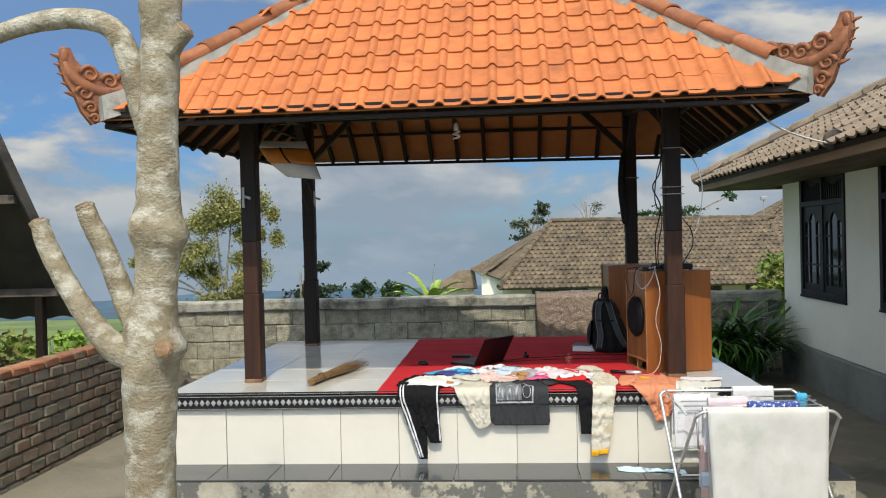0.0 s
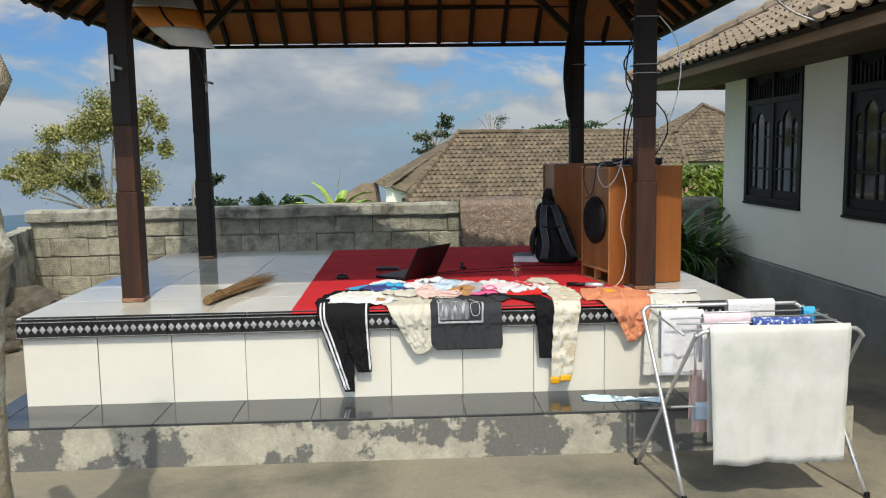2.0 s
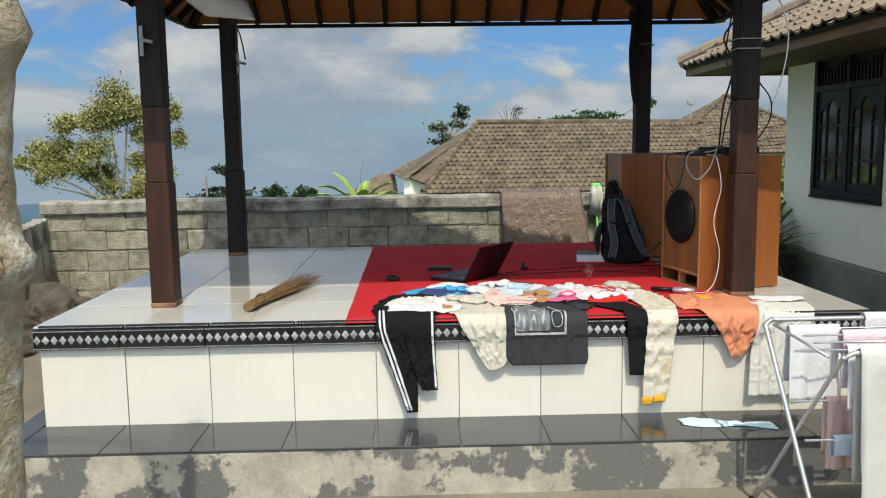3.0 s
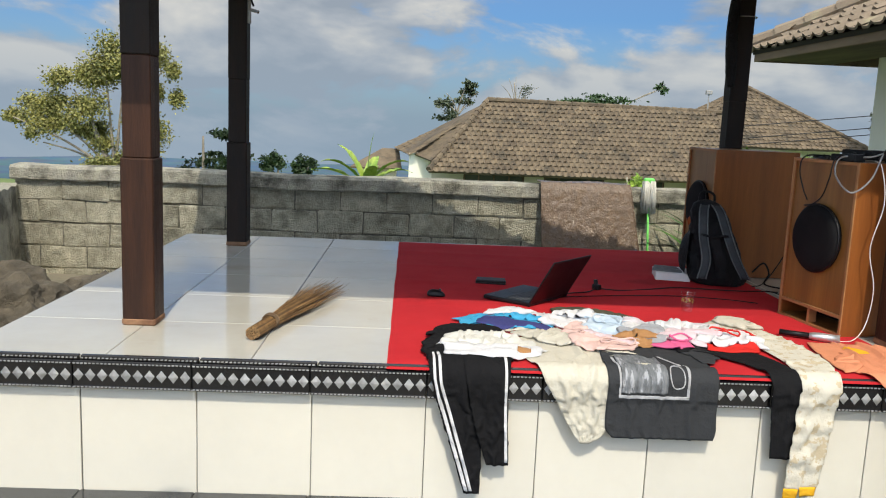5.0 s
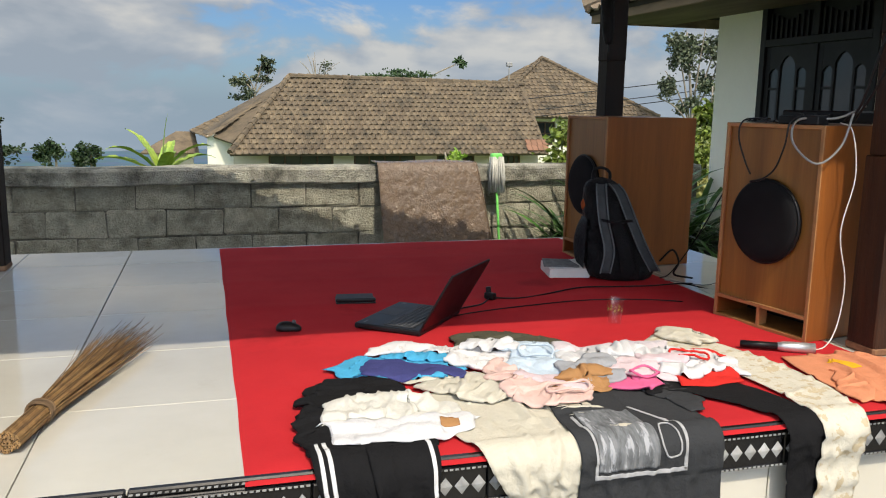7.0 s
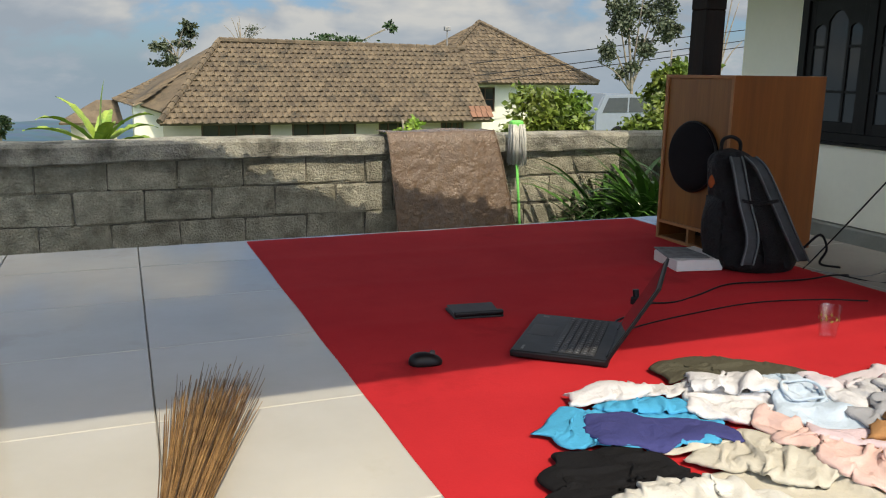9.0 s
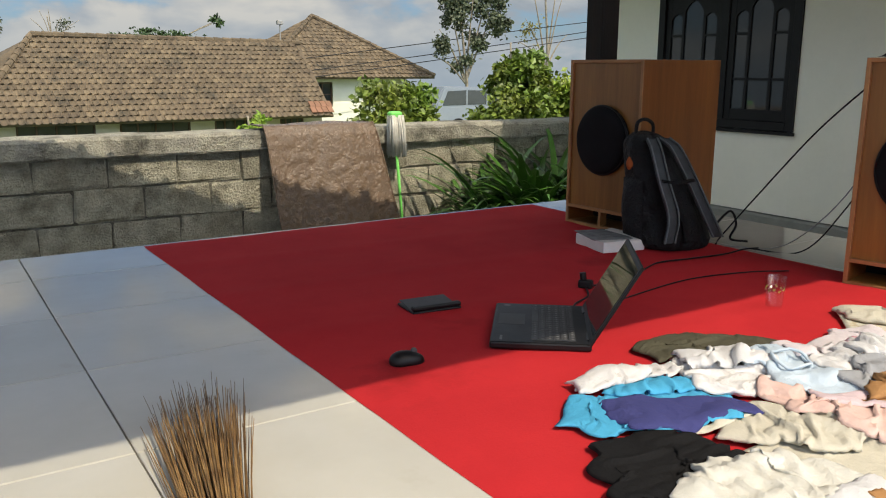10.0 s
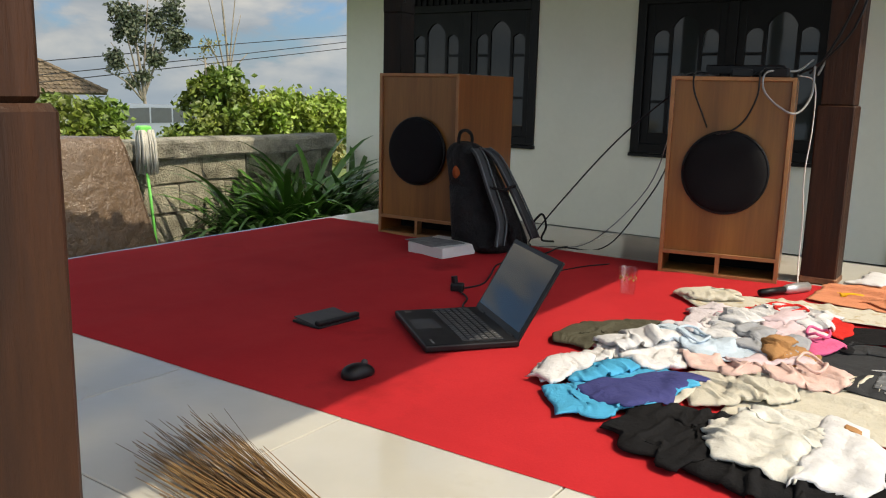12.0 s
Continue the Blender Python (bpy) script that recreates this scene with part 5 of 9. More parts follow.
def build_laptop():
    lp = thing("laptop", "open black laptop computer on the red carpet", "laptop", (-0.169, 8.634, FLOOR + 0.008), -129.4)
    W, D = 0.430, 0.312
    bm = bmesh.new()
    box(bm, (0, 0, 0.003), (W, D, 0.026), 0.006, seg=2)
    body = part("base", bm, "black_plastic", lp)
    bm = bmesh.new()
    for r in range(6):
        for k in range(17):
            if r == 0 and 3 <= k <= 8:
                continue
            kx, ky = 0.024 + k * 0.0225, 0.128 + r * 0.0232
            box(bm, (kx, ky, 0.0262), (kx + 0.0193, ky + 0.0198, 0.0292))
        if r == 0:
            box(bm, (0.024 + 3 * 0.0225, 0.128, 0.0262), (0.024 + 9 * 0.0225 - 0.003, 0.1478, 0.0292))
    part("keyboard", bm, M["key"], body, "dark grey keyboard", kind="stuff")
    bm = bmesh.new()
    for r in range(6):
        for k in range(17):
            if not (r == 0 and 3 <= k <= 8):
                kx, ky = 0.028 + k * 0.0225, 0.136 + r * 0.0232
                box(bm, (kx, ky, 0.0292), (kx + 0.007, ky + 0.007, 0.0295))
    part("key_legends", bm, M["print_grey"], body, "pale marks on the keys", kind="stuff")
    bm = bmesh.new()
    box(bm, (0.13, 0.018, 0.0262), (0.25, 0.105, 0.0268), 0.0003)
    part("touchpad", bm, M["key"], body)
    bm = bmesh.new()
    box(bm, (0.368, 0.030, 0.0262), (0.408, 0.038, 0.0268))
    part("badge", bm, M["print_grey"], body, "small grey badge")
    bm = bmesh.new()
    box(bm, (0.02, 0.030, 0.0262), (0.04, 0.052, 0.0266))
    part("sticker", bm, M["print_grey"], body, "small grey sticker")
    m = Matrix.Translation((0, D - 0.006, 0.020)) @ pose(0, 0, 0, -30)
    bm = bmesh.new()
    box(bm, (0, -0.005, 0), (W, 0.005, 0.290), 0.004, m=m, seg=2)
    sc = part("lid", bm, "black_plastic", lp)
    bm = bmesh.new()
    box(bm, (0.016, -0.0068, 0.026), (W - 0.016, -0.0052, 0.274), 0, m=m)
    part("screen", bm, "pane", sc, "dark glossy screen")
    for x in (0.07, W - 0.07):
        bm = bmesh.new()
        tube(bm, [(x - 0.03, D - 0.006, 0.022), (x + 0.03, D - 0.006, 0.022)], 0.009, 8)
        part("hinge", bm, "black_plastic", lp)


M["key"] = mat("dark_grey_key", (0.06, 0.062, 0.066), 0.6, var=0.1, bump=0.02)
M["print_grey"] = mat("grey_print", (0.22, 0.22, 0.22), 0.8, var=0.3, scale=25, fine=90, bump=0.1, tint=(0.10, 0.10, 0.10))
build_laptop()


def build_mouse():
    ms = thing("computer_mouse", "black wireless computer mouse on the carpet", "mouse", (-0.715, 8.335, FLOOR + 0.007), -12)
    bm = bmesh.new()
    bmesh.ops.create_uvsphere(bm, u_segments=20, v_segments=14, radius=1)
    for v in bm.verts:
        p = v.co
        p.z = max(p.z, -0.25)
        s = 1 - 0.12 * p.x
        v.co = Vector((p.x * 0.054, p.y * 0.033 * s * (1 - 0.1 * math.cos(p.x * 3)), (p.z + 0.25) * 0.031 * (1 - 0.18 * p.x)))
    body = part("shell", bm, "black_plastic", ms, smooth=True)
    bm = bmesh.new()
    tube(bm, [(0.022, -0.004, 0.036), (0.022, 0.004, 0.036)], 0.009, 12)
    part("wheel", bm, M["key"], body)


build_mouse()


def build_case():
    cs = thing("tablet_case", "black folded tablet case lying on the carpet", "case", (-0.355, 8.79, FLOOR + 0.007), -6)
    bm = bmesh.new()
    box(bm, (-0.095, -0.07, 0), (0.095, 0.07, 0.010), 0.004, seg=2)
    part("cover", bm, "black_plastic", cs)
    bm = bmesh.new()
    box(bm, (-0.095, -0.07, 0.010), (0.095, -0.045, 0.028), 0.006, seg=2)
    part("spine", bm, "black_plastic", cs)
    bm = bmesh.new()
    box(bm, (-0.09, -0.045, 0), (0.09, 0.065, 0.004), 0.001, m=pose(0, 0, 0.011, 6))
    part("flap", bm, M["key"], cs)


build_case()


def build_glass():
    g = thing("drinking_glass", "clear drinking glass with a faint leaf pattern", "glass", (0.685, 8.11, FLOOR + 0.007))
    bm = bmesh.new()
    n = 28
    prof = [(0.0, 0.0), (0.026, 0.0), (0.028, 0.003), (0.0385, 0.118), (0.0392, 0.120), (0.0378, 0.119), (0.0272, 0.012), (0.0, 0.011)]
    rings = [[bm.verts.new((r * math.cos(2 * math.pi * k / n), r * math.sin(2 * math.pi * k / n), z)) for k in range(n)] for r, z in prof[1:-1]]
    a, b = bm.verts.new((0, 0, 0)), bm.verts.new((0, 0, prof[-1][1]))
    for k in range(n):
        bm.faces.new((a, rings[0][(k + 1) % n], rings[0][k]))
        bm.faces.new((b, rings[-1][k], rings[-1][(k + 1) % n]))
        for p, q in zip(rings, rings[1:]):
            bm.faces.new((p[k], p[(k + 1) % n], q[(k + 1) % n], q[k]))
    bmesh.ops.recalc_face_normals(bm, faces=bm.faces[:])
    part("tumbler", bm, "glass", g, smooth=True).visible_shadow = False
    bm = bmesh.new()
    for k in range(12):
        th = 2 * math.pi * k / 12
        c = Vector((0.0342 * math.cos(th), 0.0342 * math.sin(th), 0.072 + 0.006 * (k % 2)))
        t, u = Vector((-math.sin(th), math.cos(th), 0)), Vector((0, 0, 1))
        vs = [bm.verts.new(c + t * p * 0.006 + u * q * 0.005) for p, q in ((-1, -0.3), (0, -1), (1, 0.4), (0, 1))]
        bm.faces.new(vs)
    part("leaf_print", bm, M["leaf_print"], g)


M["leaf_print"] = mat("green_print", (0.30, 0.30, 0.06), 0.5, bump=0)
build_glass()


def build_book():
    b = thing("paper_box", "white cardboard box with papers lying on it", "box", (0.93, 9.20, FLOOR + 0.007), math.degrees(math.atan2(-0.042, 0.218)))
    bm = bmesh.new()
    box(bm, (-0.115, -0.125, 0), (0.115, 0.125, 0.052), 0.003)
    part("carton", bm, "white_plastic", b)
    for k, (dx, dy, rz) in enumerate(((0.01, 0.0, 6), (-0.02, 0.03, -9))):
        bm = bmesh.new()
        quadgrid(bm, 8, 8, lambda u, v: Vector(((u - 0.5) * 0.2, (v - 0.5) * 0.24, 0.053 + 0.004 * k + 0.012 * max(0, u - 0.6) * (1 - k) * 2)))
        thicken(bm, 0.003)
        bmesh.ops.transform(bm, matrix=pose(dx, dy, 0, 0, 0, rz), verts=bm.verts)
        part("paper", bm, "white_plastic" if k == 0 else M["print_grey"], b)


build_book()

# ---- backpack ----
M["pack"] = mat("black_nylon", (0.007, 0.0072, 0.008), 0.6, var=0.3, scale=14, fine=90, bump=0.8, dist=0.012, spec=0.3)
M["pack_trim"] = mat("grey_nylon_trim", (0.14, 0.16, 0.165), 0.7, var=0.15, scale=20, fine=200, bump=0.3)
M["pack_grey"] = mat("grey_nylon_strap", (0.045, 0.052, 0.055), 0.7, var=0.15, scale=20, fine=200, bump=0.3)


def build_backpack():
    bp = thing("backpack", "black and grey backpack leaning on the loudspeaker", "backpack", (1.20, 9.04, FLOOR + 0.007), -14)
    def body(u, v, grow=1.0):
        th = 2 * math.pi * u
        h = v
        w = 0.190 * (1 - 0.50 * h ** 1.6) * grow
        d = 0.135 * (1 - 0.35 * h) * grow
        if v > 0.86:
            q = math.sqrt(max(0, 1 - ((v - 0.86) / 0.14) ** 2))
            w, d = w * (0.15 + 0.85 * q), d * (0.1 + 0.9 * q)
        if v < 0.08:
            q = 0.75 + 0.25 * math.sqrt(v / 0.08)
            w, d = w * q, d * q
        c, s = math.cos(th), math.sin(th)
        x = w * math.copysign(abs(c) ** 0.75, c)
        y = d * math.copysign(abs(s) ** 0.75, s)
        f = 0.016 * noise.noise(Vector((x * 14, y * 14, h * 7))) + 0.008 * noise.noise(Vector((x * 34, y * 34, h * 17)))
        return Vector((x - 0.10 * h + f, y + 0.16 * h + f, 0.55 * h))
    bm = bmesh.new()
    quadgrid(bm, 64, 48, body)
    bmesh.ops.remove_doubles(bm, verts=bm.verts[:], dist=0.0005)
    b = part("body", bm, M["pack"], bp, smooth=True)
    bm = bmesh.new()
    quadgrid(bm, 16, 12, lambda u, v: Vector((-0.225 + 0.02 * v - 0.05 * math.sin(math.pi * u) * math.sin(math.pi * v) ** 0.5, -0.07 + 0.17 * u + 0.05 * v, 0.06 + 0.27 * v)))
    part("side_pocket", bm, M["pack"], bp, smooth=True)
    def strap(name, pts, w, material):
        bm = bmesh.new()
        sp = smooth_path(pts, 6)
        def fn(u, v):
            p = sp[round(u * (len(sp) - 1))]
            return p + Vector((w * (v - 0.5), -0.006 * (1 - (2 * v - 1) ** 4), 0))
        quadgrid(bm, len(sp) - 1, 4, fn)
        thicken(bm, 0.008)
        part(name, bm, material, bp, smooth=True)
    strap("strap", [(-0.12, 0.06, 0.52), (-0.13, 0.00, 0.47), (-0.125, -0.075, 0.32), (-0.10, -0.125, 0.17), (-0.12, -0.137, 0.05)], 0.06, M["pack_grey"])
    strap("strap", [(-0.05, 0.06, 0.52), (-0.02, 0.0, 0.47), (0.03, -0.066, 0.33), (0.09, -0.112, 0.18), (0.16, -0.118, 0.06)], 0.06, M["pack_grey"])
    for pts, o in (([(-0.12, 0.052, 0.525), (-0.13, -0.008, 0.475), (-0.125, -0.083, 0.325), (-0.10, -0.133, 0.175), (-0.12, -0.145, 0.05)], 0.027),
                   ([(-0.05, 0.052, 0.525), (-0.02, -0.008, 0.475), (0.03, -0.074, 0.335), (0.09, -0.120, 0.185), (0.16, -0.126, 0.06)], 0.027)):
        for sgn in (-1, 1):
            strap("strap_piping", [(x + sgn * o, y, z) for x, y, z in pts], 0.009, M["pack_trim"])
    strap("sternum_strap", [(-0.135, -0.078, 0.335), (-0.06, -0.098, 0.325), (0.03, -0.082, 0.335)], 0.012, M["pack"])
    strap("back_pad", [(-0.075, 0.055, 0.47), (-0.05, -0.05, 0.33), (0.0, -0.115, 0.15), (0.01, -0.137, 0.05)], 0.085, M["pack"])
    bm = bmesh.new()
    tube(bm, smooth_path([(-0.15, 0.15, 0.53), (-0.145, 0.145, 0.59), (-0.10, 0.15, 0.605), (-0.055, 0.155, 0.58), (-0.05, 0.155, 0.53)], 6), 0.009, 6)
    part("handle", bm, M["pack"], bp, smooth=True)
    bm = bmesh.new()
    tube(bm, smooth_path([(0.21, -0.03, 0.10), (0.27, -0.06, 0.17), (0.31, -0.06, 0.10), (0.29, -0.05, 0.03), (0.40, -0.04, 0.006)], 6), 0.006, 6)
    part("loose_strap", bm, M["pack"], bp, smooth=True)
    bm = bmesh.new()
    bmesh.ops.create_uvsphere(bm, u_segments=14, v_segments=10, radius=0.040, matrix=Matrix.Translation((-0.19, 0.10, 0.40)) @ Matrix.Diagonal((0.8, 0.7, 1.0, 1)))
    part("rolled_cloth", bm, M["c_rust"], bp, "rust orange rolled cloth in the side pocket", smooth=True)


CLOTH = {"rust": (0.36, 0.09, 0.03), "black": (0.011, 0.011, 0.012), "charcoal": (0.040, 0.042, 0.045), "cream": (0.58, 0.545, 0.45), "ivory": (0.57, 0.54, 0.455), "white": (0.66, 0.66, 0.67),
         "offwhite": (0.65, 0.64, 0.585), "pink": (0.70, 0.49, 0.44), "rose": (0.68, 0.54, 0.57), "magenta": (0.70, 0.13, 0.28), "cyan": (0.06, 0.38, 0.62), "navy": (0.055, 0.06, 0.19), "olive": (0.085, 0.08, 0.055),
         "paleblue": (0.50, 0.60, 0.69), "red": (0.62, 0.03, 0.025), "orange": (0.66, 0.26, 0.14), "yellow": (0.80, 0.42, 0.03), "grey": (0.34, 0.35, 0.37), "lilac": (0.66, 0.60, 0.63), "brown": (0.40, 0.21, 0.09), "skyblue": (0.58, 0.74, 0.80)}
for key, col in CLOTH.items():
    M["c_" + key] = mat("cotton_" + key, col, 0.92, var=0.05, scale=24, fine=80, bump=0.6, dist=0.006, spec=0.12, tint=tuple(c * 0.92 for c in col))
M["c_streak"] = mat("streaky_grey_print", (0.20, 0.21, 0.22), 0.92, var=0.15, scale=30, fine=90, bump=0.3, dist=0.003, spec=0.12, tint=(0.09, 0.095, 0.10), stain=(0.36, 0.37, 0.39), stain_scale=16, stain_at=(0.52, 0.58), stretch=(2.5, 0.7, 0.7))
M["c_frame"] = mat("cracked_pale_print", (0.46, 0.46, 0.47), 0.92, var=0.2, scale=40, fine=120, bump=0.2, dist=0.002, spec=0.12, tint=(0.32, 0.32, 0.33))
M["c_spotted"] = mat("spotted_white_cotton", (0.67, 0.66, 0.66), 0.92, var=0.04, scale=24, fine=80, bump=0.6, dist=0.006, spec=0.12, stain=(0.52, 0.50, 0.48), stain_scale=38, stain_at=(0.60, 0.64))
M["c_scroll"] = mat("scroll_patterned_cream_cotton", (0.62, 0.585, 0.49), 0.92, var=0.04, scale=24, fine=80, bump=0.6, dist=0.006, spec=0.12, stain=(0.50, 0.42, 0.29), stain_scale=26, stain_at=(0.54, 0.57))
M["c_print"] = mat("multicoloured_print_cotton", (0.68, 0.65, 0.66), 0.92, var=0.04, scale=24, fine=80, bump=0.6, dist=0.006, spec=0.12, stain=(0.70, 0.35, 0.42), stain_scale=22, stain_at=(0.57, 0.60))
M["c_bluefloral"] = mat("blue_floral_cotton", (0.05, 0.09, 0.30), 0.92, var=0.05, scale=24, fine=80, bump=0.6, dist=0.006, spec=0.12, stain=(0.60, 0.64, 0.74), stain_scale=45, stain_at=(0.54, 0.58))
build_backpack()

# ---- washing on the platform edge ----
EDGE_Y, EDGE_R = 6.952, 0.035


def drape(x, y, out):
    """From the unrolled sheet to the place: flat on the floor, over the edge, then straight down; out lifts it off the surface."""
    s = EDGE_Y - y
    arc = EDGE_R * math.pi / 2
    r = EDGE_R + out
    if s <= -EDGE_R:
        return Vector((x, y, FLOOR + out))
    q = s + EDGE_R
    if q < arc:
        a = q / EDGE_R
        return Vector((x, EDGE_Y + EDGE_R - r * math.sin(a) - EDGE_R * 0.0, FLOOR - EDGE_R + r * math.cos(a)))
    return Vector((x, EDGE_Y - out, FLOOR - EDGE_R - (q - arc)))


CELL, PLAN_X, PLAN_Y = 0.010, -1.3, 6.2           # the unrolled plane in cells: how high what already lies there stands
HEAP = np.full((380, 230), 0.015)
HEAP[int((1.44 - PLAN_X) / CELL):, :] = 0.004      # bare tiles beyond the carpet
HEAP[:int((1.44 - PLAN_X) / CELL), int((6.88 - PLAN_Y) / CELL):int((7.01 - PLAN_Y) / CELL)] = 0.024     # the carpet turned over the edge


def laid(x, y, r=1):
    i, j = int((x - PLAN_X) / CELL), int((y - PLAN_Y) / CELL)
    return float(HEAP[i - r:i + r + 1, j - r:j + r + 1].max())


def field(H, x, y):
    """Heights between the cells."""
    fx, fy = np.clip((x - PLAN_X) / CELL - 0.5, 0, H.shape[0] - 2), np.clip((y - PLAN_Y) / CELL - 0.5, 0, H.shape[1] - 2)
    i, j = fx.astype(int), fy.astype(int)
    a, b = fx - i, fy - j
    return (H[i, j] * (1 - a) + H[i + 1, j] * a) * (1 - b) + (H[i, j + 1] * (1 - a) + H[i + 1, j + 1] * a) * b


def outline(rows, step, soft=False, seed=0):
    """Even rows of points over a strip, from its left and right edges."""
    A = np.array([tuple(p)[:2] for p in smooth_path([(r[0], r[1], 0) for r in rows], 14)])
    B = np.array([tuple(p)[:2] for p in smooth_path([(r[2], r[3], 0) for r in rows], 14)])
    mid = (A + B) / 2
    run = np.concatenate(([0], np.cumsum(np.linalg.norm(np.diff(mid, axis=0), axis=1))))
    wide = float(np.mean(np.linalg.norm(B - A, axis=1)))
    nv, nu = int(min(66, max(5, run[-1] / step))), int(min(60, max(4, wide / step)))
    at = np.linspace(0, run[-1], nv + 1)
    A, B = (np.stack([np.interp(at, run, q[:, k]) for k in (0, 1)], -1) for q in (A, B))
    u = np.linspace(0, 1, nu + 1)[None, :, None]
    P = A[:, None, :] * (1 - u) + B[:, None, :] * u
    if soft:
        # rounded corners and a wandering edge
        v = np.linspace(-1, 1, nv + 1)
        keep = 0.86 + 0.14 * np.sqrt(np.clip(1 - np.abs(v) ** 5, 0, 1))
        c = P.mean(axis=1, keepdims=True)
        P = c + (P - c) * keep[:, None, None]
        for j in range(nv + 1):
            for i in range(nu + 1):
                q = Vector((P[j, i, 0] * 11, P[j, i, 1] * 11, seed))
                P[j, i, 0] += 0.026 * noise.noise(q)
                P[j, i, 1] = max(6.99, P[j, i, 1] + 0.026 * noise.noise(q + Vector((7, 3, 5))))
    return P


def crumple(P, slack_u, slack_v, seed, steps, puff=0.0):
    """Let a cloth that is larger than its place settle on what lies there: springs, bending, weight and contact."""
    nv, nu = P.shape[0] - 1, P.shape[1] - 1
    H = HEAP.copy()
    for ax in (0, 1):
        H = np.maximum(H, np.maximum(np.roll(H, 1, ax), np.roll(H, -1, ax)))
    home = P.copy()
    # bunched cloth keeps the middle up
    wide, tall = np.linalg.norm(P[:, -1] - P[:, 0], axis=-1)[:, None], float(np.linalg.norm(P[-1].mean(0) - P[0].mean(0)))
    u, v = np.linspace(0, 1, nu + 1)[None, :], np.linspace(0, 1, nv + 1)[:, None]
    e = np.clip(np.minimum(np.minimum(u, 1 - u) * wide, np.minimum(v, 1 - v) * tall) / 0.055, 0, 1)
    bulge = puff * np.sqrt(1 - (1 - e) ** 2)
    kick = np.array([[noise.noise(Vector((home[j, i, 0] * (22 - 15 * (int(seed) % 2)), home[j, i, 1] * (7 + 15 * (int(seed) % 2)), seed * 1.7))) + 0.4 * noise.noise(Vector((home[j, i, 0] * 31, home[j, i, 1] * 31, seed))) for i in range(nu + 1)] for j in range(nv + 1)])
    X = np.concatenate([home, (field(H, home[..., 0], home[..., 1]) + 0.012 + bulge + 0.045 * np.clip(kick, 0, 1))[..., None]], -1)
    links = []
    big = 1 + 0.25 * np.array([[noise.noise(Vector((home[j, i, 0] * 5, home[j, i, 1] * 5, seed))) for i in range(nu + 1)] for j in range(nv + 1)])
    s_u, s_v = 1 + (slack_u - 1) * big, 1 + (slack_v - 1) * big

    def link(a, b, stiff, cap):
        d = home[a] - home[b]
        n = np.linalg.norm(d, axis=-1)
        # lengths grow by the slack of their own direction
        cu = cap * s_u[a] + (1 - cap) * s_v[a]
        links.append((a, b, (n * cu)[..., None], stiff))
    J, I = nv + 1, nu + 1
    for o in (0, 1):
        e = (I - o) // 2 * 2
        link((slice(None), slice(o, o + e, 2)), (slice(None), slice(o + 1, o + e, 2)), 0.5, 1.0)
        e = (J - o) // 2 * 2
        link((slice(o, o + e, 2), slice(None)), (slice(o + 1, o + e, 2), slice(None)), 0.5, 0.0)
        link((slice(o, o + e, 2), slice(0, I - 1)), (slice(o + 1, o + e, 2), slice(1, I)), 0.25, 0.5)
        link((slice(o, o + e, 2), slice(1, I)), (slice(o + 1, o + e, 2), slice(0, I - 1)), 0.25, 0.5)
    bends = []
    for span, stiff in ((2, 0.032), (4, 0.006)):
        for o in range(2 * span):
            ia, ja = np.arange(o, I - span, 2 * span), np.arange(o, J - span, 2 * span)
            if len(ia):
                bends.append(((slice(None), ia), (slice(None), ia + span), stiff))
            if len(ja):
                bends.append(((ja, slice(None)), (ja + span, slice(None)), stiff))
    for a, b, stiff in bends:
        link(a, b, stiff, 1.0 if isinstance(a[0], slice) else 0.0)
    old = X.copy()
    rim = np.zeros((J, I, 1))
    rim[0], rim[-1], rim[:, 0], rim[:, -1] = 1, 1, 1, 1
    hang = (home[..., 1] < EDGE_Y)
    g = np.where(hang, 0.00010, 0.0005)
    hold = np.where(hang[..., None], 0.05, 0.012) + 0.03 * rim
    for step in range(steps):
        v = (X - old) * 0.86
        old = X.copy()
        X = X + v
        X[..., 2] -= g
        X[..., :2] += (home - X[..., :2]) * hold
        for _ in range(3):
            for a, b, n, stiff in links:
                d = X[b] - X[a]
                l = np.linalg.norm(d, axis=-1, keepdims=True) + 1e-9
                c = d * (stiff * (1 - n / l))
                X[a] += c
                X[b] -= c
        low = field(H, X[..., 0], X[..., 1]) + 0.004 + bulge
        touch = X[..., 2] < low
        X[..., 2] = np.where(touch, low, X[..., 2])
        X[..., :2] = np.where(touch[..., None], old[..., :2] + 0.5 * (X[..., :2] - old[..., :2]), X[..., :2])
    X[..., 2] = np.minimum(X[..., 2], low + 0.085)
    return X


COVER = []                 # the garment being laid, for the prints and stripes that lie on it


def on_cover(x, y):
    hits = [tree.ray_cast(Vector((x, y, 1)), Vector((0, 0, -1)))[0] for tree in COVER]
    return max([h.z for h in hits if h] or [laid(x, y)]) + 0.0025


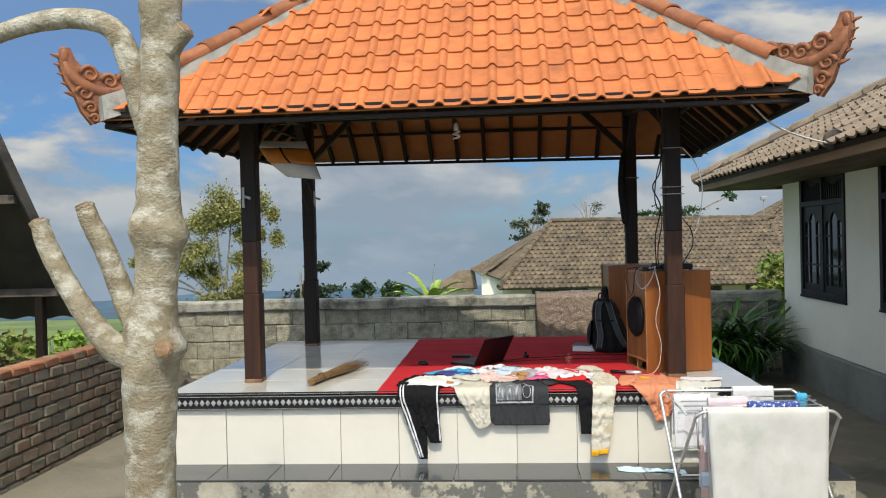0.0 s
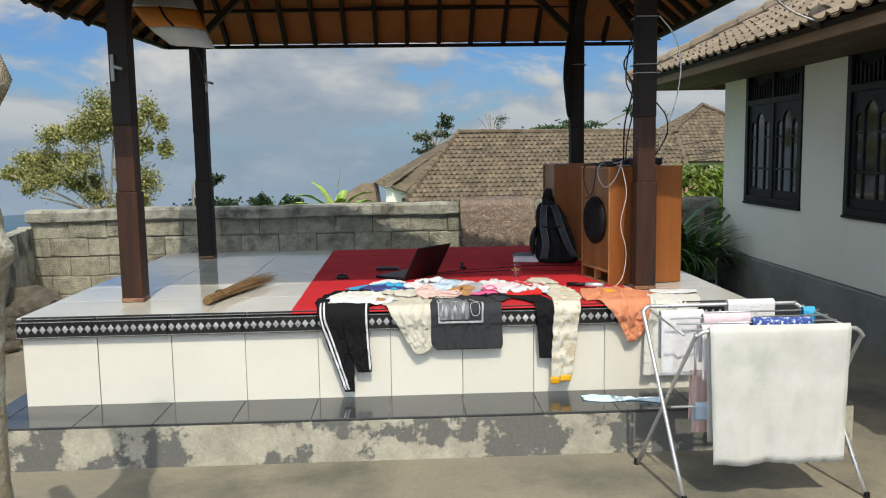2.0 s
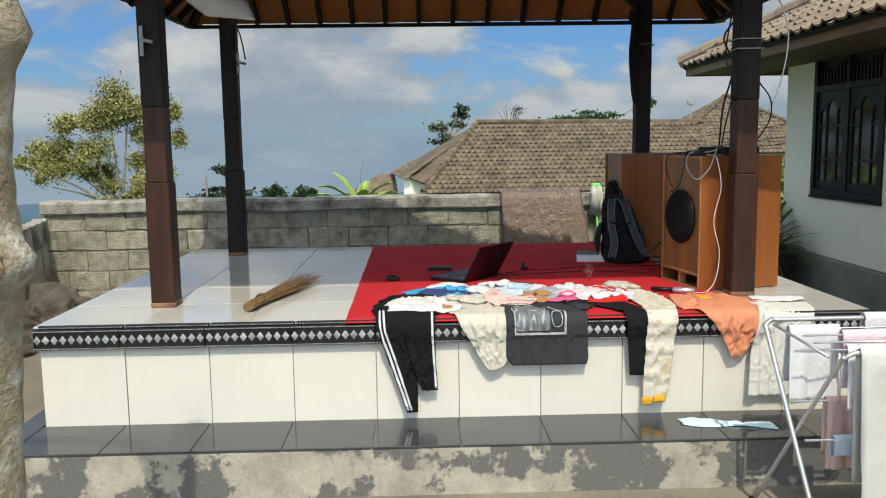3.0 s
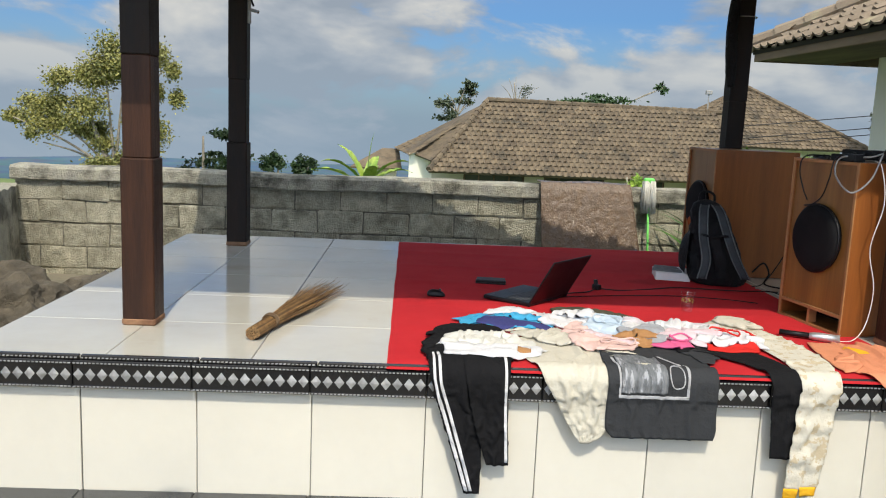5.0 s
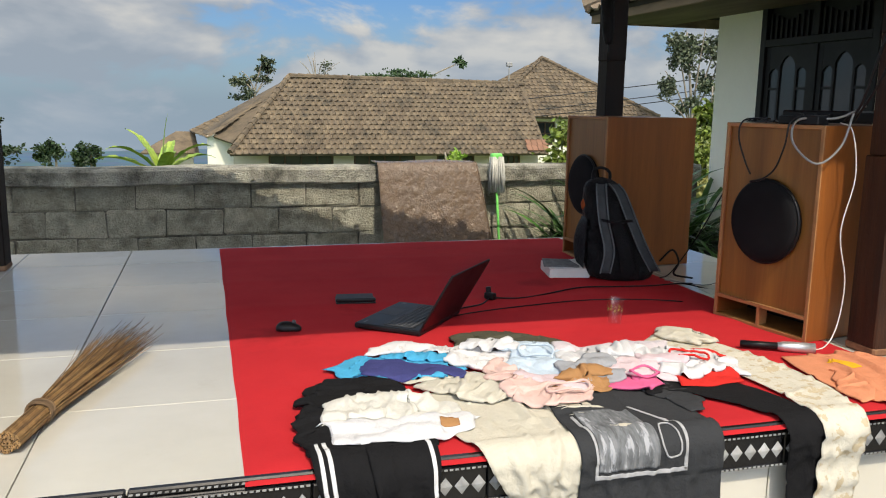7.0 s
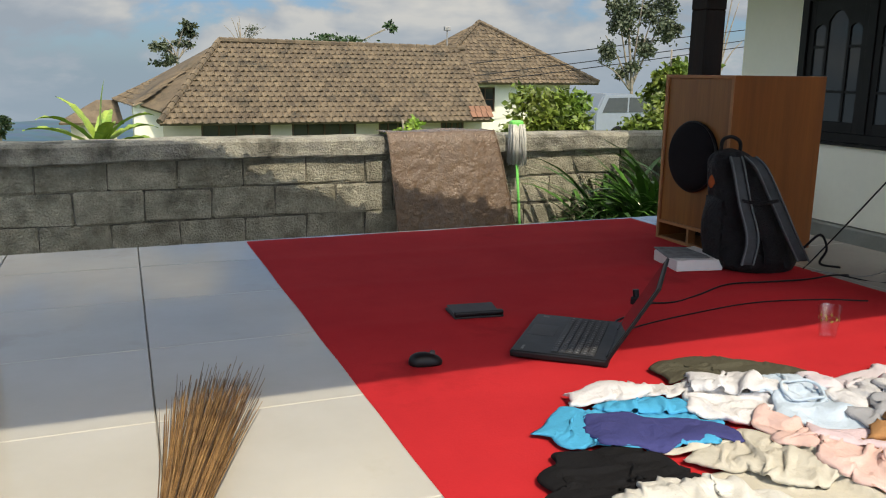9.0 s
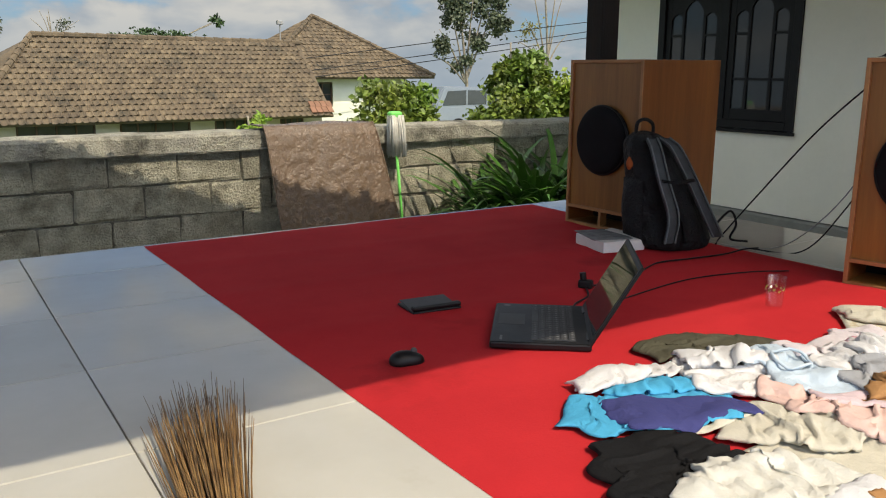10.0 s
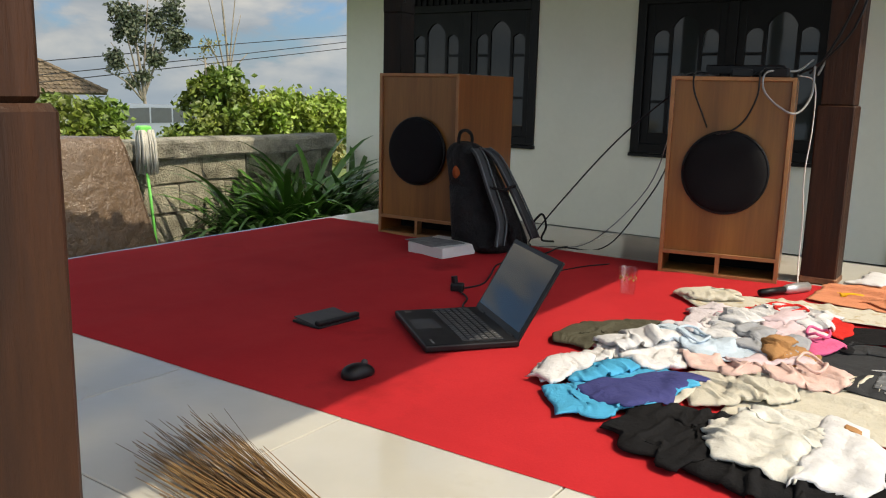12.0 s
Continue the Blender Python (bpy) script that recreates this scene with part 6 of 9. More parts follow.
def sheet(rows, fold=0.02, seed=0, flat=False):
    """A cloth strip from rows of left and right points (ax, ay, bx, by) in the unrolled plane, laid over what is there already."""
    pile = min(min(r[1], r[3]) for r in rows) > EDGE_Y
    if flat:
        P = outline(rows, 0.006)
        X = np.zeros((*P.shape[:2], 3))
        for j in range(P.shape[0]):
            for i in range(P.shape[1]):
                x, y = P[j, i]
                X[j, i] = x, y, on_cover(x, y)
    else:
        if pile:
            c = np.mean([[(r[0] + r[2]) / 2, (r[1] + r[3]) / 2] for r in rows], axis=0)
            g = lambda x, y: (c[0] + (x - c[0]) * 1.08, max(7.0, c[1] + (y - c[1]) * 1.08))
            rows = [(*g(r[0], r[1]), *g(r[2], r[3])) for r in rows]
        P = outline(rows, 0.008 if pile else 0.0095, pile, seed)
        more, less = 1 + min(0.48, fold * 6.5), 1 + min(0.16, fold * 2.0)
        if not pile:
            more, less = 1 + min(0.22, fold * 4.0), 1 + fold
        elif int(seed) % 2:
            more, less = less, more
        X = crumple(P, more, less, seed, 150 if pile else 110, min(0.018, fold * 0.26) if pile else 0.0)
    bm = bmesh.new()
    nv, nu = X.shape[0] - 1, X.shape[1] - 1
    if not flat:
        tris = [(j * (nu + 1) + i, j * (nu + 1) + i + 1, (j + 1) * (nu + 1) + i + 1, (j + 1) * (nu + 1) + i) for j in range(nv) for i in range(nu)]
        COVER.append(BVHTree.FromPolygons([tuple(p) for p in X.reshape(-1, 3)], tris))
        mid = (X[1:, 1:] + X[:-1, :-1]) / 2
        for q in (X, mid):
            i = np.clip(((q[..., 0] - PLAN_X) / CELL).astype(int), 0, HEAP.shape[0] - 1)
            j = np.clip(((q[..., 1] - PLAN_Y) / CELL).astype(int), 0, HEAP.shape[1] - 1)
            np.maximum.at(HEAP, (i, j), q[..., 2] * (0.80 if pile else 0.95))
    quadgrid(bm, nu, nv, lambda u, v: drape(*X[round(v * nv), round(u * nu)]))
    bm.normal_update()
    if sum((q.normal.z - q.normal.y) * q.calc_area() for q in bm.faces) < 0:
        bmesh.ops.reverse_faces(bm, faces=bm.faces[:])
    thicken(bm, 0.0022 if not flat else 0.0012)
    return bm


def garment(name, label, category, parts):
    """parts: (part name, material key, rows, fold, seed)."""
    first = parts[0][2]
    ax = sum(r[0] + r[2] for r in first) / (2 * len(first))
    ay = max(sum(r[1] + r[3] for r in first) / (2 * len(first)), 7.05)
    t = thing(name, label, category, (ax, ay, FLOOR), group="washing spread on the platform")
    COVER.clear()
    for pn, key, rows, fold, seed in parts:
        bm = sheet(rows, fold, seed, flat=pn in ("stripe", "print", "print_frame"))
        bmesh.ops.translate(bm, vec=(-ax, -ay, -FLOOR), verts=bm.verts)
        part(pn, bm, M["c_" + key], t, smooth=True)
    return t


def R(*rows):
    """Rows (y, left x, right x) with both ends at one y."""
    return [(a, y, b, y) for y, a, b in rows]


garment("track_trousers", "black tracksuit trousers with white side stripes hanging over the edge", "trousers", [
    ("waist", "black", R((7.58, -0.68, -0.46), (7.50, -0.735, -0.43), (7.36, -0.765, -0.41), (7.20, -0.775, -0.42), (7.02, -0.765, -0.44)), 0.055, 1.0),
    ("leg", "black", R((7.06, -0.765, -0.59), (6.92, -0.755, -0.58), (6.75, -0.705, -0.56), (6.58, -0.650, -0.545), (6.43, -0.605, -0.545)), 0.055, 2.0),
    ("stripe", "white", R((7.06, -0.762, -0.752), (6.92, -0.752, -0.740), (6.75, -0.703, -0.688), (6.58, -0.649, -0.634), (6.44, -0.605, -0.590)), 0.004, 2.0),
    ("stripe", "white", R((7.06, -0.742, -0.730), (6.92, -0.728, -0.716), (6.75, -0.678, -0.664), (6.58, -0.626, -0.612), (6.44, -0.585, -0.572)), 0.004, 2.0),
    ("leg", "black", R((7.06, -0.62, -0.445), (6.92, -0.61, -0.445), (6.75, -0.575, -0.44), (6.56, -0.515, -0.428)), 0.055, 3.0),
    ("stripe", "white", R((7.06, -0.458, -0.446), (6.92, -0.458, -0.446), (6.75, -0.452, -0.440), (6.57, -0.441, -0.429)), 0.004, 3.0),
])
garment("beige_shirt", "beige cotton shirt hanging over the platform edge", "shirt", [
    ("front", "cream", R((7.42, -0.36, 0.04), (7.25, -0.37, 0.06), (7.05, -0.33, 0.03), (6.93, -0.28, -0.01), (6.82, -0.22, -0.005), (6.72, -0.165, -0.025), (6.665, -0.125, -0.09)), 0.040, 4.0),
    ("sleeve", "cream", R((7.22, 0.00, 0.14), (7.10, 0.02, 0.17), (7.02, 0.05, 0.16)), 0.040, 5.0),
])
garment("grey_tshirt", "charcoal T-shirt with a framed grey print hanging over the edge", "shirt", [
    ("front", "charcoal", R((7.36, 0.02, 0.36), (7.20, 0.00, 0.41), (7.02, -0.02, 0.43), (6.90, -0.025, 0.435), (6.78, -0.027, 0.44), (6.73, -0.020, 0.442), (6.695, 0.010, 0.432)), 0.022, 6.0),
    ("sleeve", "charcoal", R((7.34, 0.33, 0.50), (7.20, 0.40, 0.52), (7.10, 0.41, 0.48)), 0.025, 7.0),
    ("print", "streak", R((7.13, 0.035, 0.225), (7.02, 0.03, 0.225), (6.94, 0.03, 0.225), (6.895, 0.03, 0.225)), 0.006, 6.0),
    ("print_frame", "frame", R((7.16, 0.235, 0.245), (7.0, 0.305, 0.317), (6.93, 0.305, 0.317), (6.872, 0.305, 0.317)), 0.004, 6.0),
    ("print_frame", "frame", R((6.886, 0.022, 0.317), (6.879, 0.022, 0.317), (6.872, 0.022, 0.317)), 0.004, 6.0),
    ("print_frame", "frame", R((7.10, 0.015, 0.024), (6.98, 0.018, 0.027), (6.872, 0.020, 0.029)), 0.004, 6.0),
])


def print_ring():
    bm = bmesh.new()
    pts = []
    for k in range(25):
        th = 2 * math.pi * k / 24
        x, y = 0.265 + 0.030 * math.cos(th), 6.955 + 0.036 * math.sin(th)
        pts.append(drape(x, y, on_cover(x, y)))
    tube(bm, pts, 0.0028, 5)
    shirt = [o for o in scene.objects if o.name.startswith("grey_tshirt")][0]
    bmesh.ops.translate(bm, vec=-shirt.matrix_basis.translation, verts=bm.verts)
    part("print_ring", bm, M["c_frame"], shirt)


print_ring()
garment("black_leggings", "plain black leggings hanging over the platform edge", "trousers", [
    ("leg", "black", [(0.40, 7.27, 0.44, 7.45), (0.52, 7.22, 0.60, 7.40), (0.62, 7.10, 0.74, 7.24), (0.665, 6.97, 0.795, 7.02), (0.675, 6.86, 0.80, 6.86), (0.685, 6.74, 0.808, 6.74), (0.692, 6.625, 0.815, 6.622)], 0.030, 8.0),
    ("waist", "black", [(0.36, 7.25, 0.40, 7.47), (0.39, 7.25, 0.43, 7.46), (0.42, 7.25, 0.46, 7.45)], 0.030, 8.5),
])
garment("patterned_trousers", "cream scroll-patterned trousers with yellow cuffs hanging down", "trousers", [
    ("leg", "scroll", [(0.66, 7.80, 0.84, 7.96), (0.74, 7.62, 0.93, 7.74), (0.80, 7.40, 1.00, 7.46), (0.82, 7.18, 1.01, 7.20), (0.80, 7.00, 0.965, 7.00), (0.785, 6.85, 0.945, 6.85), (0.775, 6.65, 0.925, 6.65), (0.77, 6.48, 0.90, 6.48)], 0.035, 9.0),
    ("cuff", "yellow", R((6.49, 0.762, 0.822), (6.46, 0.762, 0.822), (6.44, 0.765, 0.820)), 0.008, 10.0),
    ("cuff", "yellow", R((6.50, 0.828, 0.898), (6.475, 0.828, 0.898), (6.455, 0.832, 0.895)), 0.008, 11.0),
])
garment("orange_shirt", "peach orange shirt spread over the platform edge", "shirt", [
    ("front", "orange", [(1.10, 7.50, 1.46, 7.48), (1.07, 7.36, 1.56, 7.36), (1.05, 7.18, 1.64, 7.22), (1.10, 7.02, 1.66, 7.06), (1.18, 6.92, 1.58, 6.95), (1.24, 6.82, 1.45, 6.85), (1.285, 6.715, 1.335, 6.72)], 0.055, 12.0),
    ("sleeve", "orange", [(1.08, 7.22, 1.16, 7.32), (1.03, 7.12, 1.14, 7.16), (1.02, 7.04, 1.10, 7.05)], 0.03, 13.0),
    ("print", "yellow", [(1.20, 7.40, 1.26, 7.43), (1.22, 7.35, 1.30, 7.38), (1.24, 7.32, 1.30, 7.33)], 0.008, 12.0),
])
garment("white_vest", "white cotton vest hanging over the platform edge", "shirt", [
    ("front", "offwhite", R((7.22, 1.50, 1.84), (7.05, 1.46, 1.80), (6.92, 1.42, 1.75), (6.75, 1.40, 1.73), (6.60, 1.395, 1.73), (6.48, 1.39, 1.72)), 0.030, 14.0),
    ("trim", "red", [(1.58, 7.36, 1.64, 7.39), (1.66, 7.33, 1.72, 7.37), (1.82, 7.34, 1.86, 7.37)], 0.01, 15.0),
    ("strap", "white", [(1.55, 7.30, 1.60, 7.44), (1.70, 7.26, 1.74, 7.38), (1.86, 7.30, 1.88, 7.38)], 0.03, 16.0),
])
garment("cream_singlet", "cream singlet under the crumpled pile", "shirt", [
    ("front", "ivory", [(-0.36, 7.48, -0.26, 7.58), (-0.28, 7.38, -0.12, 7.54), (-0.16, 7.28, 0.02, 7.42)], 0.055, 29.0),
    ("strap", "ivory", [(-0.38, 7.54, -0.35, 7.58), (-0.30, 7.52, -0.27, 7.57), (-0.22, 7.51, -0.20, 7.55)], 0.04, 29.5),
])
garment("white_tshirt", "white T-shirt with a small printed patch on the pile", "shirt", [
    ("front", "offwhite", [(-0.70, 7.16, -0.67, 7.34), (-0.62, 7.16, -0.58, 7.40), (-0.46, 7.14, -0.44, 7.36), (-0.34, 7.12, -0.30, 7.30)], 0.050, 17.0),
    ("sleeve", "white", [(-0.68, 7.05, -0.72, 7.18), (-0.54, 7.04, -0.52, 7.16), (-0.40, 7.07, -0.36, 7.18), (-0.30, 7.10, -0.27, 7.18)], 0.038, 18.0),
    ("print", "brown", [(-0.39, 7.10, -0.385, 7.135), (-0.36, 7.10, -0.355, 7.14), (-0.33, 7.105, -0.325, 7.14)], 0.01, 18.0),
])
garment("black_socks", "small black garment among the heap", "trousers", [
    ("leg", "black", [(0.14, 7.56, 0.18, 7.68), (0.28, 7.56, 0.30, 7.66), (0.36, 7.58, 0.38, 7.64)], 0.03, 40.0),
])
garment("blue_shirt", "bright blue and navy shirt on the carpet", "shirt", [
    ("front", "cyan", [(-0.62, 7.74, -0.50, 7.84), (-0.55, 7.62, -0.40, 7.80), (-0.42, 7.58, -0.26, 7.76), (-0.30, 7.52, -0.16, 7.64)], 0.040, 19.0),
    ("yoke", "navy", [(-0.52, 7.62, -0.46, 7.76), (-0.42, 7.58, -0.36, 7.72), (-0.30, 7.54, -0.26, 7.66), (-0.20, 7.52, -0.18, 7.60)], 0.032, 20.0),
    ("sleeve", "cyan", [(-0.42, 7.80, -0.34, 7.90), (-0.33, 7.74, -0.24, 7.84), (-0.22, 7.70, -0.14, 7.76)], 0.055, 21.0),
])
garment("baby_shirt", "white spotted baby shirt with long sleeves", "shirt", [
    ("front", "spotted", [(-0.20, 7.70, -0.06, 7.92), (-0.08, 7.62, 0.06, 7.84), (0.02, 7.56, 0.14, 7.74)], 0.065, 22.0),
    ("sleeve", "spotted", [(-0.44, 7.88, -0.40, 7.96), (-0.32, 7.86, -0.28, 7.95), (-0.16, 7.80, -0.12, 7.90)], 0.045, 23.0),
])
garment("olive_shorts", "olive green shorts on the carpet", "shorts", [
    ("leg", "olive", [(-0.10, 7.93, -0.06, 8.03), (0.04, 7.86, 0.10, 8.04), (0.18, 7.76, 0.24, 7.96), (0.28, 7.70, 0.33, 7.84)], 0.050, 24.0),
])
garment("pale_blue_shirt", "pale blue baby shirt crumpled on the pile", "shirt", [
    ("front", "paleblue", [(0.02, 7.70, 0.10, 7.86), (0.09, 7.60, 0.22, 7.78), (0.16, 7.50, 0.30, 7.64)], 0.070, 25.0),
    ("sleeve", "paleblue", [(-0.02, 7.58, 0.06, 7.68), (0.08, 7.50, 0.14, 7.60), (0.18, 7.44, 0.22, 7.52)], 0.055, 26.0),
])
garment("pink_shirt", "pale pink baby shirt crumpled on the pile", "shirt", [
    ("front", "pink", [(-0.10, 7.56, 0.00, 7.64), (-0.12, 7.42, 0.02, 7.50), (-0.08, 7.26, 0.10, 7.38), (0.06, 7.20, 0.20, 7.34)], 0.055, 27.0),
    ("trim", "rose", [(-0.02, 7.46, 0.04, 7.52), (0.06, 7.38, 0.14, 7.44), (0.16, 7.30, 0.24, 7.36)], 0.04, 28.0),
])
garment("lilac_trousers", "greyish lilac leggings lying across the pile", "trousers", [
    ("leg", "lilac", [(0.24, 7.70, 0.28, 7.80), (0.38, 7.66, 0.42, 7.78), (0.54, 7.68, 0.58, 7.80), (0.68, 7.68, 0.72, 7.78)], 0.050, 30.0),
])
garment("printed_pyjamas", "white and pink printed pyjamas in a heap", "pyjamas", [
    ("front", "print", [(0.30, 7.50, 0.36, 7.70), (0.44, 7.44, 0.50, 7.66), (0.58, 7.40, 0.64, 7.62), (0.70, 7.40, 0.76, 7.54)], 0.075, 31.0),
    ("leg", "magenta", [(0.28, 7.34, 0.30, 7.44), (0.36, 7.28, 0.40, 7.42), (0.44, 7.30, 0.46, 7.40)], 0.060, 32.0),
])
garment("white_socks", "crumpled white baby trousers on the heap", "trousers", [
    ("leg", "white", [(0.20, 7.52, 0.22, 7.66), (0.32, 7.52, 0.36, 7.66), (0.44, 7.50, 0.48, 7.64)], 0.055, 33.0),
    ("leg", "rose", [(0.24, 7.40, 0.26, 7.52), (0.36, 7.38, 0.40, 7.50), (0.52, 7.34, 0.56, 7.48)], 0.065, 34.0),
])
garment("grey_print_shirt", "grey and brown printed baby shirt", "shirt", [
    ("front", "grey", [(0.14, 7.40, 0.18, 7.54), (0.24, 7.36, 0.28, 7.48), (0.32, 7.34, 0.34, 7.42)], 0.055, 35.0),
    ("print", "brown", [(0.06, 7.34, 0.10, 7.44), (0.16, 7.30, 0.20, 7.40), (0.26, 7.30, 0.28, 7.38)], 0.045, 36.0),
])
garment("red_trimmed_top", "white top with red trim on the heap", "shirt", [
    ("front", "white", [(0.56, 7.42, 0.60, 7.60), (0.68, 7.38, 0.74, 7.58), (0.80, 7.34, 0.84, 7.50)], 0.065, 37.0),
    ("trim", "red", [(0.52, 7.30, 0.54, 7.38), (0.64, 7.28, 0.66, 7.37), (0.74, 7.30, 0.75, 7.36)], 0.035, 38.0),
    ("trim", "red", [(0.68, 7.60, 0.72, 7.66), (0.76, 7.54, 0.80, 7.60), (0.80, 7.50, 0.84, 7.54)], 0.035, 39.0),
])


def neckband(owner, x, y, rx, ry, turn, key, r=0.009):
    """A ribbed neckband lying open on the heap."""
    t = bpy.data.objects[owner]
    c, q = math.cos(radians(turn)), math.sin(radians(turn))
    pts = []
    for k in range(29):
        a = 2 * math.pi * k / 28
        ux, uy = rx * math.cos(a), ry * math.sin(a)
        px, py = x + ux * c - uy * q, y + ux * q + uy * c
        pts.append(Vector((px, py, FLOOR + laid(px, py, 2) * 1.15 + 0.008 + 0.006 * math.sin(3 * a + x * 9))) - t.location)
    bm = bmesh.new()
    tube(bm, pts, r, 8, cap=False)
    part("neckband", bm, M["c_" + key], t, smooth=True)


neckband("pale_blue_shirt", 0.13, 7.66, 0.075, 0.050, 20, "paleblue", 0.0045)
neckband("pink_shirt", 0.10, 7.30, 0.085, 0.040, 15, "pink", 0.0045)
neckband("printed_pyjamas", 0.40, 7.34, 0.050, 0.032, -10, "magenta", 0.0045)
neckband("red_trimmed_top", 0.66, 7.48, 0.070, 0.045, -30, "red", 0.0045)
garment("sleepsuit", "white and pale pink baby sleepsuit twisted on the heap", "pyjamas", [
    ("front", "white", [(0.34, 7.56, 0.40, 7.66), (0.46, 7.52, 0.52, 7.64), (0.60, 7.50, 0.63, 7.58)], 0.075, 51.0),
    ("sleeve", "rose", [(0.46, 7.46, 0.48, 7.53), (0.55, 7.44, 0.57, 7.51), (0.63, 7.45, 0.64, 7.50)], 0.085, 52.0),
    ("leg", "white", [(0.50, 7.36, 0.52, 7.43), (0.62, 7.34, 0.63, 7.40), (0.72, 7.35, 0.73, 7.40)], 0.085, 53.0),
])
garment("bib", "grey and orange printed baby bib crumpled on the heap", "bib", [
    ("front", "grey", [(0.22, 7.48, 0.24, 7.56), (0.29, 7.46, 0.31, 7.55), (0.35, 7.46, 0.36, 7.52)], 0.085, 54.0),
    ("trim", "brown", [(0.13, 7.40, 0.15, 7.46), (0.20, 7.38, 0.22, 7.45), (0.27, 7.38, 0.28, 7.43)], 0.085, 55.0),
])
garment("beige_singlet", "light beige singlet bunched beside the carpet torch", "shirt", [
    ("front", "cream", [(0.74, 7.86, 0.80, 7.96), (0.80, 7.78, 0.90, 7.88), (0.86, 7.70, 0.95, 7.76)], 0.095, 56.0),
])
garment("white_romper", "white baby romper with rumpled sleeves", "shirt", [
    ("front", "white", [(-0.12, 7.80, -0.04, 7.90), (-0.04, 7.74, 0.06, 7.84), (0.04, 7.68, 0.12, 7.76)], 0.085, 57.0),
    ("sleeve", "spotted", [(-0.46, 7.86, -0.43, 7.93), (-0.36, 7.85, -0.33, 7.92), (-0.24, 7.82, -0.22, 7.88)], 0.085, 58.0),
])


def build_blue_cloth():
    ob = thing("face_cloth", "pale blue cloth dropped on the dark tiled ledge", "cloth", (1.2, 6.76, LZ))
    bm = bmesh.new()
    def fn(u, v):
        x = (u - 0.5) * 0.50
        w = 0.10 + 0.05 * math.sin(u * 7)
        y = (v - 0.5) * w - 0.10 * (u - 0.5)
        return Vector((x, y, 0.006 + 0.035 * abs(noise.noise(Vector((u * 6, v * 4, 2)))) * math.sin(math.pi * v) ** 0.5))
    quadgrid(bm, 30, 12, fn)
    thicken(bm, 0.003)
    part("fabric", bm, M["c_skyblue"], ob, smooth=True)


build_blue_cloth()


def build_torch():
    t = thing("hand_torch", "black torch with a steel head beside the washing", "torch", (1.16, 7.60, FLOOR + 0.028), -28)
    bm = bmesh.new()
    tube(bm, [(-0.16, 0, 0), (-0.02, 0, 0)], 0.014, 10)
    part("grip", bm, "black_plastic", t, smooth=True)
    bm = bmesh.new()
    tube(bm, [(-0.02, 0, 0), (0.0, 0, 0), (0.03, 0, 0), (0.12, 0, 0)], 0.02, 12, radii=[0.015, 0.020, 0.022, 0.022])
    part("head", bm, "steel", t, "steel torch head", smooth=True)


build_torch()

# ---- broom ----


def build_broom():
    rng = random.Random(11)
    a, b = Vector((-1.565, 7.275, 0)), Vector((-1.345, 8.30, 0))
    ob = thing("stick_broom", "palm-rib hand broom lying on the white tiles", "broom", (a.x, a.y, FLOOR))
    d = (b - a)
    L, f = d.length, d.normalized()
    s = Vector((f.y, -f.x, 0))
    def build(n, thin):
        bm = bmesh.new()
        for _ in range(n):
            th, rr = rng.uniform(0, 2 * math.pi), math.sqrt(rng.random())
            c, q = math.cos(th) * rr, math.sin(th) * rr
            length = L * rng.uniform(0.80, 1.08)
            pts, rad = [], []
            bend = rng.uniform(-0.05, 0.05)
            for k in range(7):
                t = k / 6
                w = 0.034 if t < 0.18 else 0.030 + 0.100 * (t - 0.18) ** 1.15
                h = 0.036 - 0.010 * t + 0.02 * t * (thin and 1)
                z = 0.034 + q * (0.032 + 0.006 * t) + (0.10 * rng.uniform(0.0, 0.8) * max(0, t - 0.75) * 2 if thin else 0)
                p = f * (length * t) + s * (c * w + bend * t * t * 0.8) + Vector((0, 0, max(0.004, z)))
                pts.append(p)
                rad.append((0.0030 if not thin else 0.0020) * (1 - 0.72 * t))
            tube(bm, pts, 0.003, 4, radii=rad)
        return bm
    part("bristles", build(160, False), M["straw"], ob, kind="stuff")
    part("tip_fibre", build(70, True), M["straw_dark"], ob, kind="stuff")
    bm = bmesh.new()
    for o in (0.20, 0.212, 0.224):
        ring = [f * (o + 0.006 * math.sin(3 * th)) + s * 0.036 * math.cos(th) + Vector((0, 0, 0.040 + 0.036 * math.sin(th))) for th in [2 * math.pi * k / 20 for k in range(21)]]
        tube(bm, ring, 0.006, 5)
    part("binding", bm, M["straw_dark"], ob, "dark twine binding")


M["straw"] = mat("brown_palm_rib", (0.40, 0.24, 0.095), 0.7, var=0.2, scale=20, bump=0.1, tint=(0.16, 0.080, 0.03), per=0.4)
M["straw_dark"] = mat("dark_palm_tip", (0.16, 0.095, 0.045), 0.8, var=0.2, scale=20, bump=0.1, per=0.4)
build_broom()

# ---- drying rack ----


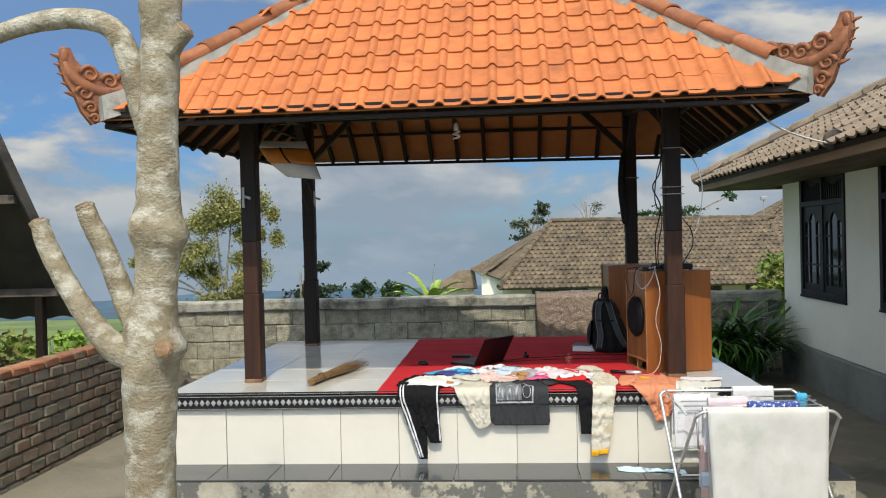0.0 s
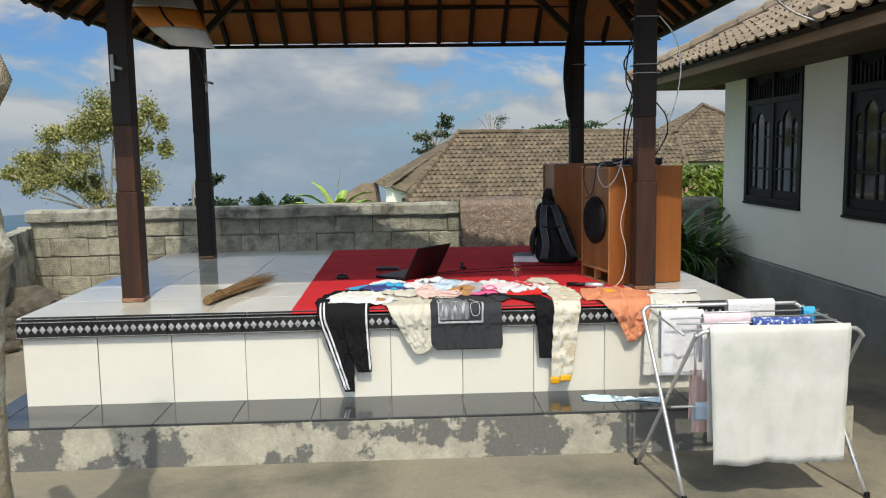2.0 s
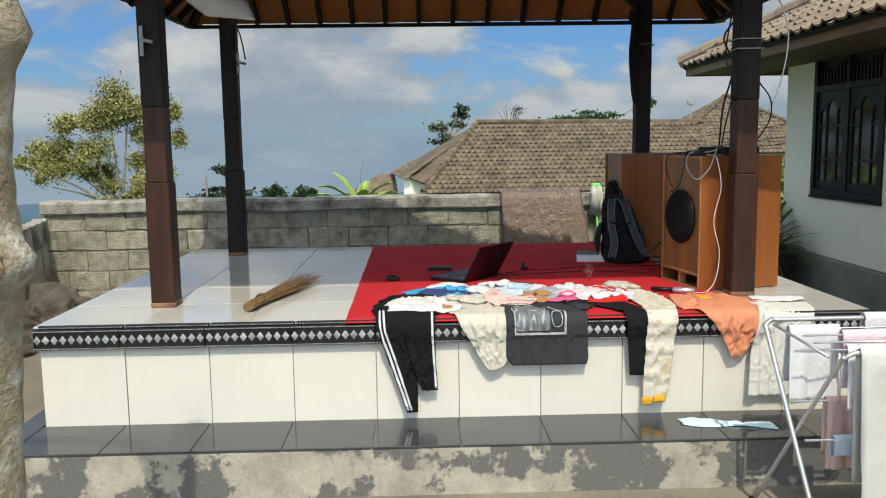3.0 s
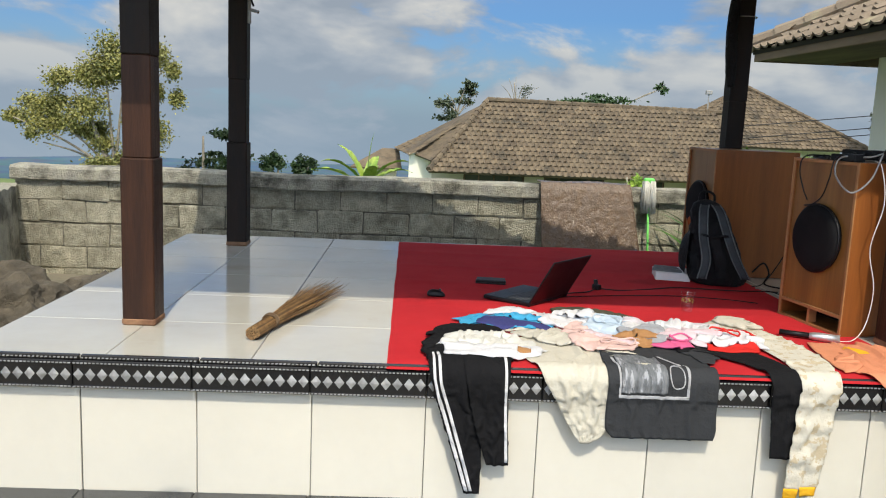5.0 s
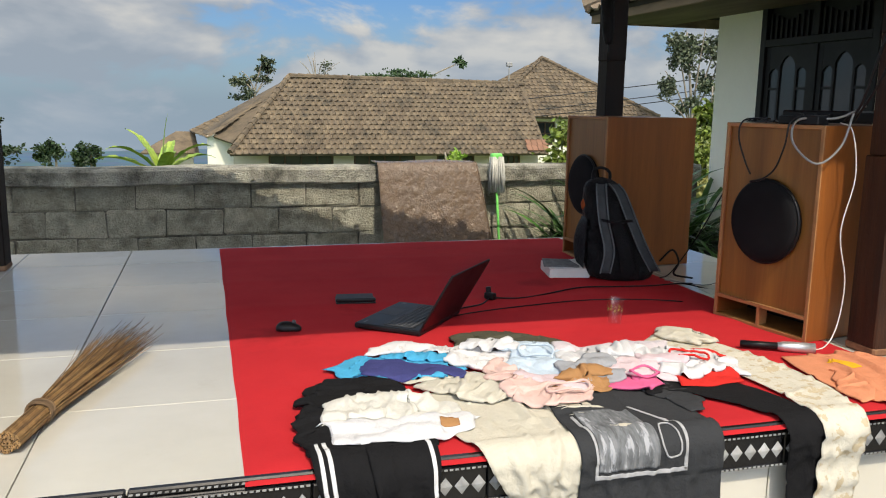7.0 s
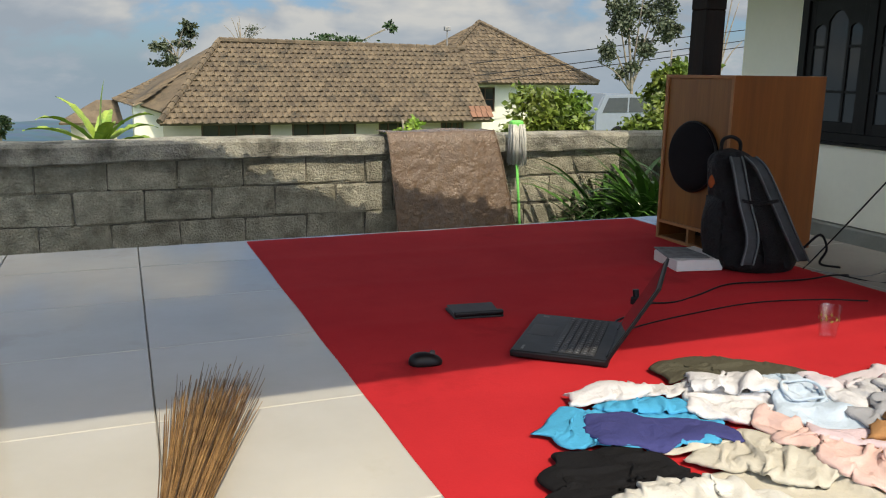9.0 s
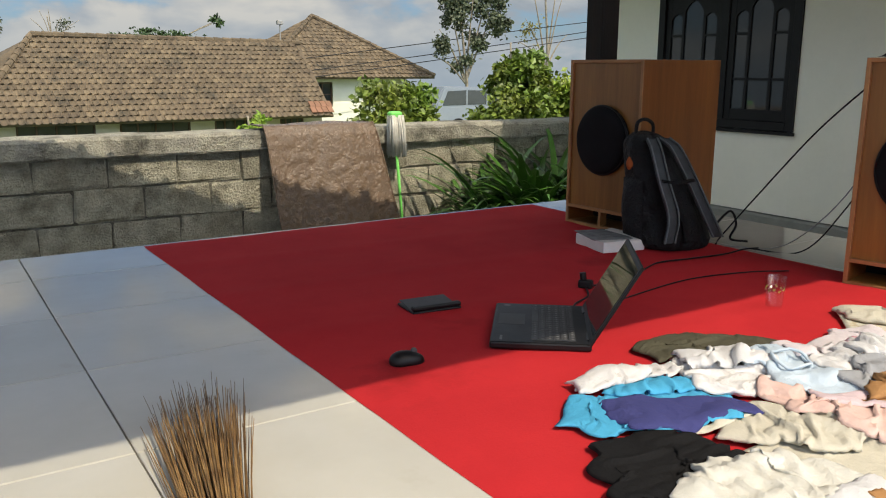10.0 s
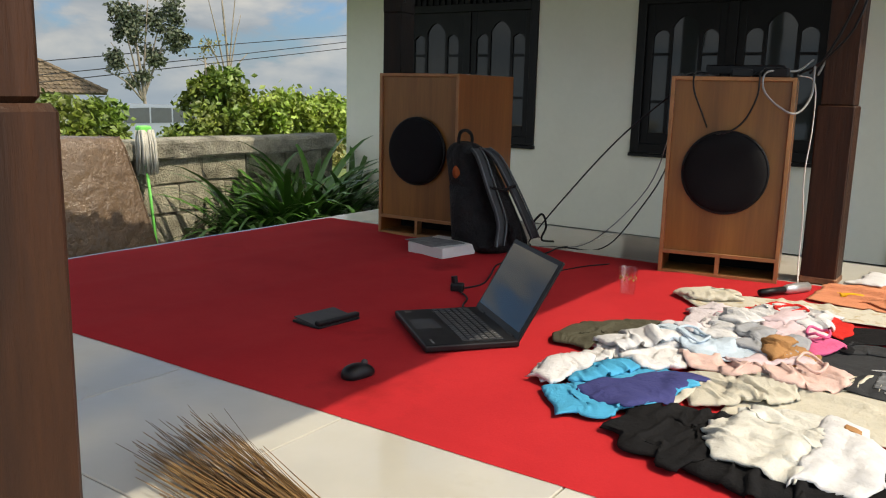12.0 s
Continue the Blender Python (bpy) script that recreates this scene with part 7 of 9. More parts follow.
def build_rack():
    rk = thing("drying_rack", "folding white steel clothes drying rack in the yard", "drying rack", (1.72, 6.05, GROUND))
    o = Vector((1.72, 6.05, GROUND))
    def bar(name, pts, r=0.011, material="steel", label="", n=5):
        bm = bmesh.new()
        tube(bm, [Vector(p) - o for p in smooth_path(pts, n)] if len(pts) > 2 else [Vector(p) - o for p in pts], r, 8)
        return part(name, bm, material, rk, label, smooth=True)
    zf, zb = 0.862, 0.905
    # each frame is one bent tube: leg, crossbar, leg
    bar("leg_frame", [(1.29, 5.80, GROUND), (1.205, 6.25, zb - 0.10), (1.20, 6.29, zb - 0.03), (1.24, 6.31, zb), (1.32, 6.31, zb), (2.04, 6.31, zb), (2.11, 6.31, zb - 0.005), (2.15, 6.29, zb - 0.04), (2.16, 6.25, zb - 0.10), (2.28, 5.77, GROUND)], 0.012)
    bar("leg_frame", [(1.185, 6.35, GROUND), (1.33, 5.86, zf - 0.10), (1.345, 5.81, zf - 0.03), (1.39, 5.80, zf), (1.48, 5.80, zf), (2.12, 5.80, zf), (2.20, 5.80, zf - 0.005), (2.24, 5.81, zf - 0.05), (2.235, 5.86, zf - 0.12), (2.21, 6.35, GROUND)], 0.011, "steel")
    for k, y in enumerate((5.90, 6.00, 6.10, 6.20)):
        bar("rod", [(1.30, y, zf + 0.03 * k / 3 - 0.01), (2.20, y, zf + 0.03 * k / 3 - 0.01)], 0.005)
    bar("side_rail", [(1.28, 5.82, zf - 0.02), (1.24, 6.29, zb - 0.02)], 0.007)
    bar("side_rail", [(2.21, 5.82, zf - 0.02), (2.15, 6.29, zb - 0.02)], 0.007)
    bar("stay", [(1.27, 5.98, 0.40), (2.22, 5.96, 0.40)], 0.006)
    bar("stay", [(1.24, 6.10, 0.55), (2.18, 6.10, 0.55)], 0.006)
    bar("stay", [(1.36, 5.86, zf - 0.25), (1.36, 5.88, zf - 0.02)], 0.007)
    for x, y in ((1.29, 5.80), (2.28, 5.77), (1.185, 6.35), (2.21, 6.35)):
        bm = bmesh.new()
        tube(bm, [Vector((x, y, GROUND)) - o, Vector((x, y, GROUND + 0.03)) - o], 0.016, 8)
        part("rubber_foot", bm, "black_plastic", rk)


build_rack()


def hung(name, label, category, key, x0, x1, y, z, front, back, seed, fold=0.02, group="washing on the drying rack", material=None, taper=0.0, border=None):
    """A cloth hung over a bar along x at height z: front and back drops."""
    t = thing(name, label, category, ((x0 + x1) / 2, y, z), group=group)
    w = x1 - x0
    bm = bmesh.new()
    r = 0.016
    total = front + back
    def fn(u, v):
        s = v * total - back
        x = (u - 0.5) * w
        drop = abs(s)
        grow = 1 - taper * drop / max(front, 0.01)
        f = fold * min(1, drop / 0.25) * (noise.noise(Vector((u * 5 + seed, seed, s * 1.2))) + 0.35 * noise.noise(Vector((u * 14, seed, s * 5))))
        if drop < r * 1.57:
            a = s / r
            return Vector((x, -r * math.sin(a), r * math.cos(a) - 0.002))
        side = -1 if s > 0 else 1
        return Vector((x * grow + 0.25 * f, side * (r + 0.004) + f + side * 0.03 * drop, -(drop - r * 1.57)))
    quadgrid(bm, 26, 34, fn)
    thicken(bm, 0.004)
    part("fabric", bm, material or M["c_" + key], t, smooth=True)
    if border:
        bm = bmesh.new()
        quadgrid(bm, 26, 2, lambda u, v: fn(u, 1 - 0.022 * v) + Vector((0, -0.0025, -0.001)))
        part("hem", bm, M["c_" + border], t, "pale pink hem", smooth=True)
    return t


hung("towel", "worn white bath towel hanging over the drying rack", "towel", "white", 1.405, 2.165, 5.80, 0.876, 0.76, 0.66, 3.3, 0.05, material=M["towel"], taper=0.07, border="rose")
hung("baby_vest", "white baby vest with faint print on the rack", "shirt", "print", 1.40, 1.66, 5.90, 0.86, 0.30, 0.22, 5.1)
hung("pink_cloth", "pink and white cloth on the rack", "cloth", "rose", 1.48, 1.75, 6.10, 0.88, 0.14, 0.14, 6.4)
hung("blue_shorts", "blue floral shorts on the rack", "shorts", "bluefloral", 1.72, 2.05, 6.00, 0.87, 0.20, 0.18, 7.7)
hung("white_cloth", "white speckled cloth on the rack", "cloth", "spotted", 1.70, 1.98, 6.31, 0.917, 0.22, 0.18, 8.2)
hung("sock", "bright blue sock on the rack", "sock", "cyan", 2.10, 2.17, 6.20, 0.885, 0.12, 0.10, 9.2, 0.03)
hung("white_shirt", "white shirt hanging from the lower bar of the rack", "shirt", "white", 1.27, 1.52, 6.20, 0.885, 0.38, 0.30, 11.0)
hung("striped_cloth", "blue and white cloth on the lower bar", "cloth", "paleblue", 1.40, 1.66, 5.98, 0.405, 0.10, 0.12, 12.0)
hung("beige_cloth", "beige cloth on the lower bar of the rack", "cloth", "pink", 1.42, 1.62, 6.10, 0.555, 0.36, 0.30, 13.0, 0.03)

# ---- tarpaulin and mop on the block wall ----


def build_tarp():
    t = thing("tarpaulin", "brown crinkled tarpaulin hung over the block wall", "tarpaulin", (1.08, 12.75, 1.18))
    bm = bmesh.new()
    def fn(u, v):
        s = v * 1.62 - 0.28
        x = -0.545 + 1.0 * u + 0.10 * max(0, s) * (u ** 2) + 0.03 * max(0, s)
        cr = 0.013 * abs(noise.noise(Vector((u * 9, s * 9, 1)))) + 0.009 * abs(noise.noise(Vector((u * 22 + s * 11, s * 22, 4)))) + 0.03 * noise.noise(Vector((u * 2.2, s * 1.3, 9)))
        if s < 0:
            return Vector((x, 0.03 - s * 1.0, 0.0 + cr * 0.5))
        return Vector((x, 0.02 - 0.035 * min(1, s * 12) - 0.26 * s - cr, -s * 0.965 + 0.01))
    quadgrid(bm, 64, 90, fn)
    thicken(bm, 0.003)
    part("sheet", bm, "tarp", t, smooth=True)
    for u in (0.0, 1.0):
        bm = bmesh.new()
        tube(bm, [fn(u, k / 40) + Vector((0, -0.004, 0.003)) for k in range(41)], 0.007, 5)
        part("hem", bm, "tarp", t, smooth=True)


build_tarp()


def build_mop():
    m = thing("mop", "green-handled string mop leaning upside down on the wall", "mop", (1.77, 12.72, GROUND))
    a, b = Vector((0.03, -0.05, 0)), Vector((-0.03, 0.03, 1.26))
    bm = bmesh.new()
    tube(bm, [a, b], 0.013, 8)
    part("handle", bm, M["mop_green"], m, "bright green handle", smooth=True)
    bm = bmesh.new()
    box(bm, (-0.085, -0.02, 1.285), (0.03, 0.065, 1.345), 0.020, seg=3)
    part("clamp", bm, M["mop_green"], m)
    rng = random.Random(4)
    bm = bmesh.new()
    for k in range(90):
        x = rng.uniform(-0.10, 0.045)
        d = rng.choice((-1, 1)) * rng.uniform(0.01, 0.05)
        l = rng.uniform(0.24, 0.36)
        top = Vector((x * 0.8 - 0.005, 0.03, 1.30))
        w = rng.uniform(-0.03, 0.03)
        tube(bm, [top, top + Vector((w * 0.3, d * 0.8 - 0.02, 0.01)), top + Vector((w * 0.6, d - 0.035, -0.10)), top + Vector((w, d - 0.04, -l))], 0.007, 5)
    part("mop_head", bm, M["mop_white"], m, "off-white cotton strings", smooth=True, kind="stuff")


M["mop_green"] = mat("lime_green_plastic", (0.20, 0.78, 0.16), 0.4, var=0.05, bump=0.03)
M["mop_white"] = mat("mop_cotton", (0.74, 0.73, 0.66), 0.95, var=0.15, bump=0.3)
build_mop()

# ---- tree in the yard ----
TY = 4.47


def bark_limb(bm, pts, radii, seed, n=18, sub=7, knots=()):
    P = smooth_path(pts, sub)
    Rr = [radii[min(int(i / sub), len(radii) - 2)] * (1 - (i % sub) / sub) + radii[min(int(i / sub) + 1, len(radii) - 1)] * ((i % sub) / sub) for i in range(len(P))]
    rings = tube(bm, P, 0.1, n, radii=Rr)
    for i, ring in enumerate(rings):
        for k, v in enumerate(ring):
            d = (v.co - P[i])
            f = 1 + 0.07 * noise.noise(Vector((v.co.x * 9 + seed, v.co.y * 9, v.co.z * 5))) + 0.035 * noise.noise(v.co * 30) + 0.02 * math.sin(P[i].z * 55 + 2 * noise.noise(v.co * 5))
            v.co = P[i] + d * f
            for kx, kz, amp, w in knots:
                e = math.exp(-(((v.co.x - kx) / w) ** 2 + ((v.co.z - kz) / w) ** 2))
                if d.y < 0.2 * abs(d.x):
                    v.co += d.normalized() * amp * e


def build_yard_tree():
    t = thing("tree", "pale-barked yard tree with sawn-off limbs", "tree", (-1.72, TY, GROUND))
    off = Vector((1.72, -TY, -GROUND))
    def limb(name, pts, radii, seed, n=18, knots=(), label="", cut=True):
        bm = bmesh.new()
        bark_limb(bm, pts, radii, seed, n, knots=knots)
        bmesh.ops.translate(bm, vec=off, verts=bm.verts)
        return part(name, bm, "bark", t, label, smooth=True)
    limb("trunk", [(-1.73, TY, GROUND - 0.05), (-1.725, TY, 0.35), (-1.722, TY, 0.80), (-1.715, TY, 1.15), (-1.70, TY, 1.50), (-1.665, TY, 1.80), (-1.64, TY, 2.10), (-1.635, TY, 2.40), (-1.625, TY, 2.75), (-1.60, TY, 3.10), (-1.60, TY, 3.30), (-1.60, TY, 3.40)],
         [0.155, 0.128, 0.124, 0.130, 0.152, 0.108, 0.112, 0.106, 0.104, 0.098, 0.112, 0.09], 1, 26,
         knots=((-1.56, 1.52, 0.055, 0.06), (-1.74, 1.36, 0.03, 0.05), (-1.70, 2.12, 0.05, 0.09), (-1.54, 2.08, 0.045, 0.08), (-1.66, 0.95, 0.02, 0.03)))
    limb("limb", [(-1.66, TY, 2.62), (-1.725, TY - 0.02, 2.86), (-1.775, TY - 0.03, 3.04), (-1.86, TY - 0.03, 3.165), (-2.05, TY - 0.02, 3.215), (-2.28, TY, 3.205), (-2.52, TY + 0.04, 3.16), (-3.0, TY + 0.12, 3.02)], [0.075, 0.068, 0.066, 0.058, 0.052, 0.050, 0.046, 0.04], 2, 16)
    limb("limb", [(-1.68, TY - 0.03, 1.44), (-1.83, TY - 0.07, 1.50), (-1.95, TY - 0.08, 1.62), (-2.08, TY - 0.08, 1.82), (-2.20, TY - 0.07, 2.04), (-2.25, TY - 0.06, 2.17)], [0.085, 0.072, 0.062, 0.056, 0.052, 0.044], 3, 16)
    limb("limb", [(-1.68, TY, 1.55), (-1.80, TY + 0.02, 1.66), (-1.88, TY + 0.03, 1.85), (-1.955, TY + 0.03, 2.04), (-2.02, TY + 0.03, 2.17), (-2.05, TY + 0.03, 2.25)], [0.085, 0.066, 0.058, 0.055, 0.052, 0.048], 4, 16)
    limb("stub", [(-1.58, TY - 0.02, 2.98), (-1.52, TY - 0.03, 3.06), (-1.455, TY - 0.03, 3.13)], [0.06, 0.055, 0.050], 5, 12)
    for (x, y, z), d, r in (((-2.052, TY + 0.03, 2.255), (-0.35, 0, 1), 0.046), ((-2.253, TY - 0.06, 2.175), (-0.4, 0, 1), 0.042), ((-1.452, TY - 0.032, 3.133), (1, -0.1, 0.9), 0.046), ((-1.565, TY - 0.155, 1.52), (0.5, -1, 0.1), 0.045)):
        bm = bmesh.new()
        d = Vector(d).normalized()
        p = Vector((x, y, z))
        tube(bm, [p - d * 0.02, p + d * 0.004, p + d * 0.012], r, 12, radii=[r * 1.04, r, r * 0.55])
        for v in bm.verts:
            v.co += 0.010 * Vector((noise.noise(v.co * 40), noise.noise(v.co * 41 + Vector((3, 0, 0))), noise.noise(v.co * 37)))
        bmesh.ops.translate(bm, vec=off, verts=bm.verts)
        part("cut_end", bm, "cut_wood", t, "weathered brown saw cut")


build_yard_tree()

# ---- corrugated shed beyond the brick wall ----


def build_shed():
    sh = thing("shed", "low shed with a dark corrugated iron roof", "shed", (-7.3, 9.6, GROUND - 0.3))
    o = Vector((-7.3, 9.6, GROUND - 0.3))
    x1, x0 = -5.32, -9.3
    a, b = Vector((0, 8.0, 4.30)), Vector((0, 10.42, 1.16))
    bm = bmesh.new()
    n = 110
    def fn(u, v):
        p = a.lerp(b, v)
        return Vector((x0 + (x1 - x0) * u, p.y, p.z + 0.018 * math.sin(u * n * 0.5))) - o
    quadgrid(bm, n * 2, 2, fn)
    thicken(bm, 0.004)
    part("roof_sheet", bm, "rusty_sheet", sh, smooth=False)
    bm = bmesh.new()
    beam(bm, Vector((x1 + 0.02, a.y, a.z - 0.05)) - o, Vector((x1 + 0.02, b.y, b.z - 0.05)) - o, 0.03, 0.16)
    part("verge_board", bm, M["grey_wood"], sh, "weathered grey verge board")
    for z, y in ((1.50, 10.02), (2.6, 9.2)):
        bm = bmesh.new()
        beam(bm, Vector((x0, y, z)) - o, Vector((x1 - 0.05, y, z)) - o, 0.06, 0.10)
        part("purlin", bm, M["grey_wood"], sh)
    bm = bmesh.new()
    box(bm, Vector((x0, 7.9, GROUND - 0.5)) - o, Vector((x1 - 0.25, 7.98, 3.9)) - o)
    part("back_wall", bm, "rusty_sheet", sh)
    for x in (x1 - 0.3, -7.3, x0 + 0.1):
        bm = bmesh.new()
        box(bm, Vector((x - 0.05, 10.0, GROUND - 0.4)) - o, Vector((x + 0.05, 10.1, 1.50)) - o, 0.005)
        part("post", bm, "dark_wood", sh)


M["grey_wood"] = mat("weathered_grey_timber", (0.14, 0.125, 0.10), 0.9, var=0.25, scale=6, bump=0.4, stretch=(1, 0.15, 1))
build_shed()

# ---- strap-leaved plants ----
M["leaf_strap"] = mat("dark_green_strap_leaf", (0.045, 0.135, 0.022), 0.3, var=0.2, scale=6, fine=40, bump=0.1, tint=(0.085, 0.21, 0.036), per=0.45)


def build_lily_clump():
    rng = random.Random(21)
    meshes = []
    for k in range(9):
        bm = bmesh.new()
        L, w, bend = rng.uniform(1.05, 1.65), rng.uniform(0.024, 0.036), rng.uniform(1.1, 2.7)
        rows = []
        p, ang = Vector((0, 0, 0)), math.radians(rng.uniform(62, 84))
        n = 9
        for i in range(n + 1):
            t = i / n
            ww = w * (0.6 + 0.9 * t) * (1 - t ** 3) + 0.001
            rows.append([bm.verts.new(p + Vector((0, s * ww, 0.25 * ww * abs(s)))) for s in (-1, 0, 1)])
            p = p + Vector((math.cos(ang), 0, math.sin(ang))) * L / n
            ang -= bend * (0.4 + 1.6 * t) / n
        for a, b in zip(rows, rows[1:]):
            for j in range(2):
                bm.faces.new((a[j], a[j + 1], b[j + 1], b[j]))
        meshes.append(mesh_from(bm, "leaf", "leaf_strap", smooth=True))
    for cx, cy, cnt, sc in ((2.56, 12.30, 130, 0.86), (3.00, 12.22, 180, 1.02), (3.48, 12.24, 150, 0.98)):
        pl = thing("lily_plant", "clump of long dark green strap leaves by the wall", "plant", (cx, cy, GROUND), group="strap-leaved plants by the wall")
        for k in range(cnt):
            a = rng.uniform(0, 360)
            s = sc * rng.uniform(0.75, 1.1)
            piece("leaf", rng.choice(meshes), pl, Matrix.Translation((rng.uniform(-0.12, 0.12), rng.uniform(-0.10, 0.10), 0.0)) @ pose(0, 0, 0, 0, 0, a) @ pose(0, 0, 0, rng.uniform(-12, 12), rng.uniform(-8, 8)) @ Matrix.Diagonal((s, s, s, 1)))


build_lily_clump()

# ---- cloth sling, lamp, umbrella and wires under the roof ----
M["sling_orange"] = mat("orange_nylon", (0.62, 0.20, 0.03), 0.6, var=0.08, scale=8, bump=0.2)
M["sling_white"] = mat("grey_white_nylon", (0.58, 0.57, 0.55), 0.6, var=0.08, scale=8, bump=0.2)


def build_kite():
    k = thing("kite", "orange and white cloth kite tied under the roof", "kite", (-1.80, 7.85, 2.80))
    o = Vector((-1.80, 7.85, 2.80))
    A, B, C, D = Vector((-2.16, 7.85, 2.985)), Vector((-1.72, 7.95, 2.975)), Vector((-1.545, 7.80, 2.605)), Vector((-1.86, 7.80, 2.635))
    def fn(u, v):
        p = (A.lerp(B, u)).lerp(D.lerp(C, u), v)
        p.y -= 0.10 * math.sin(math.pi * u) * math.sin(math.pi * v)
        p.x -= 0.05 * math.sin(math.pi * v) * (1 - u)
        return p - o
    for name, v0, v1, key in (("panel", 0.0, 0.20, "sling_white"), ("panel", 0.20, 0.62, "sling_orange"), ("panel", 0.62, 1.0, "sling_white")):
        bm = bmesh.new()
        quadgrid(bm, 12, 6, lambda u, v: fn(u, v0 + (v1 - v0) * v))
        thicken(bm, 0.003)
        part(name, bm, M[key], k, smooth=True)
    bm = bmesh.new()
    tube(bm, smooth_path([fn(0.45, 0.2) + Vector((0, -0.01, 0)), fn(0.47, 0.45) + Vector((0, -0.012, 0)), fn(0.5, 0.62) + Vector((0, -0.012, 0))], 5), 0.009, 6)
    part("emblem", bm, "black_plastic", k)
    bm = bmesh.new()
    tube(bm, smooth_path([fn(0.5, 1.0), fn(0.5, 1.0) + Vector((-0.02, 0, -0.15)), fn(0.5, 1.0) + Vector((0.03, 0, -0.30))], 5), 0.005, 5)
    tube(bm, smooth_path([fn(0.5, 1.0), fn(0.5, 1.0) + Vector((0.05, 0, -0.10)), fn(0.5, 1.0) + Vector((0.08, 0, -0.26))], 5), 0.005, 5)
    part("tail", bm, "black_plastic", k)
    for p in (A, B):
        bm = bmesh.new()
        tube(bm, [p - o, Vector((p.x, p.y + 0.02, 3.16)) - o], 0.003, 5)
        part("string", bm, "black_plastic", k)


build_kite()


def build_bulb():
    l = thing("spiral_bulb", "unlit white spiral lamp bulb hanging from the beam", "lamp", (-0.28, 7.545, 3.04))
    bm = bmesh.new()
    tube(bm, [(0, 0, 0.0), (0, 0, -0.05), (0, 0, -0.07)], 0.022, 10, radii=[0.018, 0.024, 0.022])
    part("socket", bm, "white_plastic", l, smooth=True)
    bm = bmesh.new()
    tube(bm, [(0.026 * math.cos(t), 0.026 * math.sin(t), -0.075 - 0.0135 * t / 2) for t in [k * 0.4 for k in range(24)]], 0.009, 6)
    part("tube", bm, "white_plastic", l, smooth=True)


build_bulb()


def build_umbrella():
    u = thing("umbrella", "folded dark umbrella tied to the rear post", "umbrella", (1.47, 9.88, 2.15))
    bm = bmesh.new()
    tube(bm, smooth_path([(0.01, 0, 0.0), (0.0, 0, 0.12), (-0.02, 0, 0.45), (0.0, 0, 0.75), (0.02, 0, 0.85)], 5), 0.04, 10, radii=[0.008 + 0.036 * math.sin(math.pi * min(1, k / 20 + 0.08)) ** 0.6 for k in range(21)])
    for v in bm.verts:
        v.co += Vector((0.010 * noise.noise(v.co * 16), 0.010 * noise.noise(v.co * 17), 0))
    part("canopy", bm, M["pack"], u, smooth=True)
    bm = bmesh.new()
    tube(bm, [(0.01, 0, 0.0), (0.012, 0, -0.05)], 0.006, 6)
    part("tip", bm, "black_plastic", u)
    bm = bmesh.new()
    tube(bm, [(0.09 + 0.095 * math.cos(t), 0.09 + 0.115 * math.sin(t), 0.52) for t in [2 * math.pi * k / 20 for k in range(21)]], 0.004, 5)
    part("tie", bm, "grey_cable", u)


build_umbrella()
cable("wire", "black wires hanging beside the front post", [(1.46, 7.46, 2.78), (1.44, 7.44, 2.55), (1.38, 7.46, 2.42), (1.44, 7.45, 2.25), (1.40, 7.5, 2.0), (1.42, 7.6, 1.78), (1.44, 7.7, TOP + 0.02)], 0.006, "black_plastic", group="wires on the front post")
cable("wire", "black wires hanging beside the front post", [(1.47, 7.46, 2.72), (1.41, 7.45, 2.5), (1.40, 7.47, 2.3), (1.45, 7.45, 2.15), (1.42, 7.5, 1.9), (1.45, 7.66, TOP + 0.02)], 0.005, "black_plastic", group="wires on the front post")
cable("wire", "thin white wire looping beside the front post", [(1.635, 7.47, 2.75), (1.74, 7.48, 2.62), (1.80, 7.5, 2.42), (1.78, 7.55, 2.15), (1.70, 7.6, 1.90), (1.63, 7.66, TOP + 0.02)], 0.005, "white_plastic", group="wires on the front post")
cable("wire", "black wire curling beside the front post", [(1.63, 7.50, 2.15), (1.70, 7.5, 2.05), (1.72, 7.55, 1.92), (1.66, 7.62, 1.78), (1.64, 7.68, TOP + 0.01)], 0.005, "black_plastic", group="wires on the front post")
cable("wire", "white wire slung from the pavilion to the house eaves", [(2.05, 6.90, 3.00), (2.35, 7.35, 2.90), (2.75, 7.9, 2.86), (3.10, 8.2, 2.82), (3.35, 8.3, 2.79)], 0.008, "white_plastic")
for z in (2.36, 2.42, 2.75):
    bm = bmesh.new()
    tube(bm, [(1.555 + 0.083 * a, 7.545 + 0.083 * b, z) for a, b in ((-1, -1), (1, -1), (1, 1), (-1, 1), (-1, -1))], 0.004, 5)
    pav("wire_tie", bm, "grey_cable")
bm = bmesh.new()
tube(bm, [(1.53, 7.47, 3.10), (1.25, 7.30, 3.34)], 0.010, 6)
pav("stay_rod", bm, "grey_cable")


def build_post_hook():
    for (x, y, z) in ((-2.17, 7.455, 2.45), (-2.11, 9.88, 2.55)):
        bm = bmesh.new()
        box(bm, (x - 0.012, y - 0.012, z - 0.10), (x + 0.012, y + 0.004, z + 0.08), 0.003)
        tube(bm, [(x, y, z), (x + 0.07, y - 0.03, z - 0.02)], 0.012, 6)
        pav("bracket", bm, "grey_cable")


build_post_hook()


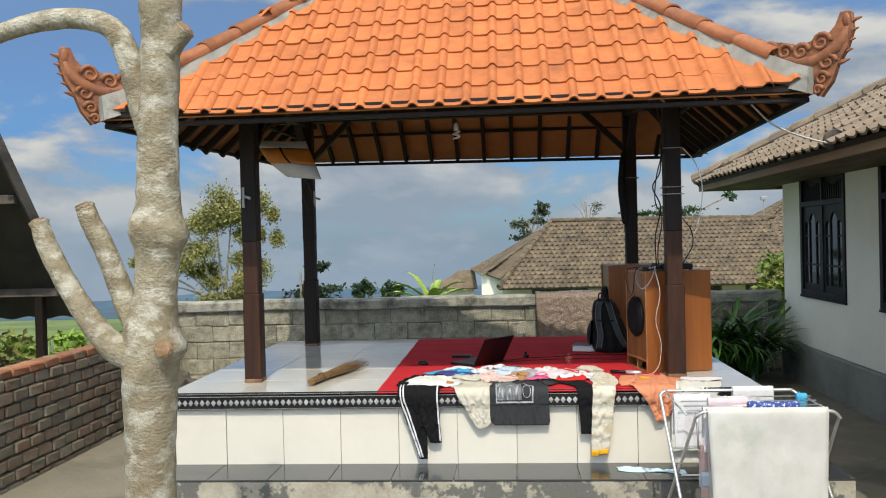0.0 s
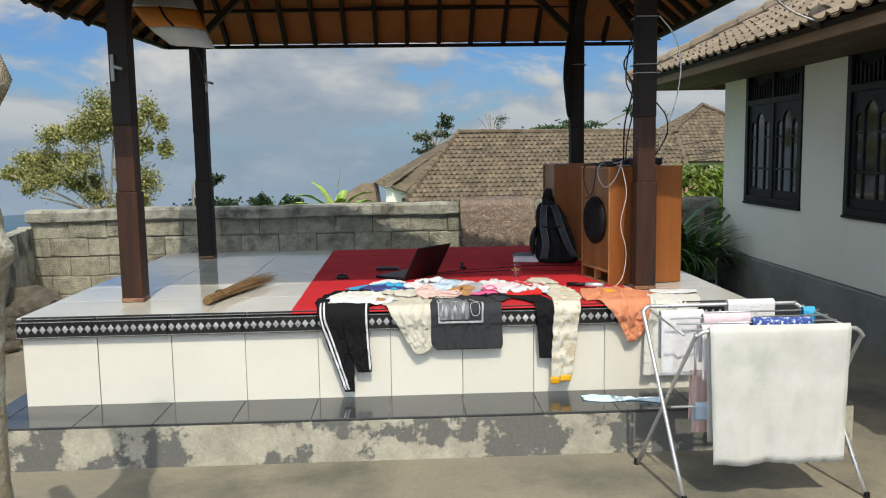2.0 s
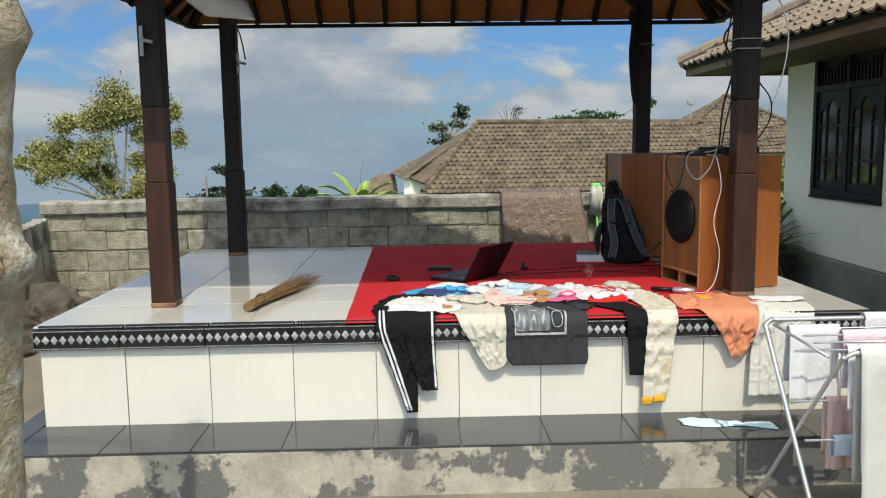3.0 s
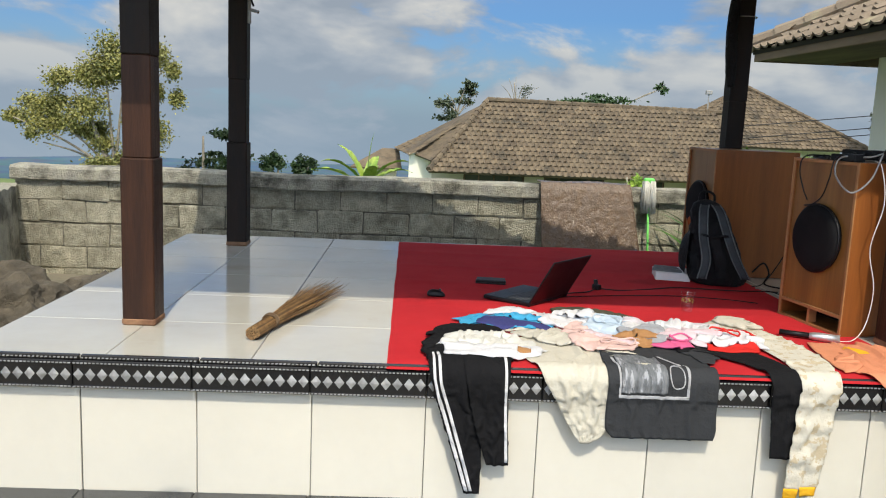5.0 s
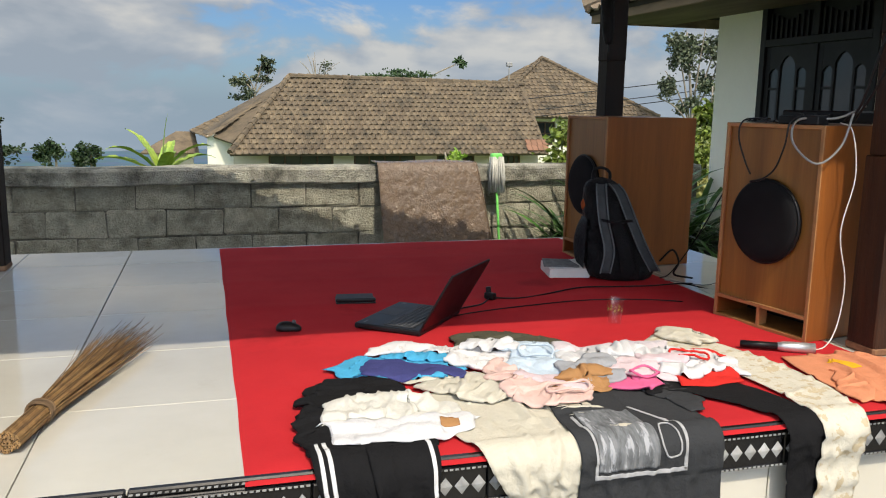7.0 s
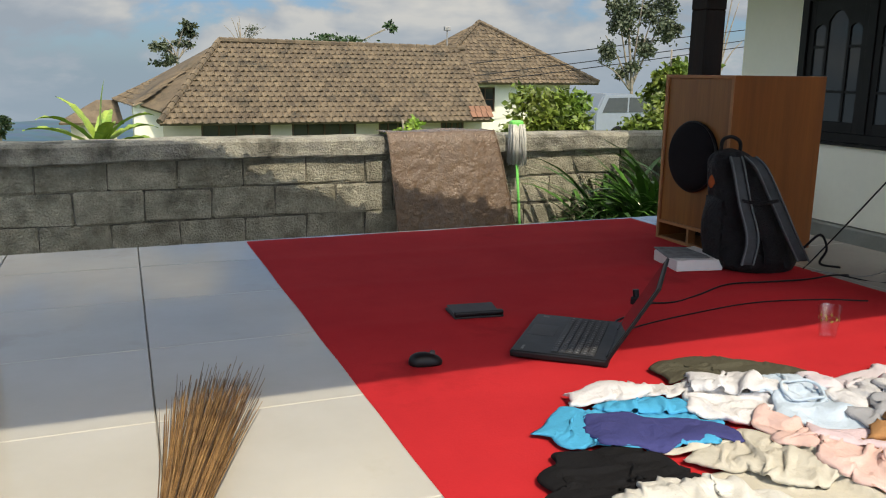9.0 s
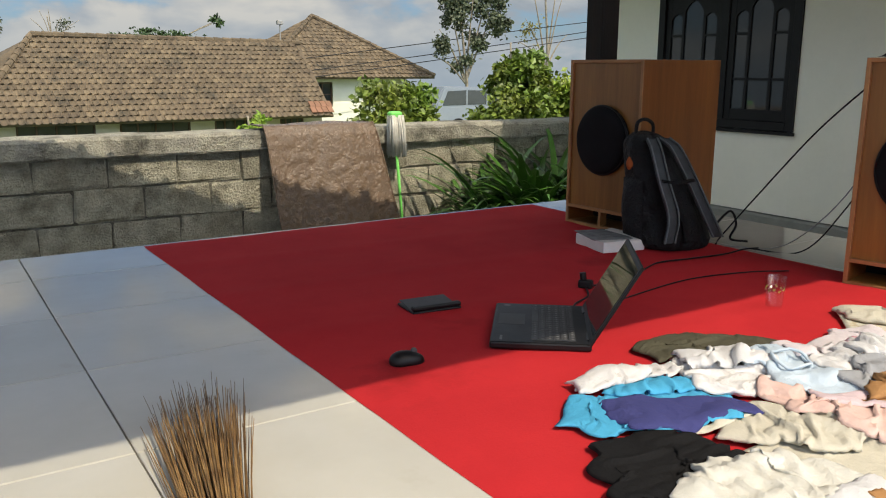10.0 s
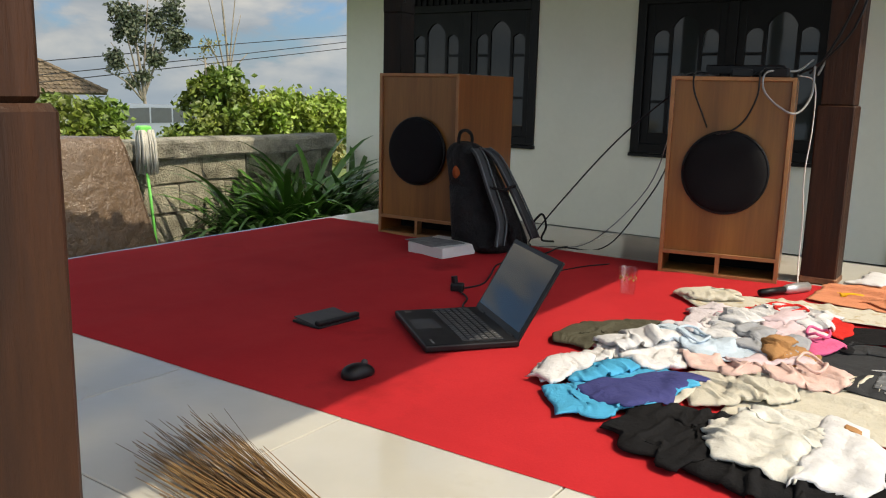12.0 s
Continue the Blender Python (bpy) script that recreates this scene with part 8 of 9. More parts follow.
def build_flood_lamp():
    l = thing("flood_lamp", "round dark lamp fixed under the house eaves", "lamp", (3.22, 8.35, 2.80))
    bm = bmesh.new()
    tube(bm, [(0.0, 0.0, 0.06), (-0.03, -0.06, 0.06), (-0.05, -0.12, 0.05), (-0.05, -0.13, 0.05)], 0.08, 14, radii=[0.05, 0.085, 0.10, 0.09])
    part("housing", bm, "rusty_sheet", l, smooth=True)
    bm = bmesh.new()
    tube(bm, [(0.0, 0, 0.06), (0.06, 0.02, 0.0), (0.06, 0.02, -0.08)], 0.012, 6)
    part("bracket", bm, "grey_cable", l)


build_flood_lamp()

# ---- far houses ----
FAR_Z = -2.6


def far_house(label, at):
    return thing("house", label, "house", at, group="tile-roofed houses beyond the wall")


def plain_roof(name, parent, faces, o, material="old_tile"):
    bm = bmesh.new()
    for f in faces:
        bm.faces.new([bm.verts.new(Vector(p) - o) for p in f])
    bmesh.ops.remove_doubles(bm, verts=bm.verts[:], dist=0.01)
    thicken(bm, 0.08)
    return part(name, bm, material, parent)


def far_window(parent, o, x0, x1, y, z0, z1, n=3):
    w = new("window")
    w.parent = parent
    bm = bmesh.new()
    f = 0.07
    for lo, hi in (((x0, y - 0.03, z0), (x0 + f, y + 0.05, z1)), ((x1 - f, y - 0.03, z0), (x1, y + 0.05, z1)), ((x0 + f, y - 0.03, z0), (x1 - f, y + 0.05, z0 + f)), ((x0 + f, y - 0.03, z1 - f), (x1 - f, y + 0.05, z1))):
        box(bm, Vector(lo) - o, Vector(hi) - o)
    for k in range(1, n):
        x = x0 + (x1 - x0) * k / n
        box(bm, Vector((x - 0.03, y - 0.025, z0 + f)) - o, Vector((x + 0.03, y + 0.04, z1 - f)) - o)
    box(bm, Vector((x0 + f, y - 0.02, (z0 + z1) / 2 - 0.02)) - o, Vector((x1 - f, y + 0.035, (z0 + z1) / 2 + 0.02)) - o)
    part("frame", bm, M["far_frame"], w)
    bm = bmesh.new()
    box(bm, Vector((x0 + 0.02, y + 0.01, z0 + 0.02)) - o, Vector((x1 - 0.02, y + 0.02, z1 - 0.02)) - o)
    part("pane", bm, "pane", w)


M["far_frame"] = mat("brown_window_timber", (0.10, 0.055, 0.03), 0.7, var=0.2, bump=0.1)
M["cream_wall"] = mat("cream_house_plaster", (0.60, 0.55, 0.42), 0.9, var=0.06, scale=1, fine=10, bump=0.1)


def tile_plane(name, parent, a, b, rise, half, m, tl, tr, pitch=0.245, course=0.30, seed=3, skip=0.0):
    """Old tiles on one slope: eave a to b, rise per metre of run; tl and tr give how fast the ends close in."""
    rng = random.Random(seed)
    a, b = Vector(a), Vector(b)
    e = (b - a).normalized()
    length, slope, upv = (b - a).length, rise.length, rise.normalized()
    nrm = e.cross(upv).normalized()
    nrm = -nrm if nrm.z < 0 else nrm
    vs, fs = [], []
    prof = ((-0.5, 0.008), (-0.12, 0.0), (0.10, 0.015), (0.30, 0.055), (0.5, 0.012))
    for r in range(int(half * slope / course)):
        run = r * course / slope
        s0, s1 = run * tl, length - run * tr
        i = 0
        while s0 + (i + 1) * pitch < s1:
            base = a + e * (s0 + (i + 0.5) * pitch) + upv * (r * course - 0.04)
            i += 1
            if rng.random() < skip:
                continue
            o = len(vs)
            lift = 0.045 + rng.uniform(-0.012, 0.022)
            dx = rng.uniform(-0.012, 0.012)
            for y, l in ((0, lift), (course * 1.1, 0.012)):
                for u, z in prof:
                    vs.append(m @ (base + e * (u * pitch + dx) + upv * y + nrm * (z + l)))
            for u, z in prof:
                vs.append(m @ (base + e * (u * pitch + dx) + nrm * (z + lift - 0.04)))
            for k in range(4):
                fs.append((o + k, o + k + 1, o + k + 6, o + k + 5))
                fs.append((o + 10 + k, o + 11 + k, o + k + 1, o + k))
    me = bpy.data.meshes.new(name)
    me.from_pydata(vs, [], fs)
    me.materials.append(M["old_tile"])
    ob = piece(name, me, parent)
    ob["kind"] = "stuff"


def hip_caps(parent, o, a, b, material="old_tile"):
    a, b = Vector(a), Vector(b)
    d = b - a
    n = int(d.length / 0.36)
    bm = bmesh.new()
    for i in range(n):
        p, q = a + d * (i / n), a + d * ((i + 1.1) / n)
        tube(bm, [p - o, q - o], 0.11, 7, radii=[0.125, 0.095])
    part("ridge_cap", bm, material, parent, kind="stuff")


def build_far_houses():
    # long house
    o = Vector((5.5, 40, FAR_Z))
    h = far_house("long white house under a weathered brown tile roof", o)
    RL, RR = Vector((2.2, 40.2, 2.70)), Vector((12.6, 40.2, 2.58))
    EL, ER = Vector((-0.35, 36.3, -0.22)), Vector((12.3, 36.3, -0.22))
    LB = Vector((-1.85, 43.6, 0.36))
    LF = Vector((-1.15, 38.2, 0.44))
    plain = plain_roof("roof", h, [(EL, ER, RR, RL), (LF, EL + Vector((0.1, 0.6, 0.4)), RL), (LB, LF, RL), (LB, RL, RR, Vector((12.6, 44, 0.0)))], o)
    m = Matrix.Translation(-o)
    tile_plane("roof_tiles", plain, EL, ER, Vector((0, 1, 0.749)), 3.9, m, 0.65, -0.05, seed=4)
    tile_plane("roof_tiles", plain, LB, Vector((-1.05, 37.4, 0.30)), Vector((1, 0, 0.60)), 3.7, m, 0.95, 0.72, seed=5)
    hip_caps(plain, o, EL + Vector((0, 0, 0.08)), RL + Vector((0, 0, 0.08)))
    hip_caps(plain, o, RL + Vector((0, 0, 0.08)), RR + Vector((0, 0, 0.08)))
    bm = bmesh.new()
    box(bm, Vector((-1.15, 37.9, FAR_Z)) - o, Vector((-0.95, 43.2, 0.40)) - o)
    box(bm, Vector((-0.95, 37.9, FAR_Z)) - o, Vector((0.1, 38.1, 0.45)) - o)
    part("gable_wall", bm, "house_wall", h)
    bm = bmesh.new()
    for x0, x1 in ((-0.2, 1.1), (3.6, 4.4), (6.9, 7.8), (9.4, 10.4), (11.4, 12.2)):
        bm = bmesh.new()
        box(bm, Vector((x0, 37.2, FAR_Z)) - o, Vector((x1, 37.35, -0.25)) - o)
        part("front_wall", bm, M["cream_wall"], h)
    for x0, x1 in ((1.1, 3.6), (4.4, 6.9), (7.8, 9.4), (10.4, 11.4)):
        far_window(h, o, x0, x1, 37.25, -1.4, -0.28, 4)
    # square house with a pyramid roof
    o = Vector((16, 46.2, FAR_Z))
    h = far_house("white house under a pyramid roof of brown tiles", o)
    AP = Vector((15.9, 46.2, 4.12))
    c = [Vector(p) for p in ((11.35, 41.9, 1.17), (20.55, 41.9, 1.17), (20.55, 50.5, 1.17), (11.35, 50.5, 1.17))]
    rf = plain_roof("roof", h, [(c[0], c[1], AP), (c[1], c[2], AP), (c[2], c[3], AP), (c[3], c[0], AP)], o)
    m = Matrix.Translation(-o)
    tile_plane("roof_tiles", rf, c[0], c[1], Vector((0, 1, 0.685)), 4.2, m, 1.06, 1.08, seed=6)
    tile_plane("roof_tiles", rf, c[3], c[0], Vector((1, 0, 0.65)), 4.4, m, 0.97, 0.97, seed=7)
    hip_caps(rf, o, c[0] + Vector((0, 0, 0.08)), AP + Vector((0, 0, 0.08)))
    hip_caps(rf, o, c[1] + Vector((0, 0, 0.08)), AP + Vector((0, 0, 0.08)))
    for lo, hi in (((14.0, 42.7, FAR_Z), (14.15, 50, 1.25)), ((15.3, 42.7, FAR_Z), (17.0, 42.9, 1.25)), ((14.15, 42.7, FAR_Z), (14.3, 42.9, 1.25)), ((14.3, 42.7, FAR_Z), (15.3, 42.9, -0.2)), ((14.3, 42.7, 0.95), (15.3, 42.9, 1.25)), ((17.0, 43.8, FAR_Z), (20.0, 44.0, 1.25))):
        bm = bmesh.new()
        box(bm, Vector(lo) - o, Vector(hi) - o)
        part("wall", bm, "house_wall", h)
    far_window(h, o, 14.3, 15.3, 42.8, -0.2, 0.95, 2)
    # lean-to with a few newer orange tiles
    bm = bmesh.new()
    for i in range(4):
        for j in range(2):
            x, y, z = 11.5 + i * 0.24 + j * 0.05, 36.3 + j * 0.26, -0.12 + j * 0.2
            beam(bm, Vector((x, y, z + 0.04)) - o, Vector((x, y + 0.28, z + 0.25)) - o, 0.22, 0.03)
    part("newer_tile", bm, "newer_tile", rf, "patch of newer orange tiles", kind="stuff")
    # roof antenna
    bm = bmesh.new()
    tube(bm, [Vector((13.4, 44.3, 2.7)) - o, Vector((13.4, 44.3, 3.7)) - o], 0.03, 6)
    box(bm, Vector((13.25, 44.2, 3.6)) - o, Vector((13.55, 44.4, 3.8)) - o, 0.02)
    part("antenna", bm, "grey_cable", h)
    # hut behind the banana plant
    o = Vector((-3.6, 44, FAR_Z))
    h = far_house("small hut under an old tile roof", o)
    plain_roof("roof", h, [((-3.9, 42.0, -0.50), (-1.5, 42.0, -0.50), (-1.7, 43.6, 0.35), (-2.5, 43.6, 0.35)), ((-3.9, 45.0, -0.50), (-3.9, 42.0, -0.50), (-2.5, 43.6, 0.35))], o)
    bm = bmesh.new()
    box(bm, Vector((-3.5, 42.4, FAR_Z)) - o, Vector((-1.8, 44.6, -0.45)) - o)
    part("wall", bm, M["cream_wall"], h)


build_far_houses()

# ---- far plants ----
M["leaf_yellow"] = mat("yellow_green_leaf", (0.27, 0.25, 0.07), 0.6, var=0.2, scale=1, fine=8, bump=0.0, tint=(0.15, 0.155, 0.05), per=0.4)
M["leaf_bright"] = mat("bright_green_leaf", (0.15, 0.27, 0.03), 0.5, var=0.2, scale=1, fine=8, bump=0.0, tint=(0.24, 0.29, 0.04), per=0.4)
M["leaf_dark"] = mat("dark_green_leaf", (0.035, 0.075, 0.022), 0.6, var=0.2, scale=1, fine=8, bump=0.0, per=0.35)
M["leaf_grey"] = mat("grey_green_leaf", (0.10, 0.125, 0.07), 0.6, var=0.2, scale=1, fine=8, bump=0.0, per=0.4)
M["far_bark"] = mat("pale_far_bark", (0.32, 0.28, 0.22), 0.9, var=0.2, bump=0.2)
M["banana"] = mat("banana_leaf", (0.34, 0.42, 0.07), 0.45, var=0.15, scale=3, bump=0.1, tint=(0.14, 0.28, 0.04), per=0.2)


def leaf_cloud(clumps, count, size, seed, gap=0.0, long=1.6):
    """Many small bent leaves gathered in uneven clumps: (centre, radii, share)."""
    rng = random.Random(seed)
    vs, fs = [], []
    for (c, rad, share) in clumps:
        c = Vector(c)
        subs = []
        for _ in range(max(4, int(9 * share))):
            d = Vector((rng.gauss(0, 1), rng.gauss(0, 1), rng.gauss(0, 1))).normalized() * rng.random() ** 0.4
            subs.append((c + Vector((d.x * rad[0], d.y * rad[1], d.z * rad[2])), rng.uniform(0.22, 0.45)))
        for _ in range(int(count * share)):
            sc, sr = rng.choice(subs)
            d = Vector((rng.gauss(0, 1), rng.gauss(0, 1), rng.gauss(0, 1))) * 0.55
            p = sc + Vector((d.x * rad[0], d.y * rad[1], d.z * rad[2])) * sr
            a = Vector((rng.gauss(0, 1), rng.gauss(0, 1), rng.gauss(-0.3, 0.8))).normalized()
            b = a.cross(Vector((rng.gauss(0, 1), rng.gauss(0, 1), rng.gauss(0, 1)))).normalized()
            s = size * rng.uniform(0.6, 1.3)
            n = a.cross(b)
            o = len(vs)
            vs += [p, p + a * s * long * 0.5 + b * s * 0.5 + n * s * 0.12, p + a * s * long, p + a * s * long * 0.5 - b * s * 0.5 + n * s * 0.12]
            fs += [(o, o + 1, o + 2), (o, o + 2, o + 3)]
    return vs, fs


def far_tree(label, base, trunk, boughs, clumps, count, size, leaf, seed, r=0.12, name="tree", cat="tree"):
    o = Vector(base)
    t = thing(name, label, cat, base)
    bm = bmesh.new()
    P = smooth_path([Vector(p) - o for p in trunk], 5)
    tube(bm, P, r, 7, radii=[r * (1 - 0.6 * i / len(P)) for i in range(len(P))])
    part("trunk", bm, M["far_bark"], t, smooth=True)
    for bgh in boughs:
        bm = bmesh.new()
        P = smooth_path([Vector(p) - o for p in bgh], 4)
        tube(bm, P, r * 0.5, 6, radii=[r * 0.55 * (1 - 0.75 * i / len(P)) for i in range(len(P))])
        part("bough", bm, M["far_bark"], t, smooth=True)
    vs, fs = leaf_cloud(clumps, count, size, seed)
    me = bpy.data.meshes.new("crown")
    me.from_pydata([v - o for v in vs], [], fs)
    me.materials.append(M[leaf])
    piece("crown", me, t)["kind"] = "stuff"
    return t


def ring_boughs(c, tips):
    return [[c, (Vector(c).lerp(Vector(p), 0.5) + Vector((0, 0, 0.25))), p] for p in tips]


far_tree("tall sparse tree with yellowing leaves beyond the wall", (-16.8, 49, -4.0), [(-16.8, 49, -4.2), (-16.9, 49, -2.5), (-17.6, 49, -1.2), (-18.2, 49, 0.3), (-18.4, 49, 1.4)],
         ring_boughs((-17.2, 49, -1.8), [(-20.5, 49, 1.0), (-22.3, 48.5, 1.0), (-19.5, 49.5, 2.6), (-16.5, 49, 4.2), (-14.6, 49, 3.8), (-15.0, 49, 1.5), (-17.5, 48.5, 4.6), (-21.0, 49, -0.3)]),
         [((-20.6, 49, 1.4), (1.8, 1.5, 1.3), 0.9), ((-18.6, 49, 2.6), (1.6, 1.5, 1.5), 0.8), ((-16.6, 49, 3.7), (1.8, 1.5, 1.5), 1.0), ((-14.8, 49, 3.2), (1.2, 1.2, 1.6), 0.7), ((-15.6, 49, 0.6), (1.5, 1.2, 1.6), 0.8), ((-18.6, 49, 0.2), (1.8, 1.3, 1.0), 0.5), ((-22.2, 49, 0.6), (0.9, 1.0, 0.8), 0.3), ((-17.0, 49, -1.4), (2.2, 1.2, 0.9), 0.7)],
         7000, 0.105, "leaf_yellow", 31, r=0.16)
far_tree("dark flat-topped tree on the hillside", (-13.2, 52, -5), [(-13.2, 52, -5), (-13.2, 52, -1.5), (-13.2, 52, 0.3)], [], [((-12.6, 52, 0.5), (1.0, 0.8, 0.25), 0.5), ((-12.0, 52, -0.9), (1.9, 1.0, 0.30), 0.7), ((-12.4, 52, -1.7), (2.4, 1.2, 0.5), 1.0)], 900, 0.17, "leaf_dark", 32)
far_tree("pair of dark rounded trees on the hillside", (-10.2, 60, -6), [(-10.2, 60, -6), (-10.2, 60, -3), (-10.2, 60, -1.5)], [], [((-10.3, 60, -1.5), (0.9, 0.8, 0.7), 1.0), ((-9.2, 60, -1.9), (0.5, 0.5, 0.5), 0.4)], 1200, 0.15, "leaf_dark", 33)
far_tree("dark rounded tree on the hillside", (-8.2, 60, -6), [(-8.2, 60, -6), (-8.2, 60, -3), (-8.2, 60, -1.7)], [], [((-8.2, 60, -1.7), (0.7, 0.7, 0.75), 1.0)], 900, 0.15, "leaf_dark", 34)
far_tree("thin dark pine behind the long house", (1.9, 60, -3), [(1.9, 60, -3), (1.8, 60, 2.0), (2.4, 60, 4.4)], ring_boughs((1.9, 60, 2.2), [(0.6, 60, 2.9), (1.0, 60, 3.6), (3.1, 60, 3.7), (2.9, 60, 2.9)]),
         [((1.4, 60, 3.0), (0.9, 0.6, 0.5), 0.6), ((2.6, 60, 3.6), (0.7, 0.5, 0.5), 0.5), ((2.5, 60, 4.3), (0.5, 0.4, 0.4), 0.3), ((1.2, 60, 2.1), (0.9, 0.6, 0.35), 0.4)], 800, 0.15, "leaf_grey", 35, r=0.09)
far_tree("bare grey twiggy tree behind the long house", (6.0, 62, -3), [(6.0, 62, -3), (6.0, 62, 2.5), (5.8, 62, 4.6)], ring_boughs((6.0, 62, 2.8), [(4.9, 62, 4.4), (5.4, 62, 4.9), (6.6, 62, 4.6), (7.2, 62, 4.0), (5.9, 62, 5.0), (7.6, 62, 4.4)]), [((7.0, 62, 4.0), (1.0, 0.6, 0.4), 0.3)], 500, 0.10, "leaf_grey", 36, r=0.07)
far_tree("green tree tops showing over the ridge", (13.5, 66, -3), [(13.5, 66, -3), (13.5, 66, 3.2)], ring_boughs((13.5, 66, 2.5), [(17.5, 66, 4.9), (17.0, 66, 4.6)]), [((12.3, 66, 3.7), (3.2, 1, 0.45), 1.0), ((17.6, 66, 4.9), (0.5, 0.4, 0.35), 0.15)], 1400, 0.16, "leaf_dark", 37)
far_tree("slender grey-leaved tree by the road", (21.0, 40, -2.6), [(21.0, 40, -2.6), (21.2, 40, 0.5), (21.0, 40, 2.5), (20.6, 40, 5.2)],
         ring_boughs((21.1, 40, 0.9), [(19.6, 40, 3.4), (20.0, 40, 5.0), (22.4, 40, 3.4), (23.2, 40, 5.0), (22.6, 40, 5.6), (21.6, 40, 5.6), (19.2, 40, 2.2)]),
         [((20.4, 40, 4.6), (0.9, 0.8, 1.1), 1.0), ((22.6, 40, 4.6), (1.1, 0.8, 1.1), 1.0), ((19.5, 40, 3.0), (0.6, 0.6, 0.8), 0.5), ((21.6, 40, 2.8), (0.9, 0.6, 0.7), 0.5), ((23.4, 40, 3.4), (0.6, 0.6, 0.7), 0.3), ((20.8, 40, 1.8), (0.7, 0.6, 0.5), 0.2)],
         1700, 0.125, "leaf_grey", 38, r=0.10)
far_tree("bare thin tree beside the house", (27.8, 42, -2.6), [(27.8, 42, -2.6), (27.9, 42, 2.0), (27.5, 42, 6.5)], ring_boughs((27.8, 42, 1.6), [(26.3, 42, 4.2), (26.6, 42, 6.2), (28.8, 42, 5.4), (29.2, 42, 3.4), (25.9, 42, 3.0), (28.6, 42, 7.2)]), [((26.8, 42, 3.4), (1.0, 0.7, 1.2), 0.3)], 500, 0.12, "leaf_yellow", 39, r=0.10)


def bush(label, base, clumps, count, size, leaf, seed, tops):
    return far_tree(label, base, [base, Vector(base) + Vector((0, 0, 0.5)), tops[0]], ring_boughs(base, tops), clumps, count, size, leaf, seed, r=0.05, name="bush", cat="bush")


bush("leafy green citrus bush beyond the wall", (8.4, 24, -1.6), [((7.9, 24, 0.55), (0.9, 0.8, 0.7), 1.0), ((9.0, 24, 0.5), (0.8, 0.8, 0.65), 0.9), ((8.4, 24, -0.3), (1.4, 0.9, 0.7), 1.0)], 2600, 0.115, "leaf_bright", 41, [(8.2, 24, 0.9), (9.2, 24, 0.8), (7.5, 24, 0.6)])
bush("tall bright green bush beyond the wall", (11.8, 24, -1.6), [((11.5, 24, 0.9), (0.9, 0.8, 0.8), 1.0), ((11.7, 24, 2.0), (0.65, 0.6, 0.5), 0.6), ((12.7, 24, 0.9), (0.9, 0.8, 0.7), 0.9), ((11.6, 24, -0.1), (1.3, 0.9, 0.7), 1.0)], 3000, 0.115, "leaf_bright", 42, [(11.6, 24, 2.3), (12.6, 24, 1.4), (11.1, 24, 1.2)])
bush("bright green bush with yellow flecks beyond the wall", (14.4, 24, -1.6), [((14.0, 24, 0.9), (1.0, 0.8, 0.8), 1.0), ((15.3, 24, 1.0), (1.0, 0.8, 0.8), 1.0), ((16.4, 24, 0.7), (0.9, 0.8, 0.7), 0.7), ((14.8, 24, -0.1), (1.7, 0.9, 0.7), 1.0)], 3000, 0.115, "leaf_bright", 43, [(14.0, 24, 1.5), (15.2, 24, 1.5), (16.3, 24, 1.2)])
bush("low hedge of yellow-green shrubs beyond the wall", (12.5, 22, -1.5), [((10.6, 22, -0.2), (0.9, 0.7, 0.4), 0.8), ((12.2, 22, -0.2), (1.2, 0.7, 0.4), 1.0), ((14.0, 22, -0.1), (1.2, 0.7, 0.45), 1.0)], 1800, 0.10, "leaf_yellow", 44, [(11.0, 22, 0.1), (12.5, 22, 0.1), (14.0, 22, 0.1)])
bush("small leafy shrub behind the wall", (4.6, 24, -1.4), [((4.5, 24, 0.2), (0.35, 0.35, 0.5), 1.0), ((5.0, 24, -0.3), (0.6, 0.4, 0.3), 0.5)], 420, 0.09, "leaf_bright", 45, [(4.4, 24, 0.6), (4.7, 24, 0.4), (5.2, 24, 0.0)])
bush("small white-flowered shrub behind the wall", (6.5, 23, -1.4), [((6.4, 23, 0.0), (0.8, 0.4, 0.22), 1.0)], 420, 0.08, "leaf_bright", 46, [(6.2, 23, 0.1), (6.7, 23, 0.1)])
for k, (x, y, z, w) in enumerate(((-9.5, 24, -1.6, 1.6), (-13.5, 26, -2.0, 2.0), (-18.5, 30, -2.4, 2.4), (-7.2, 28, -2.1, 1.4), (-24, 34, -2.9, 3.0), (-5.2, 34, -2.7, 1.5), (-12, 40, -3.0, 2.4))):
    bush("green shrubs on the slope below the wall", (x, y, z - 0.6), [((x, y, z), (w, 1.0, 0.45), 1.0), ((x + w * 0.7, y, z - 0.1), (w * 0.6, 0.8, 0.35), 0.6)], 1100, 0.13, "leaf_dark" if k % 2 else "leaf_bright", 50 + k, [(x, y, z + 0.2), (x + w * 0.5, y, z + 0.1)])


for k, (x, y, z, w) in enumerate(((-6.1, 10.2, 0.28, 0.7), (-7.2, 11.6, 0.34, 0.9), (-6.2, 12.4, 0.36, 0.7), (-8.6, 13.2, 0.30, 1.1), (-7.4, 14.4, 0.22, 1.0))):
    bush("leafy green garden shrubs over the brick wall", (x, y, terrain_z(x, y) - 0.05), [((x, y, z - 0.1), (w, 0.7, 0.42), 1.0), ((x + w * 0.6, y + 0.2, z - 0.25), (w * 0.6, 0.6, 0.35), 0.7)], 900, 0.085, "leaf_bright" if k % 3 else "leaf_yellow", 70 + k, [(x, y, z + 0.15), (x + w * 0.5, y, z)])


